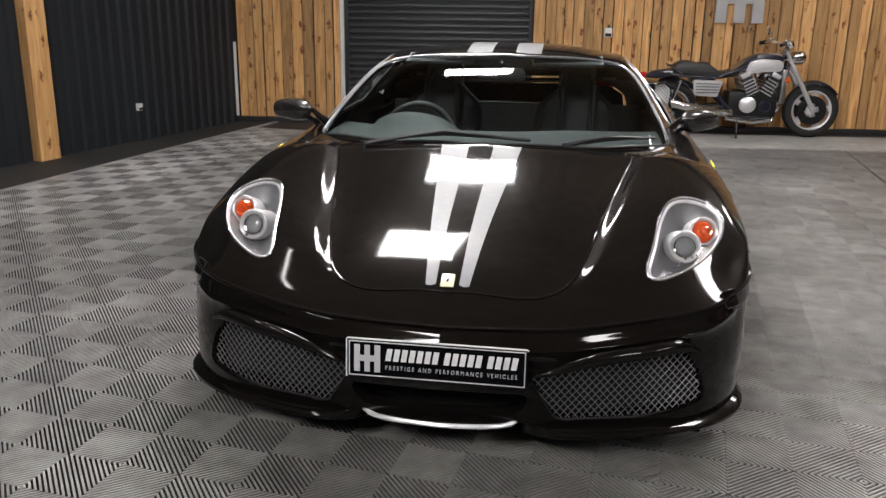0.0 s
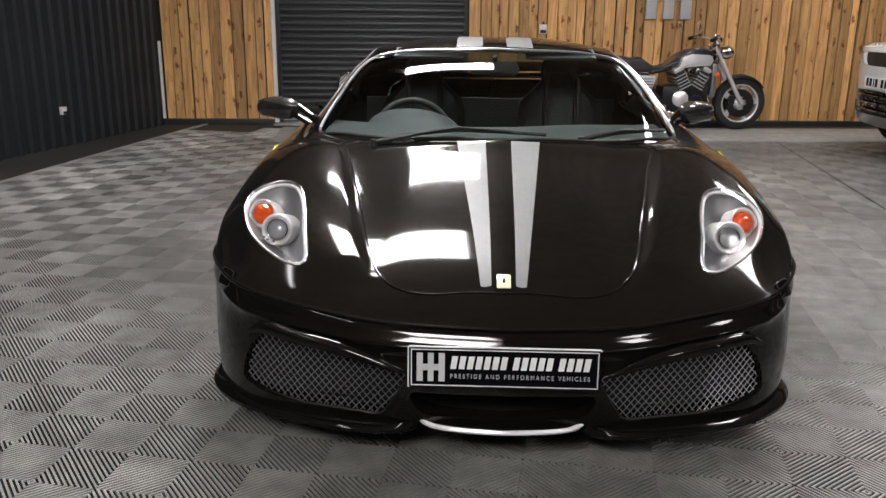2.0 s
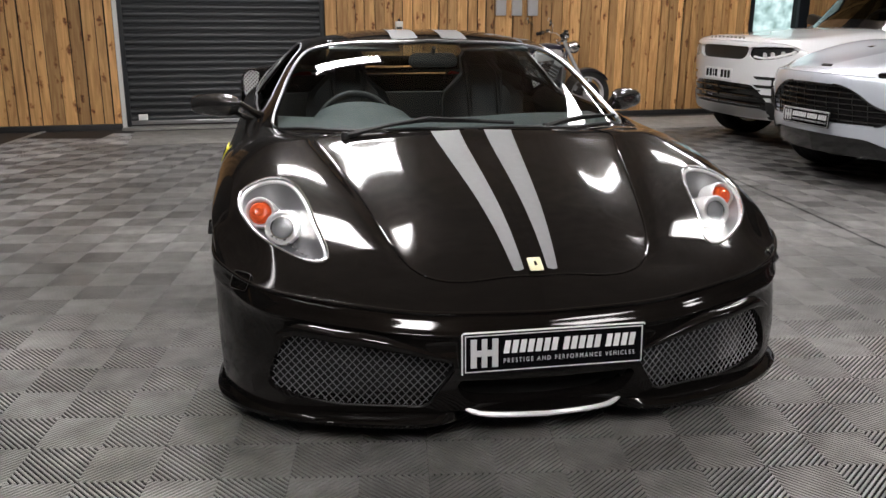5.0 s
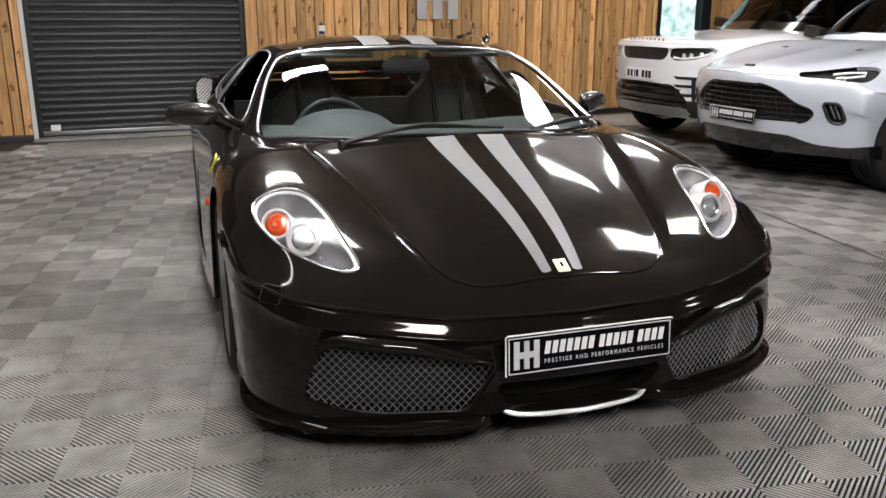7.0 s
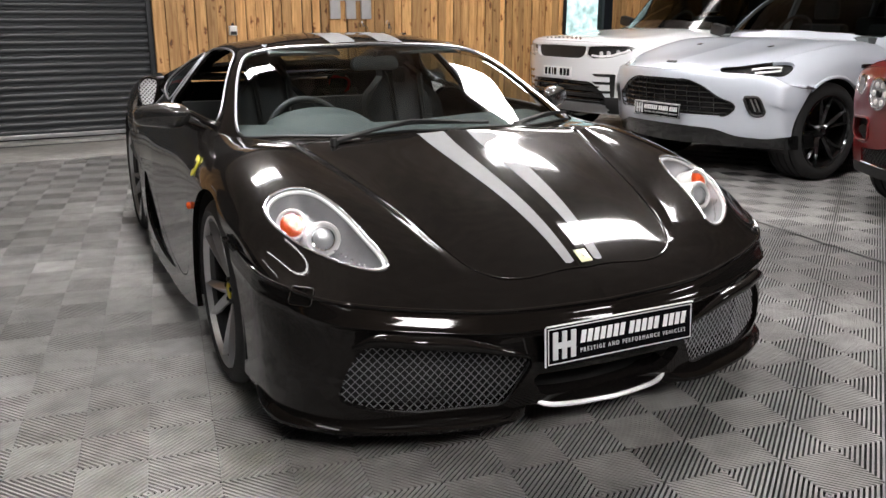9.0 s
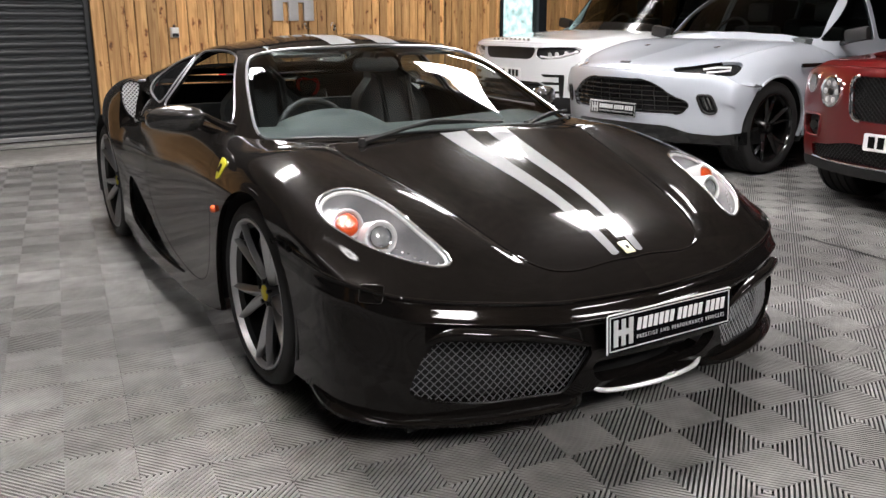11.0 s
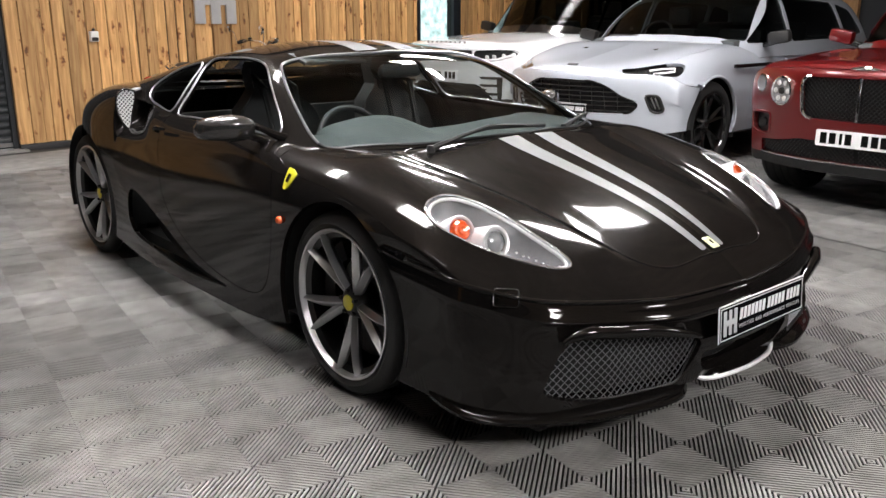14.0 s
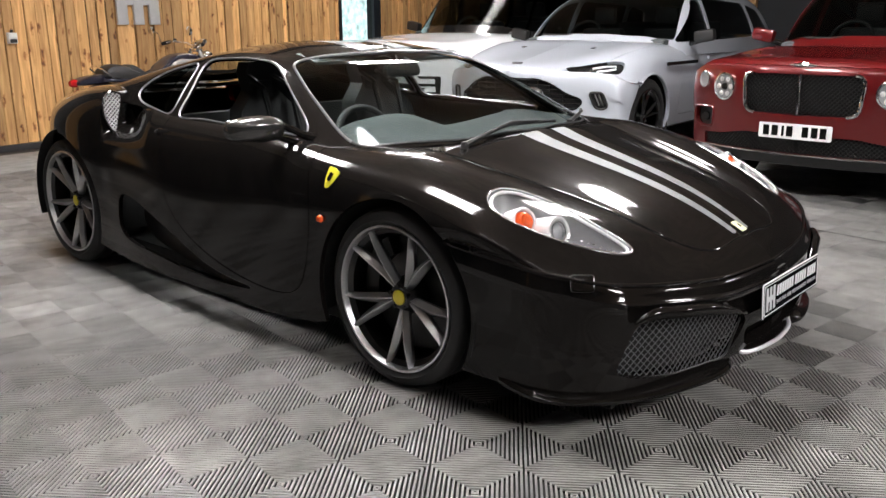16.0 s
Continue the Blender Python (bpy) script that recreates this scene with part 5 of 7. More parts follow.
# ---- inside the sports car ----
boxed("cabin_floor", -.72, .72, 1.35, 3.1, .16, .2, MATT_BLACK, sports_car)
boxed("bulkhead", -.74, .74, 2.92, 2.98, .2, .84, MATT_BLACK, sports_car)
dash_ribs = []
bm = bmesh.new()
for i in range(75):
    x = -.74 + 1.48 * i / 74
    f = abs(x) / .74
    y0 = 1.20 + .22 * f ** 2
    dome = max(0.0, 1 - ((x + .375) / .205) ** 2) ** .6
    hump = .073 * dome + .012 * math.exp(-((x - .37) / .25) ** 2)
    prof = ((y0, .825), (y0 + .10, .838), (y0 + .22, .842 + hump * .05), (y0 + .27, .843 + hump * .55), (y0 + .36 + .04 * (1 - f), .843 + hump), (y0 + .46, .830 + hump * .9), (y0 + .48, .76), (y0 + .44, .25))
    dash_ribs.append([bm.verts.new((x, a, b)) for a, b in prof])
for a, b in zip(dash_ribs, dash_ribs[1:]):
    for q in range(7):
        bm.faces.new((a[q], a[q + 1], b[q + 1], b[q]))
bmesh.ops.recalc_face_normals(bm, faces=bm.faces)
part("dashboard", bm, DASH, sports_car, "dark grey-green padded dashboard", smooth=True)
sw = new("steering_wheel")
sw.parent = sports_car
sw.matrix_basis = pose(-.385, 1.775, .768, 67)
tagged(sw, "black leather steering wheel")
ring = [(.178 * math.cos(2 * math.pi * i / 40), .178 * math.sin(2 * math.pi * i / 40), 0) for i in range(40)]
part("wheel_rim", tube(ring, .0155, 10, True), LEATHER, sw, smooth=True)
part("boss", lathe([(0, .03), (.05, .028), (.068, .012), (.07, -.03)], 28, "z"), LEATHER, sw, smooth=True)
for a in (0, 180, 270):
    part("wheel_spoke", tube([(.06 * math.cos(radians(a)), .06 * math.sin(radians(a)), .0), (.17 * math.cos(radians(a)), .17 * math.sin(radians(a)), 0)], .013, 8), SATIN_METAL, sw, smooth=True)


def racing_seat(x):
    s = new("seat")
    s.parent = sports_car
    s.matrix_basis = pose(x, 2.15, .22) @ Matrix.Diagonal((1, 1, .89, 1))
    tagged(s, "black bucket seat with an open headrest")
    bm = bmesh.new()
    rows = []
    for i in range(15):
        f = i / 14
        z = .28 + .72 * f
        y = .24 + .22 * f
        half = (.235 - .02 * f) if f < .62 else .235 - .02 * .62 - .12 * min(1, (f - .62) / .16) * (1 if f < .8 else 1)
        half = max(half, .10) if f < .97 else .07
        wing = .075 * (1 - f) + .035
        rows.append([bm.verts.new(p) for p in ((-half, y - wing, z), (-half * .8, y - wing * .25, z), (-half * .4, y, z), (half * .4, y, z), (half * .8, y - wing * .25, z), (half, y - wing, z), (half * .92, y + .06, z), (-half * .92, y + .06, z))])
    for a, b in zip(rows, rows[1:]):
        for q in range(8):
            bm.faces.new((a[q], a[(q + 1) % 8], b[(q + 1) % 8], b[q]))
    bm.faces.new(rows[-1])
    bmesh.ops.recalc_face_normals(bm, faces=bm.faces)
    part("backrest", bm, LEATHER, s, smooth=True)
    boxed("cushion", -.22, .22, -.30, .26, .08, .26, LEATHER, s, "", 0.05)
    for k in (-1, 1):
        boxed("bolster", k * .245 - .035, k * .245 + .035, -.28, .26, .08, .33, LEATHER, s, "", 0.03)
        part("harness", tube([(k * .07, .43, .92), (k * .085, .29, .86), (k * .08, .22, .55), (k * .05, .15, .30)], .018, 6, taper=[1, 1, 1, 1]), SATIN_BLACK, s, "dark webbing strap")
    boxed("badge_panel", -.05, .05, .40, .425, .80, .90, LEATHER, s, "", 0.01, None)


racing_seat(-.37)
racing_seat(.37)
rv = new("rear_mirror")
rv.parent = sports_car
tagged(rv, "black rear-view mirror on the windscreen")
part("stem", tube([(0, 1.92, 1.137), (0, 1.95, 1.10)], .010, 8), SATIN_BLACK, rv)
part("mirror_shell", prism(rounded([(-.11, -.03), (.11, -.03), (.12, .0), (.10, .035), (-.10, .035), (-.12, 0)], .02, 4), .03, bevel=0.006), SATIN_BLACK, rv, smooth=True, m=pose(0, 1.93, 1.078, -8))
for s in (-1, 1):
    boxed("sun_visor", s * .32 - .17, s * .32 + .17, 0, .15, -.008, .008, DASH, sports_car, "", 0.006, pose(0, 2.0, 1.122, 14))
# wipers lie parked along the foot of the glass
for base, el, tip, b0 in (((-.488, 1.195, .848), (-.163, 1.222, .898), (.19, 1.238, .882), (-.33, 1.217, .880)), ((.33, 1.25, .862), (.50, 1.305, .886), (.695, 1.425, .884), (.40, 1.262, .874))):
    wp = new("wiper")
    wp.parent = sports_car
    base, el, tip, b0 = [Vector(q) + Vector((0, -.068, -.010)) for q in (base, el, tip, b0)]
    part("arm", tube([base, base * .5 + el * .5 + Vector((0, -.008, .010)), el + Vector((0, -.012, .012))], .0085, 6, taper=[1.6, 1, .7]), SATIN_BLACK, wp, smooth=True)
    part("carrier", tube([b0 * .6 + el * .4 + Vector((0, -.006, .006)), el + Vector((0, -.008, .012)), tip * .6 + el * .4 + Vector((0, -.006, .006))], .006, 6), SATIN_BLACK, wp, smooth=True)
    part("blade", tube([b0, (b0 + el) / 2 + Vector((0, 0, .002)), el, (tip + el) / 2 + Vector((0, 0, .002)), tip], .0075, 6), SATIN_BLACK, wp, smooth=True)
    part("pivot", lathe([(0, .016), (.012, .014), (.016, 0), (.016, -.03)], 16, "z"), SATIN_BLACK, wp, smooth=True, m=Matrix.Translation(base))

# ---- parked four-wheel-drive cars ----
class SuvShape:
    """Rails of a tall car from a few lengths: half width, nose and cowl heights, axles, roof."""

    def __init__(self, hw, zf, zc, zb, ya, yc, yr, length, roof, nb, sill=0.30, plan=2.2, arch=0.43, r=0.385, tail_in=0.06, yh=0.82, rake=0.55, roof_in=0.70, fender=0.0):
        self.hw, self.ya, self.yr, self.r, self.arch, self.length, self.nb, self.zf = hw, ya, yr, r, arch, length, nb, zf
        self.yc, self.zc, self.roof, self.zb = yc, zc, roof, zb
        fx = (0.0, 0.38, 0.68, 0.86, 0.945)
        drop = (0.0, 0.004, 0.018, 0.055, 0.13)
        ys = (0.03, 0.15, 0.45, ya, yc, (yc + yr) / 2 - 0.15, yr - 0.75, yr, length)
        zt = (zf, zf + 0.045, zf + 0.35 * (zc - zf) + 0.02, zf + 0.8 * (zc - zf), zc, zb, zb + 0.02, zb + 0.05, zb + 0.02)
        fade = (1.0, 0.9, 0.6, 0.15, 0.0, 0.0, 0.0, 0.0, -0.25)
        wide = (1.0, 1.0, 1.0, 1.0, 0.985, 0.985, 0.99, 1.0, 0.93)
        self.rails = []
        for f, d in zip(fx, drop):
            row = []
            for k in range(9):
                back = nb * f ** plan * fade[k]
                dd = d if k > 0 else d * 0.6
                lift = fender * (1 if f > 0.6 and k in (2, 3) else 0)
                row.append((hw * f * wide[k], ys[k] + back, zt[k] - dd + lift))
            self.rails.append(row)
        y5 = nb * 0.98 + 0.07
        side = [(0.985, [y5, y5 + 0.05, ya - 0.28, ya, yc + 0.05] + list(ys[5:]), [zf - 0.105, zf - 0.100, zf - 0.09, zt[3] - 0.2, zt[4] - 0.22, zb - 0.25, zb - 0.22, zb - 0.20, zb - 0.2]),
                (1.0, [y5 + 0.10, y5 + 0.14, ya - 0.24, ya, yc + 0.05] + list(ys[5:]), [zf - 0.12, zf - 0.124, zf - 0.15, 0.66, 0.66, 0.62, 0.64, 0.70, 0.66]),
                (0.99, [y5 + 0.20, y5 + 0.23, ya - 0.18, ya, yc + 0.05] + list(ys[5:]), [zf - 0.13, zf - 0.142, zf - 0.19, 0.48, 0.44, 0.42, 0.42, 0.46, 0.46]),
                (0.965, [y5 + 0.30, y5 + 0.32, ya - 0.11, ya + 0.02, yc + 0.05] + list(ys[5:]), [zf - 0.14, zf - 0.158, zf - 0.23, 0.36, sill, sill, sill, sill, sill + 0.1])]
        for f, yy, zz in side:
            self.rails.append([(hw * (f if k > 2 else max(f, 0.985)) * wide[k], yy[k], zz[k]) for k in range(9)])
        self.sill = sill
        # glasshouse
        self.roof_in = roof_in
        yt = yc + yh
        self.yt = yt
        ye = length - 0.25
        z1 = zc + 0.02
        zm = zc + rake * (roof - zc)
        ym = yc + yh * 0.52
        g = lambda f, y, z: (hw * f, y, z)
        ri = roof_in
        lo = zc - 0.03
        self.house = [
            [g(0, yc - 0.10, zc - 0.01), g(0, ym - 0.06, zm), g(0, yt, roof - 0.03), g(0, yt + 0.7, roof), g(0, ye - 0.7, roof - 0.03), g(0, ye, roof - 0.16), g(0, length - 0.02, zb + 0.06)],
            [g(.42, yc - 0.05, zc - 0.015), g(.40, ym - 0.02, zm), g(.37, yt + .02, roof - 0.04), g(.37, yt + 0.7, roof - 0.01), g(.37, ye - 0.7, roof - 0.04), g(.37, ye, roof - 0.17), g(.4, length - 0.03, zb + 0.06)],
            [g(.80, yc + 0.12, lo - .02), g(.755, ym + 0.08, zm - 0.02), g(ri - .06, yt + .05, roof - 0.065), g(ri - .06, yt + 0.7, roof - 0.035), g(ri - .06, ye - 0.7, roof - 0.07), g(ri - .04, ye - .03, roof - 0.20), g(.72, length - 0.08, zb + 0.06)],
            [g(.885, yc + 0.24, lo - .06), g(.83, ym + 0.17, zm - 0.045), g(ri + .035, yt + .12, roof - 0.105), g(ri + .035, yt + 0.7, roof - 0.08), g(ri + .035, ye - 0.7, roof - 0.115), g(ri + .05, ye - .08, roof - 0.25), g(.80, length - 0.14, zb + 0.05)],
            [g(.945, yc + 0.34, zb - .11), g(.945, ym + 0.25, zb - 0.11), g(.945, yt + .15, zb - .11), g(.945, yt + 0.7, zb - .11), g(.95, ye - 0.7, zb - 0.09), g(.92, ye - .1, zb - 0.06), g(.86, length - 0.16, zb - 0.05)]]


    def face(self, seam):
        """Columns of the front from the seam under the bonnet down to the sill."""
        v = np.linspace(0, 8, len(seam))
        w = np.clip(v - 4.0, 0, 1)
        w = w * w * (3 - 2 * w)
        x, y, z = seam[:, 0], seam[:, 1], seam[:, 2]
        cols = [np.stack([x * 0.998, y - 0.003, z - 0.005], 1)]
        for dz, dy, keep, part_ in ((0.03, -0.014, None, 0.08), (0.18, -0.025, None, 0.30), (0, -0.01, 0.60, 0.55), (0, 0.015, 0.42, 0.78), (0, 0.06, self.sill - 0.02, 1.0)):
            mid = z - dz if keep is None else np.full_like(z, keep)
            edge = z - (z - self.sill + 0.02) * part_
            cols.append(np.stack([x * (1 - 0.01 * (keep is not None)), y + dy * (1 - w * (dy < 0)), mid * (1 - w) + edge * w], 1))
        return np.swapaxes(np.array(cols), 0, 1)


car_shell = {}


def build_suv(name, m, shape, paint, label, lamp_cut, holes, screen_frac, wheel_style, rim_mat, caliper, glass_mat=None, roof_mat=None, lamp_plan=None):
    """Returns the car's empty, its face sheet before trimming, and a function that finds the skin at a width and height."""
    car = thing(name, m, label, "car", "cars parked in a row")
    s = shape
    shell_ = Sheet.loft(s.rails, np.concatenate([np.linspace(0, 1, 30, endpoint=False), np.linspace(1, 8, 170)]), np.linspace(0, 8, 120), None, 0.0).facing((0, 2.5, 0.6))
    hw = s.hw
    cab = [(-0.3, s.yc - 0.09), (hw * .42, s.yc - 0.04), (hw * .79, s.yc + 0.15), (hw * .885, s.yc + 0.34), (hw * .915, s.yc + 0.55), (hw * .922, s.length - 0.5), (hw * .84, s.length - 0.12), (-0.3, s.length - 0.05)]
    hood_o = [(-0.3, 0.085), (hw * .40, 0.105), (hw * .62, 0.10 + s.nb * .36), (hw * .76, 0.18 + s.nb * .62), (hw * .845, s.ya), (hw * .83, s.yc + 0.13), (hw * .42, s.yc - 0.05), (-0.3, s.yc - 0.1)]
    hood_o = rounded(hood_o, 0.05, 4)
    flank = lambda P: P[:, 0] > hw * 0.6
    fa, ra = circle(s.ya, s.r, s.arch, 48), circle(s.yr, s.r, s.arch, 48)
    d1 = rounded([(s.yc + .12, .40), (s.yc + 1.05, .40), (s.yc + 1.12, s.zb + .1), (s.yc + .18, s.zb + .1)], .08, 4)
    d2 = rounded([(s.yc + 1.06, .40), (s.yr - .48, .40), (s.yr - .36, .62), (s.yr - .12, .86), (s.yr - .05, s.zb + .1), (s.yc + 1.13, s.zb + .1)], .08, 4)
    hood = shell_.copy().cut(hood_o, (0, 1), True, .002, lambda P: P[:, 2] > .6).rim(.015, lambda P: P[:, 0] < 1e-4)
    if lamp_plan is not None:
        hood.cut(lamp_plan, (0, 1), False, 0.002)
    hood.both().make("bonnet", paint, car)
    b = shell_.copy().cut(hood_o, (0, 1), False, .002, lambda P: P[:, 2] > .6).cut(cab, (0, 1), False, 0, lambda P: P[:, 2] > .75)
    if lamp_plan is not None:
        b.cut(lamp_plan, (0, 1), False, 0, lambda P: (P[:, 2] > .6) & (P[:, 1] < s.ya))
    b.cut(fa, (1, 2), False, 0, flank).cut(ra, (1, 2), False, 0, flank)
    b.cut(d1, (1, 2), False, .002, flank).cut(d2, (1, 2), False, .002, flank)
    b.rim(.03, lambda P: P[:, 0] < 1e-4)
    b.both().make("body", paint, car)
    for dl in (d1, d2):
        dd = shell_.copy().cut(dl, (1, 2), True, .002, flank).cut(cab, (0, 1), False, 0, lambda P: P[:, 2] > .75).rim(.02)
        for q in (dd, dd.mirrored()):
            o = q.make("door", paint, car)
            sg = 1 if q is dd else -1
            yh = max(p[0] for p in dl) - .16
            boxed("door_handle", sg * hw * .985 - .015, sg * hw * .985 + .02, yh - .12, yh + .02, s.zb - .16, s.zb - .13, paint, o, "", .01)
    lin = shell_.copy().cut(cab, (0, 1), False, .02, lambda P: P[:, 2] > .75).cut(fa, (1, 2), False, 0, flank).cut(ra, (1, 2), False, 0, flank)
    lin.P = lin.P * np.array([.96, 1, 1]) + np.array([0, .03, -.02])
    lin.both().make("lining", MATT_BLACK, car)
    face = Sheet.loft(s.face(shell_.P[:120]), np.linspace(0, 5, 100), np.arange(120)).facing((0, 1.5, .6))
    full = face.copy()

    def skin(x, z):
        i = np.argmin((full.P[:, 0] - abs(x)) ** 2 + (full.P[:, 2] - z) ** 2)
        p, n = full.P[i], full.N[i]
        return Vector((math.copysign(p[0], x), p[1], p[2])), Vector((math.copysign(1, x) * n[0], n[1], n[2]))

    front = lambda P: P[:, 1] < s.ya - 0.2
    for h in holes + ([lamp_cut] if lamp_cut is not None else []):
        face.cut(h, (0, 2), False, 0, front)
    face.cut(fa, (1, 2), False, 0, flank)
    face.rim(.03, lambda P: P[:, 0] < 1e-4)
    face.both().make("front_bumper", paint, car)
    bk = full.copy().cut(fa, (1, 2), False, 0, flank)
    bk.P = bk.P * np.array([.95, 1, 1]) + np.array([0, .07, 0])
    bk.both().make("front_lining", MATT_BLACK, car)
    # glasshouse
    hs = Sheet.loft(s.house, np.linspace(0, 6, 110), np.linspace(0, 4, 80), None, 0.0).facing((0, 2.6, 1.0))
    sf = [(-0.3, s.yc - .02), (hw * .40, s.yc + .03), (hw * .74, s.yc + .13), (hw * .85, s.yc + .24), (hw * (s.roof_in + .01), s.yt - .02), (hw * .3, s.yt - .085), (-0.3, s.yt - .10)]
    sf = rounded(sf, .06, 4)
    w1 = rounded([(s.yc + .22, s.zb + .02), (s.yt - .13, s.roof - .165), (s.yc + 1.08, s.roof - .13), (s.yc + 1.08, s.zb + .025)], .04, 4)
    w2 = rounded([(s.yc + 1.15, s.zb + .025), (s.yc + 1.15, s.roof - .13), (s.yr - .12, s.roof - .165), (s.yr - .02, s.zb + .05)], .05, 4)
    w3 = rounded([(s.yr + .06, s.zb + .055), (s.yr - .04, s.roof - .17), (s.length - .62, s.roof - .24), (s.length - .40, s.zb + .10)], .05, 4)
    top = lambda P: (P[:, 1] < s.yt + .2) & (P[:, 2] > s.zc - .1)
    sd = lambda P: P[:, 0] > hw * .6
    rf = hs.copy().cut(sf, (0, 1), False, 0, top)
    for w in (w1, w2, w3):
        rf.cut(w, (1, 2), False, 0, sd)
    rf.rim(.03, lambda P: P[:, 0] < 1e-4)
    rf.both().make("roof", roof_mat or paint, car)
    hs.copy().cut(sf, (0, 1), True, 0, top).offset(-.004).both().make("windscreen", glass_mat or SUV_SCREEN, car)
    for w in (w1, w2, w3):
        q = hs.copy().cut(w, (1, 2), True, 0, sd).offset(-.006)
        for e in (q, q.mirrored()):
            e.make("side_window", SUV_GLASS, car)
    # inside
    boxed("cabin_floor", -hw * .85, hw * .85, s.yc, s.length - .3, .38, .42, MATT_BLACK, car)
    boxed("dashboard", -hw * .82, hw * .82, s.yc + .06, s.yc + .50, .5, s.zc + .015, DASH, car, "", .06)
    ring = [(.185 * math.cos(2 * math.pi * i / 32), .185 * math.sin(2 * math.pi * i / 32), 0) for i in range(32)]
    part("steering_wheel", tube(ring, .016, 8, True), LEATHER, car, smooth=True, m=pose(-.38, s.yc + .62, s.zc + .02, 62))
    for x in (-.38, .38):
        boxed("seat", x - .25, x + .25, s.yc + 1.0, s.yc + 1.16, .5, s.zb + .15, LEATHER, car, "dark leather seat", .06)
        boxed("headrest", x - .13, x + .13, s.yc + 1.06, s.yc + 1.15, s.zb + .19, s.zb + .38, LEATHER, car, "", .04)
    boxed("rear_bench", -.65, .65, s.yc + 1.95, s.yc + 2.1, .5, s.zb + .22, LEATHER, car, "", .06)
    boxed("underbody", -hw * .75, hw * .75, .60, s.length - .25, .26, .38, MATT_BLACK, car)
    boxed("engine_block", -hw * .55, hw * .55, .40, s.yc - .1, .36, s.zf - .15, MATT_BLACK, car)
    part("tail_panel", prism([(-hw * .88, .4), (hw * .88, .4), (hw * .86, s.zb), (-hw * .86, s.zb)], .06, m=pose(0, s.length - .12, 0)), paint, car)
    for sg in (1, -1):
        for cy in (s.ya, s.yr):
            lip = [(sg * float(np.interp(z, (s.sill, .5, .8), (.968, .988, .992))) * hw, y, z) for y, z in circle(cy, s.r, s.arch - .004, 64) if z > (s.zf - .16 if y < cy and cy < 2 else s.sill + .03)]
            lip.sort(key=lambda p: -(math.atan2(p[2] - s.r, p[1] - cy) + math.pi / 2) % (2 * math.pi))
            part("arch_lip", tube(lip, .013, 8), paint, car, smooth=True)
            part("arch_liner", half_liner(s.arch + .02, s.r, -.01), MATT_BLACK, car, smooth=True, m=pose(sg * hw * .955, cy, s.r, 0, 0, 0 if sg < 0 else 180))
            wheel(car, pose(sg * (hw * .965 - .14), cy, s.r, 0, 0, 0 if sg < 0 else 180), s.r, s.r * .735, .275, 5, rim_mat, GLOSS_BLACK, caliper, style=wheel_style)
        mr = new("door_mirror")
        mr.parent = car
        bm = box(bmesh.new(), -.105, .105, -.055, .045, -.060, .060, .034, pose(0, 0, 0, 0, -10 * sg, 0))
        part("shell", bm, paint if name == "red_suv" else SATIN_BLACK, mr, smooth=True, m=pose(sg * (hw + .10), s.yc + .40, s.zb + .08))
        part("stalk", tube([(sg * hw * .93, s.yc + .45, s.zb), (sg * (hw + .04), s.yc + .42, s.zb + .03)], .025, 8), GLOSS_BLACK, mr)
    for sg in (-1, 1):
        p0, p1 = (sg * .04, s.yc - .0, s.zc + .035), (sg * .04 - .55, s.yc + .06, s.zc + .045)
        part("wiper", tube([p0, ((p0[0] + p1[0]) / 2, p0[1] + .01, p0[2] + .01), p1], .008, 6), SATIN_BLACK, car)
    car_shell[name] = shell_
    return car, full, skin


def skin_patch(full, outline, depth, name, mat, parent, label="", both=True, hw=2.0, sides=(1, -1)):
    """A piece of the front's skin inside an outline in x and z, moved in (below nought) or out by depth."""
    q = full.copy().cut(outline, (0, 2), True, 0.0, lambda P: P[:, 1] < 1.0).offset(depth)
    if both:
        return [q.both().make(name, mat, parent, label)]
    return [(q if sg > 0 else q.mirrored()).make(name, mat, parent, label) for sg in sides]


def skin_ring(full, outline, r, name, mat, parent, sides=(1, -1), out=0.0, closed=True):
    obs = []
    for sg in sides:
        pts = []
        for x, z in outline:
            i = np.argmin((full.P[:, 0] - x) ** 2 + (full.P[:, 2] - z) ** 2)
            p = full.P[i] + full.N[i] * out
            pts.append((sg * x, p[1], z))
        obs.append(part(name, tube(pts, r, 8, closed), mat, parent, smooth=True))
    return obs


WHITE_PAINT = material("white_car_paint", (0.72, 0.73, 0.74), 0.3, 0, 1.0)
SILVER_PAINT = material("pale_silver_paint", (0.56, 0.60, 0.66), 0.34, 0.35, 1.0)
RED_PAINT = material("candy_red_paint", (0.115, 0.0018, 0.003), 0.3, 0.3, 1.0)

# white upright one beside the timber wall
S1 = SuvShape(1.0, 1.06, 1.185, 1.17, 0.88, 1.46, 3.80, 4.95, 1.86, 0.32, sill=0.34, plan=2.6, arch=0.44, r=0.385, yh=0.70, roof_in=0.76)
grille1 = rounded([(-.05, 1.015), (.45, 1.008), (.42, .915), (.36, .885), (-.05, .885)], [0, .03, .03, .04, 0], 4)
lamp1 = rounded([(.455, 1.006), (.70, 1.018), (.93, 1.018), (.90, .955), (.72, .900), (.52, .885), (.44, .925)], .025, 4)
low1 = rounded([(-.05, .66), (.50, .65), (.60, .58), (.74, .40), (-.05, .40)], [0, .04, .08, .04, 0], 4)
suv1, f1_, sk1 = build_suv("white_suv", pose(4.25, 7.96, 0, 0, 0, -93.2), S1, WHITE_PAINT, "white upright four-wheel-drive car with black grille", lamp1, [grille1, low1], 0, "wide", GLOSS_BLACK, DARK_METAL, roof_mat=GLOSS_BLACK)
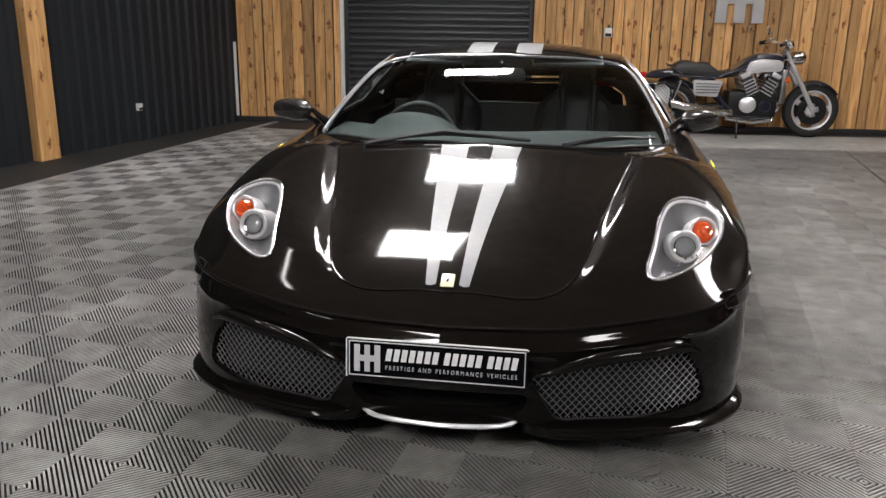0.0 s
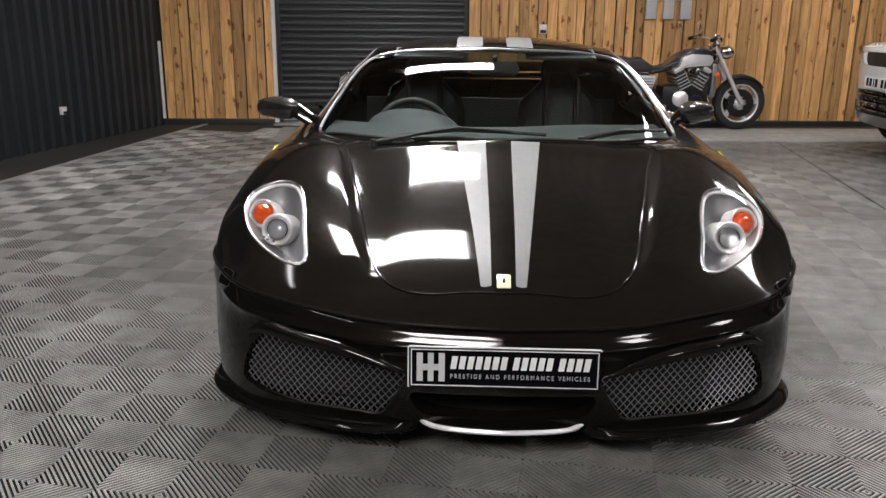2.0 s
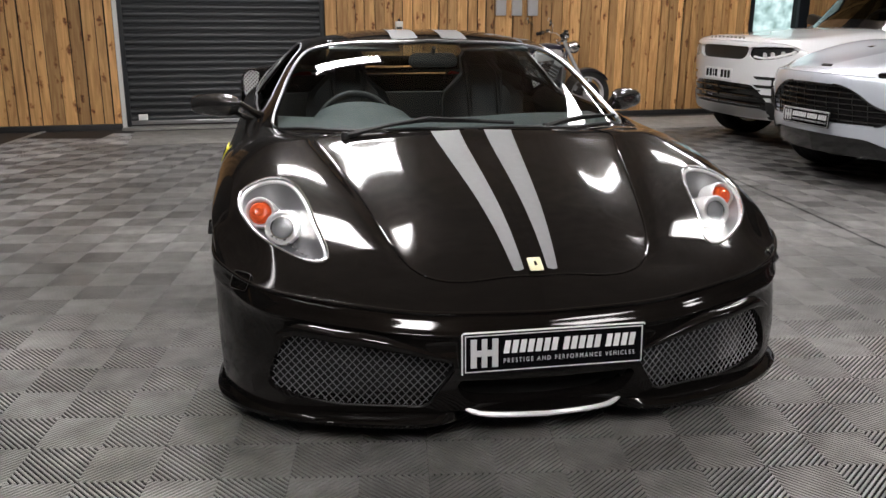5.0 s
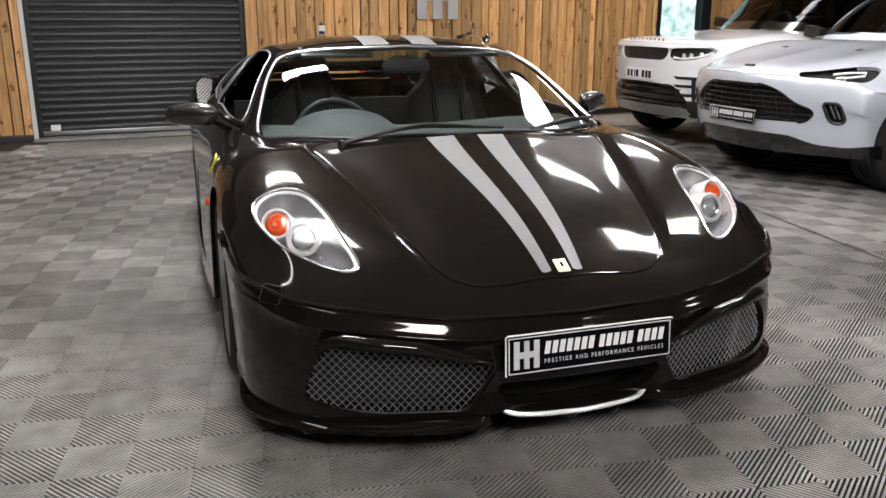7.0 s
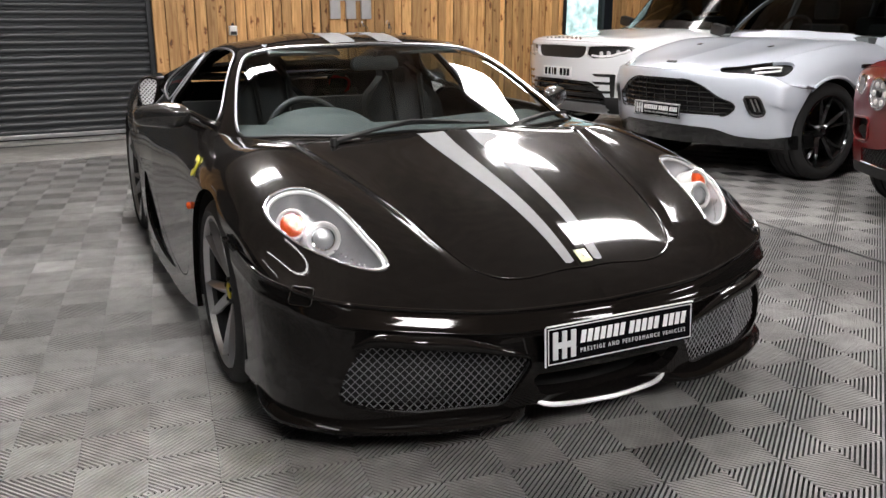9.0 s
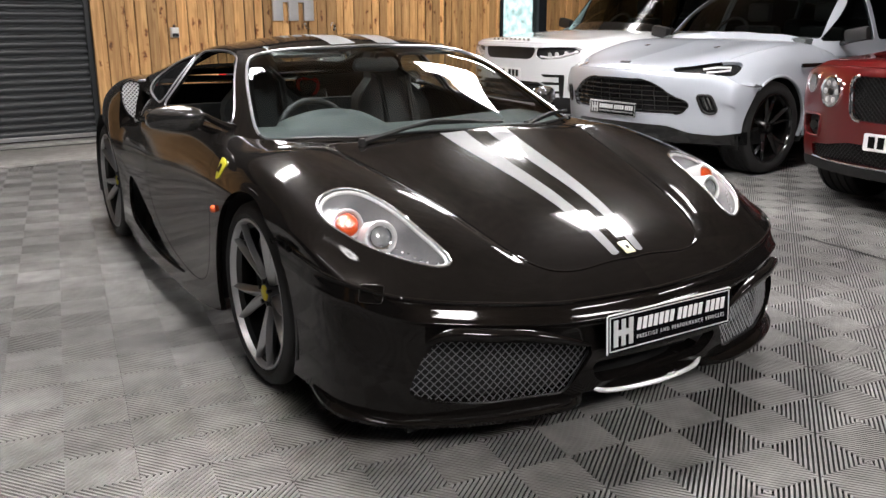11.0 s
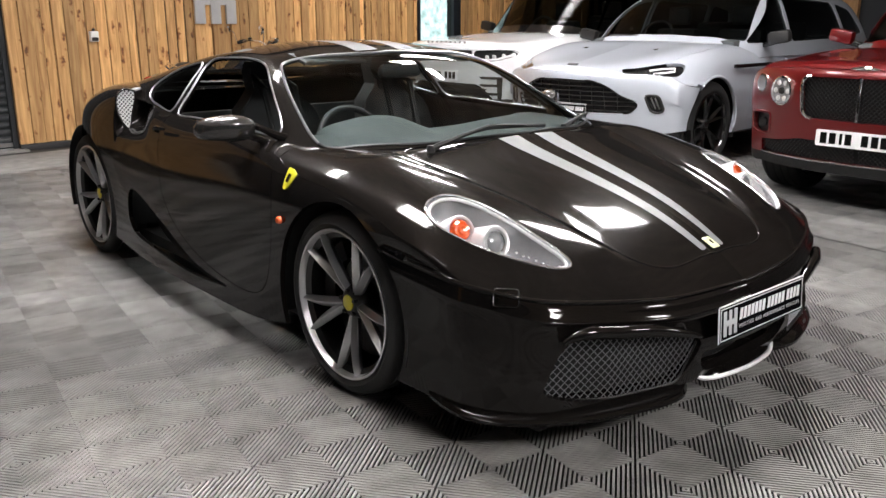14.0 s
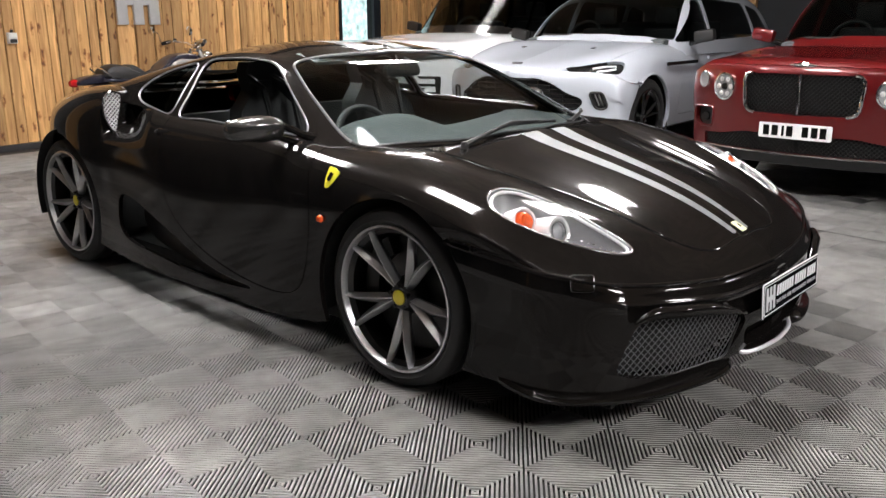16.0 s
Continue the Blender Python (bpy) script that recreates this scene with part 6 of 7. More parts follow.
skin_patch(f1_, grille1, -.03, "grille", SATIN_BLACK, suv1, "black honeycomb grille")
skin_patch(f1_, low1, -.04, "lower_intake", GLOSS_BLACK, suv1, "black lower intake")
for z in (.46, .53, .60):
    skin_ring(f1_, [(x, z) for x in np.linspace(.02, .60, 12)], .012, "intake_bar", GLOSS_BLACK, suv1, out=-.01, closed=False)
skid = rounded([(-.05, .43), (.62, .43), (.70, .37), (.62, .34), (-.05, .34)], .02, 3)
skin_patch(f1_, skid, .012, "skid_plate", SATIN_METAL, suv1, "satin silver skid plate")
under = rounded([(.66, .50), (.98, .50), (.99, .33), (.66, .33)], .02, 3)
skin_patch(f1_, under, .006, "sill_trim", SATIN_BLACK, suv1, "black lower trim", both=False)
for z0 in (.735, .655, .565):
    skin_patch(f1_, rounded([(.52, z0), (.76, z0), (.76, z0 - .028), (.56, z0 - .028)], .008, 3), .006, "vent_slot", GLOSS_BLACK, suv1, both=False)
skin_patch(f1_, rounded([(.715, .735), (.775, .735), (.755, .50), (.715, .50)], .015, 3), .007, "vent_slot", GLOSS_BLACK, suv1, both=False)
for sg in (1, -1):
    lm = new("headlamp")
    lm.parent = suv1
    q = f1_.copy().cut(lamp1, (0, 2), True, 0, lambda P: P[:, 1] < 1.0)
    (q if sg > 0 else q.mirrored()).make("lens_cover", LAMP_GLASS, lm)
    q2 = q.copy().offset(-.05)
    (q2 if sg > 0 else q2.mirrored()).make("bowl", SATIN_BLACK, lm)
    for x in (.58, .67, .76, .85):
        p, n = sk1(sg * x, .925 + .10 * (x - .5))
        part("projector", lathe([(0, 0), (.024, .0), (.03, .02), (.03, .05)], 16, "y"), LAMP_SHELL, lm, smooth=True, m=Matrix.Translation(p - n * .045))
    pts = [sk1(sg * x, z)[0] - sk1(sg * x, z)[1] * .012 for x, z in ((.50, .915), (.60, .905), (.72, .918), (.82, .948), (.89, .975))]
    part("light_bar", tube(pts, .012, 6), PLATE_WHITE, lm, "pale daytime light bar")
number_plate(suv1, Matrix.Translation(sk1(0, .735)[0] + Vector((0, -.012, 0))), "white")
for i in range(9):
    x = -.30 + i * .075
    boxed("bonnet_bar", x - .018, x + .018, .066, .072, 1.072, 1.100, SATIN_METAL, suv1, "small raised letters as bars" if i == 0 else "", .002)

# pale silver one with the wide mouth
S2 = SuvShape(0.995, 0.885, 1.125, 1.085, 0.95, 1.50, 4.01, 5.04, 1.68, 0.42, sill=0.30, plan=2.0, arch=0.445, r=0.395, yh=0.92, rake=0.56, roof_in=0.66, fender=0.03)
grille2 = rounded([(-.05, .815), (.30, .808), (.44, .755), (.54, .680), (.645, .640), (.660, .600), (.60, .530), (-.05, .520)], [0, .08, .1, .08, .03, .03, .05, 0], 5)
lamp2 = even([(.500, .190), (.56, .255), (.65, .350), (.75, .465), (.825, .560), (.868, .590), (.892, .520), (.865, .375), (.785, .245), (.67, .165), (.56, .145)], True, 60)
vent2 = rounded([(.715, .695), (.815, .695), (.850, .56), (.795, .54), (.75, .56)], .03, 4)
low2 = rounded([(-.05, .44), (.50, .43), (.66, .375), (.85, .365), (1.02, .40), (1.02, .2), (-.05, .2)], [0, .05, .05, .04, .02, .02, 0], 4)
suv2, f2_, sk2 = build_suv("silver_suv", pose(3.63, 5.84, 0, 0, 0, -91.2), S2, SILVER_PAINT, "pale silver sporty four-wheel-drive car with a wide black grille", None, [grille2, vent2, low2], 0, "y", GLOSS_BLACK, YELLOW, lamp_plan=lamp2)
skin_patch(f2_, grille2, -.05, "grille_back", MATT_BLACK, suv2)
for k in range(7):
    z = .555 + k * .04
    xs = [x for x in np.linspace(.0, .70, 40) if signed(np.asarray(grille2), np.array([[x, z]]))[0][0] < .0]
    if len(xs) > 2:
        skin_ring(f2_, [(x, z) for x in xs], .0075, "grille_bar", GLOSS_BLACK, suv2, out=-.014, closed=False)
for x in (.06, .17, .28, .39, .50):
    zs = [z for z in np.linspace(.52, .83, 24) if signed(np.asarray(grille2), np.array([[x, z]]))[0][0] < .0]
    if len(zs) > 2:
        skin_ring(f2_, [(x, z) for z in zs], .006, "grille_bar", GLOSS_BLACK, suv2, out=-.02, closed=False)
skin_ring(f2_, [p for p in grille2 if p[0] > .0], .006, "grille_edge", GLOSS_BLACK, suv2, closed=False)
skin_patch(f2_, low2, -.02, "lower_intake", GLOSS_BLACK, suv2, "gloss black lower air dam")
skin_patch(f2_, vent2, -.04, "side_vent", GLOSS_BLACK, suv2, both=False)
skin_ring(f2_, vent2, .010, "vent_frame", SATIN_BLACK, suv2)
for dx in (.03, .06):
    skin_ring(f2_, [(.725 + dx, .675), (.75 + dx, .58)], .006, "vent_fin", SATIN_METAL, suv2, out=-.012, closed=False)
for sg in (1, -1):
    lm = new("headlamp")
    lm.parent = suv2
    sh2 = car_shell["silver_suv"]
    z2 = lambda P: (P[:, 2] > .6) & (P[:, 1] < S2.ya)
    q = sh2.copy().cut(lamp2, (0, 1), True, 0, z2)
    (q if sg > 0 else q.mirrored()).make("lens_cover", LAMP_GLASS, lm)
    q2 = q.copy().offset(-.04)
    (q2 if sg > 0 else q2.mirrored()).make("bowl", DARK_METAL, lm)

    def top2(x, y, d):
        k = np.argmin((sh2.P[:, 0] - x) ** 2 + (sh2.P[:, 1] - y) ** 2)
        p = sh2.P[k] - sh2.N[k] * d
        return Vector((sg * p[0], p[1], p[2]))

    for x, y in ((.69, .255), (.76, .335)):
        part("projector", lathe([(0, 0), (.022, .0), (.03, .02), (.03, .05)], 16, "y"), CHROME, lm, smooth=True, m=Matrix.Translation(top2(x, y, .028)) @ pose(0, 0, 0, -35, 0, 20 * sg))
    pts = [top2(x, y, .008) for x, y in ((.69, .315), (.77, .405), (.835, .495), (.85, .46), (.81, .375), (.75, .295))]
    part("light_bar", tube(pts, .009, 6), PLATE_WHITE, lm, "pale daytime light bar")
    boxed("side_strake", min(sg * .985, sg * 1.008), max(sg * .985, sg * 1.008), S2.ya + .30, S2.yc + .50, .895, .93, GLOSS_BLACK, suv2, "black side strake", .008)
    boxed("bonnet_vent", sg * .42 - .02, sg * .42 + .02, -.17, .17, 0, .006, GLOSS_BLACK, suv2, "slim bonnet vent", .003, pose(0, 1.08, 1.070, 6, 0, sg * -8))
boxed("bonnet_badge", -.055, .055, -.012, .012, 0, .008, DARK_METAL, suv2, "small dark winged badge shape", .004, pose(0, .15, .934, 35))
number_plate(suv2, Matrix.Translation(sk2(0, .54)[0] + Vector((0, -.02, 0))), "dealer")

# red one with the mesh grille
S3 = SuvShape(1.0, 1.0, 1.12, 1.10, 0.90, 1.58, 3.90, 5.12, 1.73, 0.34, sill=0.30, plan=2.4, arch=0.42, r=0.385, yh=0.85, roof_in=0.70)
grille3 = rounded([(-.05, .94), (.395, .94), (.425, .90), (.405, .695), (.365, .655), (-.05, .65)], [0, .04, .04, .04, .04, 0], 4)
low3 = rounded([(-.05, .505), (.42, .505), (.60, .47), (.80, .455), (.80, .36), (-.05, .36)], [0, .03, .03, .02, .02, 0], 4)
vent3 = rounded([(.70, .66), (.90, .655), (.915, .55), (.86, .50), (.71, .51)], .03, 4)
suv3, f3_, sk3 = build_suv("red_suv", pose(3.356, 3.228, 0, 0, 0, -96.1), S3, RED_PAINT, "glossy red luxury four-wheel-drive car with a mesh grille", None, [grille3, low3, vent3], 0, "y", RIM_METAL, DARK_METAL)
skin_patch(f3_, grille3, -.05, "grille_back", MATT_BLACK, suv3)
skin_patch(f3_, low3, -.04, "lower_intake", MATT_BLACK, suv3, "dark lower mesh")
skin_patch(f3_, vent3, -.04, "side_intake", SATIN_BLACK, suv3, both=False)
for outline_, off_ in ((grille3, -.018), (low3, -.018)):
    for sg in (1, -1):
        bm = bmesh.new()
        for slope in (1, -1):
            c = -1.2
            while c < 1.9:
                run = [(x, slope * x + c) for x in np.linspace(0, .82, 60)]
                d, _ = signed(np.asarray(outline_), np.array(run))
                pts = []
                for (x, z), q in zip(run, d):
                    if q < 0 and x > .004:
                        p, n = sk3(x, z)
                        pts.append((sg * x, p.y - off_, z))
                if len(pts) > 1:
                    tube([pts[0], pts[len(pts) // 2], pts[-1]], .0034, 4, bm=bm)
                c += .032
        part("mesh", bm, DARK_METAL, suv3, "crossed dark metal mesh")
skin_ring(f3_, [p for p in grille3 if p[0] > .0], .013, "grille_frame", CHROME, suv3, closed=False)
skin_ring(f3_, vent3, .010, "intake_frame", RED_PAINT, suv3)
boxed("grille_bar", -.009, .009, -.004, .012, .655, .945, CHROME, suv3, "chrome centre bar", .003, Matrix.Translation((0, sk3(0, .8)[0].y, 0)))
skin_ring(f3_, [(x, .358) for x in np.linspace(.0, .80, 12)], .008, "lower_strip", CHROME, suv3, out=.004, closed=False)
for sg in (1, -1):
    for x, z, r in ((.585, .825, .104), (.800, .870, .066)):
        p, n = sk3(sg * x, z)
        lm = new("headlamp")
        lm.parent = suv3
        q = n.to_track_quat("-Y", "Z").to_matrix().to_4x4()
        lm.matrix_basis = Matrix.Translation(p) @ q
        part("lamp_rim", lathe([(r * .84, -.004), (r * .9, -.022), (r, -.018), (r * 1.03, .02)], 36, "y"), CHROME, lm, smooth=True)
        part("bowl", lathe([(0, -.010), (r * .5, -.008), (r * .86, -.014)], 36, "y"), LAMP_BOWL, lm, smooth=True)
        if r > .1:
            for a in range(6):
                part("reflector_cell", lathe([(0, -.022), (.018, -.016), (.021, .002)], 12, "y"), LAMP_SHELL, lm, smooth=True, m=pose(.062 * math.cos(a * math.pi / 3), 0, .062 * math.sin(a * math.pi / 3)))
            part("projector", lathe([(0, -.028), (.022, -.022), (.03, .0)], 20, "y"), DARK_METAL, lm, smooth=True)
        part("lens_cover", lathe([(0, -.040), (r * .5, -.036), (r * .88, -.020)], 36, "y"), LAMP_GLASS, lm, smooth=True)
    p, n = sk3(sg * .80, .58)
    part("fog_lamp", lathe([(0, -.01), (.03, -.006), (.036, .02)], 20, "y"), DARK_METAL, suv3, smooth=True, m=Matrix.Translation(p + Vector((0, .02, 0))))
part("bonnet_emblem", tube([(-.11, .045, .998), (-.05, .036, 1.004), (0, .030, 1.008), (.05, .036, 1.004), (.11, .045, .998)], .013, 6, taper=[.4, 1, 1.3, 1, .4]), CHROME, suv3, "chrome winged badge shape", smooth=True)
skirt3 = rounded([(-.05, .352), (.97, .352), (.985, .27), (-.05, .27)], .005, 2)
skin_patch(f3_, skirt3, .004, "lower_skirt", MATT_BLACK, suv3, "black lower skirt")
number_plate(suv3, Matrix.Translation(sk3(0, .535)[0] + Vector((0, -.03, 0))), "white")

# ---- the motorcycle by the timber wall ----
BIKE_Y = 10.2
motorcycle = thing("motorcycle", pose(2.397, BIKE_Y, 0) @ Matrix.Scale(0.95, 4), "black and chrome muscle motorcycle with a wide front wheel", "motorcycle")
BIKE_BLACK = material("bike_blue_black", (0.008, 0.008, 0.02), 0.3, 0, 1.0)
ALLOY = material("polished_alloy", (0.82, 0.82, 0.83), 0.26, 0.6)
CAST = material("cast_engine_black", (0.012, 0.012, 0.013), 0.4, 0.2, 0, 0.2, 60)


def bike_wheel(x, r, w):
    b = new("wheel")
    b.parent = motorcycle
    b.matrix_basis = pose(x, 0, r)
    part("tyre", lathe([(r * .70, -w * .42), (r * .80, -w * .5), (r * .93, -w * .42), (r, -w * .12), (r, w * .12), (r * .93, w * .42), (r * .80, w * .5), (r * .70, w * .42)], 48, "y"), RUBBER, b, smooth=True)
    part("rim", lathe([(r * .74, -w * .36), (r * .71, -w * .45), (r * .66, -w * .40), (r * .64, 0), (r * .66, w * .40), (r * .71, w * .45), (r * .74, w * .36)], 48, "y"), ALLOY, b, "pale cast rim", smooth=True)
    me = None
    for i in range(5):
        if me is None:
            o = part("spoke", box(bmesh.new(), -.035, .035, -w * .2, w * .2, .05, r * .67, .015), ALLOY, b, smooth=True)
            me = o.data
        else:
            o = new("spoke", me)
            o.parent = b
        o.matrix_basis = pose(0, 0, 0, 0, 72 * i + 12, 0)
    part("hub", lathe([(0, -w * .5), (.03, -w * .5), (.06, -w * .35), (.06, w * .35), (.03, w * .5), (0, w * .5)], 24, "y"), ALLOY, b, smooth=True)
    for s in (-1, 1):
        part("brake_disc", lathe([(.085, s * w * .46), (.175, s * w * .46), (.175, s * w * .46 + .006), (.085, s * w * .46 + .006)], 40, "y"), CAST, b, "steel brake disc", smooth=True)
    return b


bike_wheel(0.0, .325, .17)
bike_wheel(1.53, .335, .125)
AX, AZ = 1.53, .335
for s in (-1, 1):
    part("fork_tube", tube([(AX, s * .10, AZ), (AX - .15, s * .10, .60), (AX - .30, s * .10, .86)], .027, 12), ALLOY, motorcycle, "bright fork leg", smooth=True)
    part("fork_stanchion", tube([(AX - .285, s * .10, .83), (AX - .395, s * .10, 1.04)], .022, 12), ALLOY, motorcycle, smooth=True)
    part("brake_caliper", box(bmesh.new(), AX - .16, AX - .09, s * .09 - .02, s * .09 + .02, .33, .44, .012), CAST, motorcycle, smooth=True)
    part("shock_absorber", tube([(-.02, s * .15, .40), (.07, s * .15, .68)], .028, 12), CHROME, motorcycle, "chrome spring unit", smooth=True)
    part("exhaust_silencer", tube([(.55, s * .19, .30), (.30, s * .20, .33), (-.10, s * .21, .42), (-.30, s * .21, .46)], .052, 16, taper=[.7, 1, 1, .9]), CHROME, motorcycle, smooth=True)
    part("down_pipe", tube([(1.02, s * .12, .52), (1.10, s * .12, .36), (1.02, s * .13, .22), (.80, s * .14, .19), (.50, s * .17, .24)], .028, 12), CHROME, motorcycle, smooth=True)
    part("swing_arm", tube([(.0, s * .13, .325), (.48, s * .12, .36)], .03, 10), CAST, motorcycle, smooth=True)
    part("frame_tube", tube([(1.20, s * .06, .92), (1.14, s * .11, .60), (1.02, s * .13, .26), (.62, s * .14, .24), (.46, s * .14, .45), (.38, s * .13, .70), (-.05, s * .12, .74)], .020, 10), BIKE_BLACK, motorcycle, smooth=True)
    part("frame_tube", tube([(1.20, s * .05, .97), (.85, s * .12, .90), (.42, s * .14, .72)], .020, 10), BIKE_BLACK, motorcycle, smooth=True)
    # air scoop
    sc = prism(rounded([(.66, .76), (.70, .90), (.82, .945), (1.06, .93), (1.10, .86), (1.06, .80), (.86, .79)], .03, 4), .06, bevel=.015)
    part("air_scoop", sc, ALLOY, motorcycle, "polished alloy air scoop", smooth=True, m=pose(0, s * .17 - .03, 0))
    part("side_cover", prism(rounded([(.22, .50), (.20, .68), (.46, .68), (.42, .48)], .02, 3), .03, bevel=.006), ALLOY, motorcycle, "ribbed alloy side cover", smooth=True, m=pose(0, s * .16 - .015, 0))
    for k in range(4):
        boxed("cover_rib", .23, .43, s * .178 - .004, s * .178 + .004, .53 + k * .035, .54 + k * .035, CAST, motorcycle)
    for k, (x, z, lean) in enumerate(((.74, .60, 28), (.94, .60, -28))):
        cy = box(bmesh.new(), -.065, .065, -.10, .10, -.10, .14, .02, pose(0, 0, 0))
        part("cylinder", cy, CAST, motorcycle, smooth=True, m=pose(x, s * .10, z, 0, -lean, 0))
        for q in range(5):
            boxed("cylinder_fin", -.078, .078, -.106, .106, -.07 + q * .04, -.058 + q * .04, ALLOY, motorcycle, "", 0.0, pose(x, s * .10, z, 0, -lean, 0))
        boxed("head_cover", -.06, .06, -.10, .10, .14, .20, ALLOY, motorcycle, "", .02, pose(x, s * .11, z, 0, -lean, 0))
    for x in (.80, .90):
        part("carb_cap", lathe([(0, -.02), (.03, -.018), (.036, .0), (.036, .03)], 18, "y"), CHROME, motorcycle, smooth=True, m=pose(x, s * .205, .742, 0, 0, 0 if s < 0 else 180))
    part("crank_cover", lathe([(0, -.05), (.07, -.045), (.098, -.02), (.10, .03)], 28, "y"), ALLOY, motorcycle, "round alloy engine cover", smooth=True, m=pose(.72, s * .17, .40, 0, 0, 0 if s < 0 else 180))
    part("crank_cover", lathe([(0, -.03), (.05, -.028), (.07, -.01), (.07, .03)], 24, "y"), BIKE_BLACK, motorcycle, smooth=True, m=pose(.93, s * .17, .38, 0, 0, 0 if s < 0 else 180))
    part("handlebar", tube([(1.15, 0, 1.07), (1.13, s * .12, 1.12), (1.06, s * .30, 1.14), (.99, s * .38, 1.12)], .016, 10), CHROME, motorcycle, smooth=True)
    part("grip", tube([(1.04, s * .34, 1.135), (.96, s * .41, 1.11)], .022, 10), RUBBER, motorcycle, smooth=True)
    mm = new("mirror")
    mm.parent = motorcycle
    part("stem", tube([(1.05, s * .30, 1.13), (1.04, s * .34, 1.24), (1.00, s * .38, 1.27)], .006, 6), CHROME, mm)
    part("mirror_head", lathe([(0, -.015), (.04, -.012), (.055, .0), (.05, .012), (0, .014)], 20, "x"), CHROME, mm, smooth=True, m=pose(.97, s * .38, 1.275))
    part("indicator", lathe([(0, -.03), (.025, -.02), (.03, .02), (0, .03)], 16, "x"), AMBER, motorcycle, smooth=True, m=pose(1.16, s * .17, .70))
part("crankcase", box(bmesh.new(), .52, 1.08, -.16, .16, .24, .56, .05), CAST, motorcycle, smooth=True)
part("radiator", box(bmesh.new(), 1.10, 1.16, -.16, .16, .42, .82, .015), SATIN_METAL, motorcycle, "upright radiator", smooth=True)
part("headlamp", lathe([(0, .10), (.06, .095), (.085, .06), (.09, .0), (.07, -.06), (0, -.08)], 28, "x"), CHROME, motorcycle, "round chrome headlamp", smooth=True, m=pose(1.29, 0, .955))
part("instrument", lathe([(0, .03), (.05, .03), (.06, .0), (.05, -.05), (0, -.05)], 24, "z"), CHROME, motorcycle, smooth=True, m=pose(1.19, 0, 1.115, 0, -20, 0))
for s in (-1, 1):
    part("yoke", box(bmesh.new(), 1.08, 1.18, s * .07 - .05, s * .07 + .05, 1.02, 1.06, .012), CHROME, motorcycle, "chrome fork yoke", smooth=True)
    part("lever_bracket", box(bmesh.new(), 1.03, 1.09, s * .30 - .035, s * .30 + .035, 1.13, 1.18, .012), CHROME, motorcycle, smooth=True)
for r0, r1, x, z, a0, a1, nm in ((.345, .36, AX, AZ, 35, 120, "front_mudguard"), (.345, .37, 0, .335, 45, 150, "rear_mudguard")):
    bm = bmesh.new()
    rows = []
    for i in range(13):
        a = radians(a0 + (a1 - a0) * i / 12)
        rows.append([bm.verts.new((x + math.cos(a) * rr, yy, z + math.sin(a) * rr)) for yy, rr in ((-.085, r0 - .03), (-.07, r0), (0, r1), (.07, r0), (.085, r0 - .03))])
    for p, q in zip(rows, rows[1:]):
        for k in range(4):
            bm.faces.new((p[k], p[k + 1], q[k + 1], q[k]))
    bmesh.ops.solidify(bm, geom=bm.faces[:], thickness=.005)
    part(nm, bm, BIKE_BLACK, motorcycle, smooth=True)


def pad(name, outline, half, mat, label=""):
    """A rounded body whose side view is the outline."""
    bm = bmesh.new()
    o = even(outline, True, 36)
    c = o.mean(axis=0)
    rows = []
    for f, sc in ((-1.0, .55), (-.85, .85), (-.5, .98), (0, 1.0), (.5, .98), (.85, .85), (1.0, .55)):
        rows.append([bm.verts.new((c[0] + (p[0] - c[0]) * (sc * .25 + .75), f * half, c[1] + (p[1] - c[1]) * sc)) for p in o])
    for a, b in zip(rows, rows[1:]):
        for k in range(36):
            bm.faces.new((a[k], a[(k + 1) % 36], b[(k + 1) % 36], b[k]))
    bm.faces.new(rows[0])
    bm.faces.new(rows[-1])
    bmesh.ops.recalc_face_normals(bm, faces=bm.faces)
    return part(name, bm, mat, motorcycle, label, smooth=True)


pad("tank_cover", [(.55, .78), (.62, .88), (.78, .985), (.98, 1.01), (1.12, .97), (1.10, .90), (.9, .90), (.7, .84)], .12, BIKE_BLACK, "blue-black tank cover")
pad("seat", [(-.02, .83), (.08, .90), (.24, .885), (.36, .80), (.42, .76), (.60, .80), (.62, .76), (.40, .69), (.10, .74), (-.02, .78)], .14, LEATHER, "stepped black seat")
pad("seat_back", [(.20, .80), (.28, .895), (.36, .86), (.45, .74), (.38, .73)], .13, LEATHER, "raised seat back pad")
pad("tail_cover", [(-.34, .70), (-.30, .755), (-.10, .80), (.10, .79), (.22, .72), (0, .70)], .09, BIKE_BLACK, "blue-black tail cover")
part("tail_lamp", lathe([(0, -.05), (.03, -.045), (.045, -.01), (.045, .03)], 18, "x"), RED_LENS, motorcycle, "red tail lamp", smooth=True, m=pose(-.35, 0, .715))
part("grab_rail", tube([(.10, -.13, .74), (-.06, -.13, .86), (-.09, 0, .90), (-.06, .13, .86), (.10, .13, .74)], .011, 8), CHROME, motorcycle, smooth=True)
part("side_stand", tube([(.62, -.16, .22), (.60, -.28, .0)], .012, 8), SATIN_BLACK, motorcycle)

# the rear end stands a little further back
for ob in list(motorcycle.children):
    if ob.type == "MESH" and abs(ob.matrix_basis.translation.x) < 1e-6:
        for v in ob.data.vertices:
            v.co.x -= 0.17 * min(1.0, max(0.0, (0.60 - v.co.x) / 0.45))
    elif ob.matrix_basis.translation.x < 0.2:
        ob.matrix_basis = Matrix.Translation((-0.17, 0, 0)) @ ob.matrix_basis

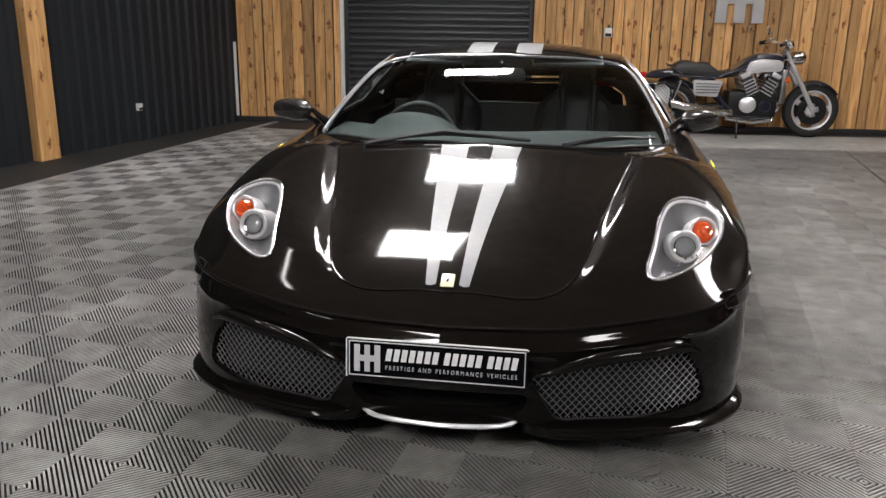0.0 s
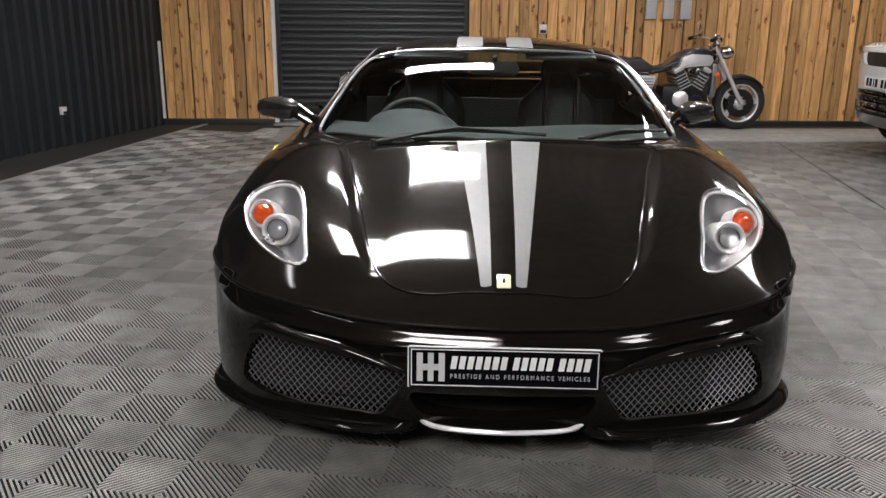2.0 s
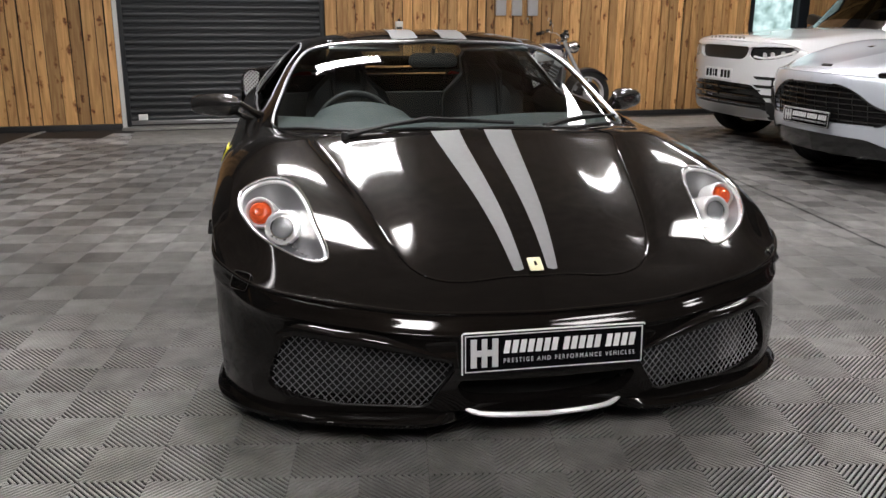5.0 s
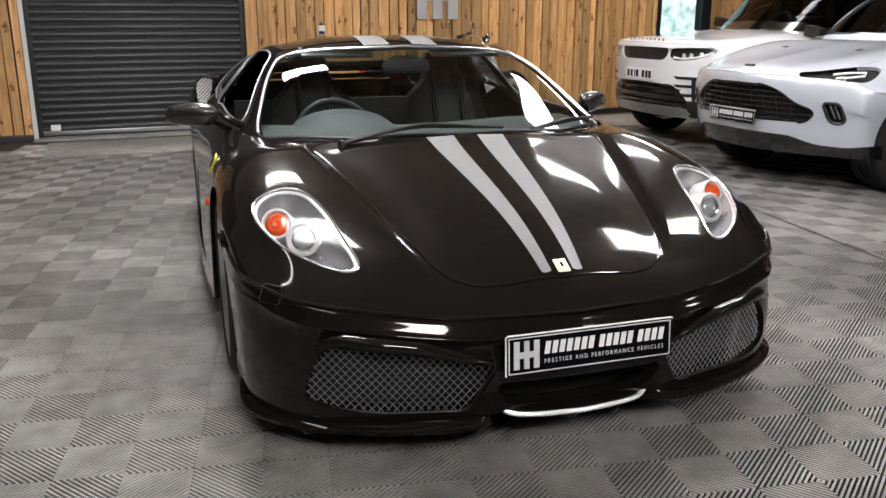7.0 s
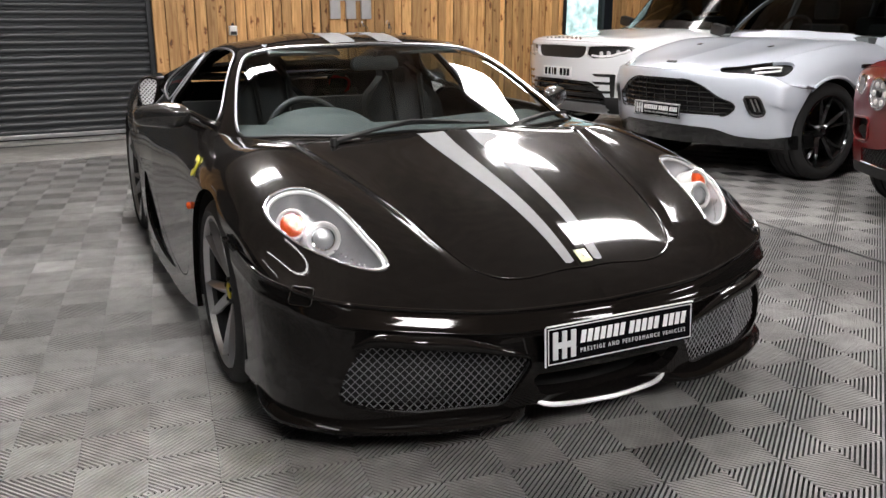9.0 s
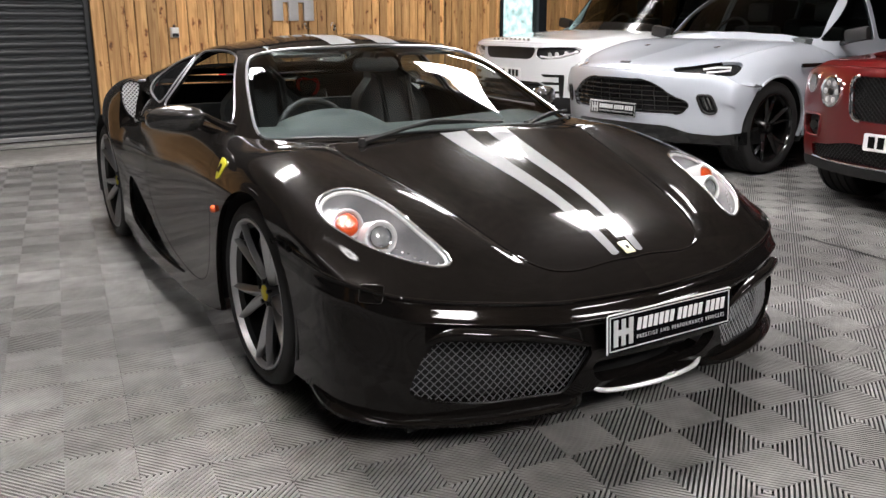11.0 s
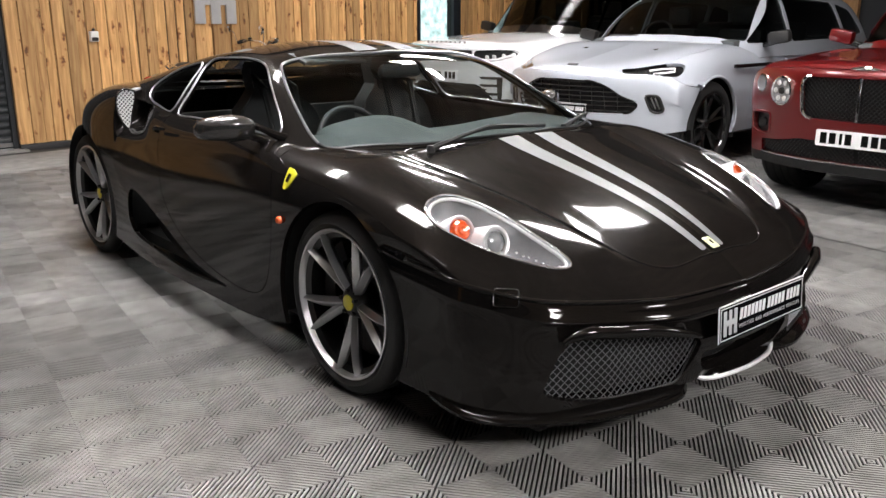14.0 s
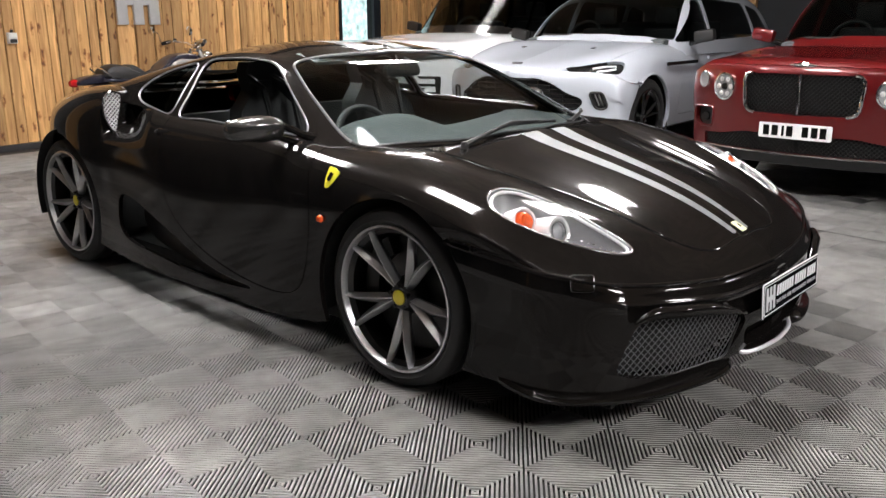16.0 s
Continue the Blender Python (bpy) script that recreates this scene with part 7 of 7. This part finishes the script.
# ---- floor tiles: 0.4 m squares with nested diamond ribs ----
def tile_arrays(ribs):
    """Raised ribs as nested diamonds about the tile's middle, cut off by its square edge."""
    half = TS / 2 - 0.0004
    P, F, slot = [], [], []

    def across(v, z):
        """Both ends of the line x + y = v inside one quarter of the tile."""
        far = min(v, half)
        return [(far, v - far, z), (v - far, far, z)]

    step = 2 * half / ribs
    for sx, sy in ((1, 1), (-1, 1), (-1, -1), (1, -1)):
        for i in range(ribs):
            a0, a1 = (i + 0.29) * step, (i + 0.75) * step
            end = 2 * half - 0.0002
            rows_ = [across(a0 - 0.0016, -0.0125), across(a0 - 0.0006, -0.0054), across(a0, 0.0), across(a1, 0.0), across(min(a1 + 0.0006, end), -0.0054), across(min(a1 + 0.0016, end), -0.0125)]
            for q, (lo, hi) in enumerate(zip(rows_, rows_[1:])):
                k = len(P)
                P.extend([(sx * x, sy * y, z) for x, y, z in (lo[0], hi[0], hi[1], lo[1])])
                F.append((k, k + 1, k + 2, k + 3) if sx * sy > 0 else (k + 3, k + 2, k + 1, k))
                # low rib flanks take the near-black slot, painting in the grooves' shade
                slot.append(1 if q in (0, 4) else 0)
    return np.array(P), np.array(F, int), np.array(slot, int)


TP, TF, TSLOT = tile_arrays(20)
tile_me = bpy.data.meshes.new("floor_tile")
tile_me.from_pydata([tuple(p) for p in TP], [], [tuple(int(i) for i in f) for f in TF])
tile_me.materials.append(TILE)
tile_me.materials.append(GROOVE_SHADE)
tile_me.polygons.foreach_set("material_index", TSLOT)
pale_me = tile_me.copy()
pale_me.materials[0] = TILE_PALE
floor_tiles = thing("tile_floor", None, "grey interlocking ribbed plastic floor tiles", "floor tiles", kind="structure")
yaw_m = pose(0, 0, 0, 0, 0, TILE_YAW).to_3x3()


def left_edge(y):
    """The tiled floor ends along a row of tiles beside the clad wall."""
    q = ORIGIN - E1 * (7.5 * TS)
    return q.x + (y - q.y) * E2.x / E2.y


near = []
for i in range(-7, 36):
    for j in range(-26, 30):
        c = ORIGIN + E1 * (i * TS) + E2 * (j * TS)
        if not (-8.0 < c.x < EAST_X - 0.15 and SOUTH_Y + 0.2 < c.y):
            continue
        if c.y > (9.3 if c.x > -1.5 else 10.05):
            continue
        pale = i <= -6 or (c.x < -1.0 and c.y > 9.55)
        near.append(((c - Vector((-0.8, 3.0))).length, c, pale))
near.sort(key=lambda q: q[0])
for k, (d, c, pale) in enumerate(near[:300]):
    o = new("floor_tile", pale_me if pale else tile_me)
    o.parent = floor_tiles
    o.matrix_basis = pose(c.x, c.y, 0.0, 0, 0, TILE_YAW + 90 * (k % 4))
# unseen sheet, added so that the gaps between ribs look shaded
bm = bmesh.new()
bm.faces.new([bm.verts.new((x, y, -0.02)) for x, y in ((left_edge(-5.4) + 0.02, -5.4), (EAST_X - 0.3, -5.4), (EAST_X - 0.3, 9.2), (left_edge(9.2) + 0.02, 9.2))])
r = bmesh.ops.extrude_face_region(bm, geom=bm.faces[:])
bmesh.ops.translate(bm, verts=[v for v in r["geom"] if isinstance(v, bmesh.types.BMVert)], vec=(0, 0, 0.0062))
bmesh.ops.recalc_face_normals(bm, faces=bm.faces)
tagged(part("gap_shade_layer", bm, GROOVE_SHADE), "thin near-black layer added as shade in the tile gaps", "floor", kind="structure")
base = TP @ np.array(yaw_m).T
for light, mat in ((False, TILE), (True, TILE_PALE)):
    cs = [c for d, c, pale in near[300:] if pale == light]
    V = np.concatenate([base + np.array([c.x, c.y, 0.0]) for c in cs])
    FF = np.concatenate([TF + i * len(TP) for i in range(len(cs))])
    o = add_mesh("outer_tiles", V, FF, mat, floor_tiles, smooth=False)
    o.data.materials.append(GROOVE_SHADE)
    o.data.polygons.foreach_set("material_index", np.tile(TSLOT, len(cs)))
    tagged(o, "paler tiles along the edge of the floor" if light else "", kind="stuff")
bm = bmesh.new()
edge_in, edge_out = ORIGIN - E1 * (7.5 * TS + 0.002), ORIGIN - E1 * (7.5 * TS + 0.085)
lo, hi = -22 * TS, 17.4 * TS
ramp = []
for at in (lo, hi):
    pi_, po_ = edge_in + E2 * at, edge_out + E2 * at
    ramp.append([bm.verts.new(v) for v in ((pi_.x, pi_.y, -0.0138), (pi_.x, pi_.y, -0.001), (po_.x, po_.y, -0.0118), (po_.x, po_.y, -0.0138))])
for q in range(4):
    bm.faces.new((ramp[0][q], ramp[0][(q + 1) % 4], ramp[1][(q + 1) % 4], ramp[1][q]))
bm.faces.new(ramp[0])
bm.faces.new(ramp[1][::-1])
bmesh.ops.recalc_face_normals(bm, faces=bm.faces)
tagged(part("edge_ramp", bm, TILE_PALE), "pale sloping edge strip of the tiled floor", "edge strip", kind="structure")
bm = bmesh.new()
a, b = Vector((3.92, 9.25, 0)), Vector((2.55, 2.3, 0))
w = (b - a).normalized()
n = Vector((-w.y, w.x, 0)) * 0.008
bm.faces.new([bm.verts.new(p + Vector((0, 0, 0.002))) for p in (a - n, b - n, b + n, a + n)])
bmesh.ops.solidify(bm, geom=bm.faces[:], thickness=0.004)
tagged(part("floor_joint", bm, SKIRTING), "thin dark joint line across the tiles", "joint", kind="structure")
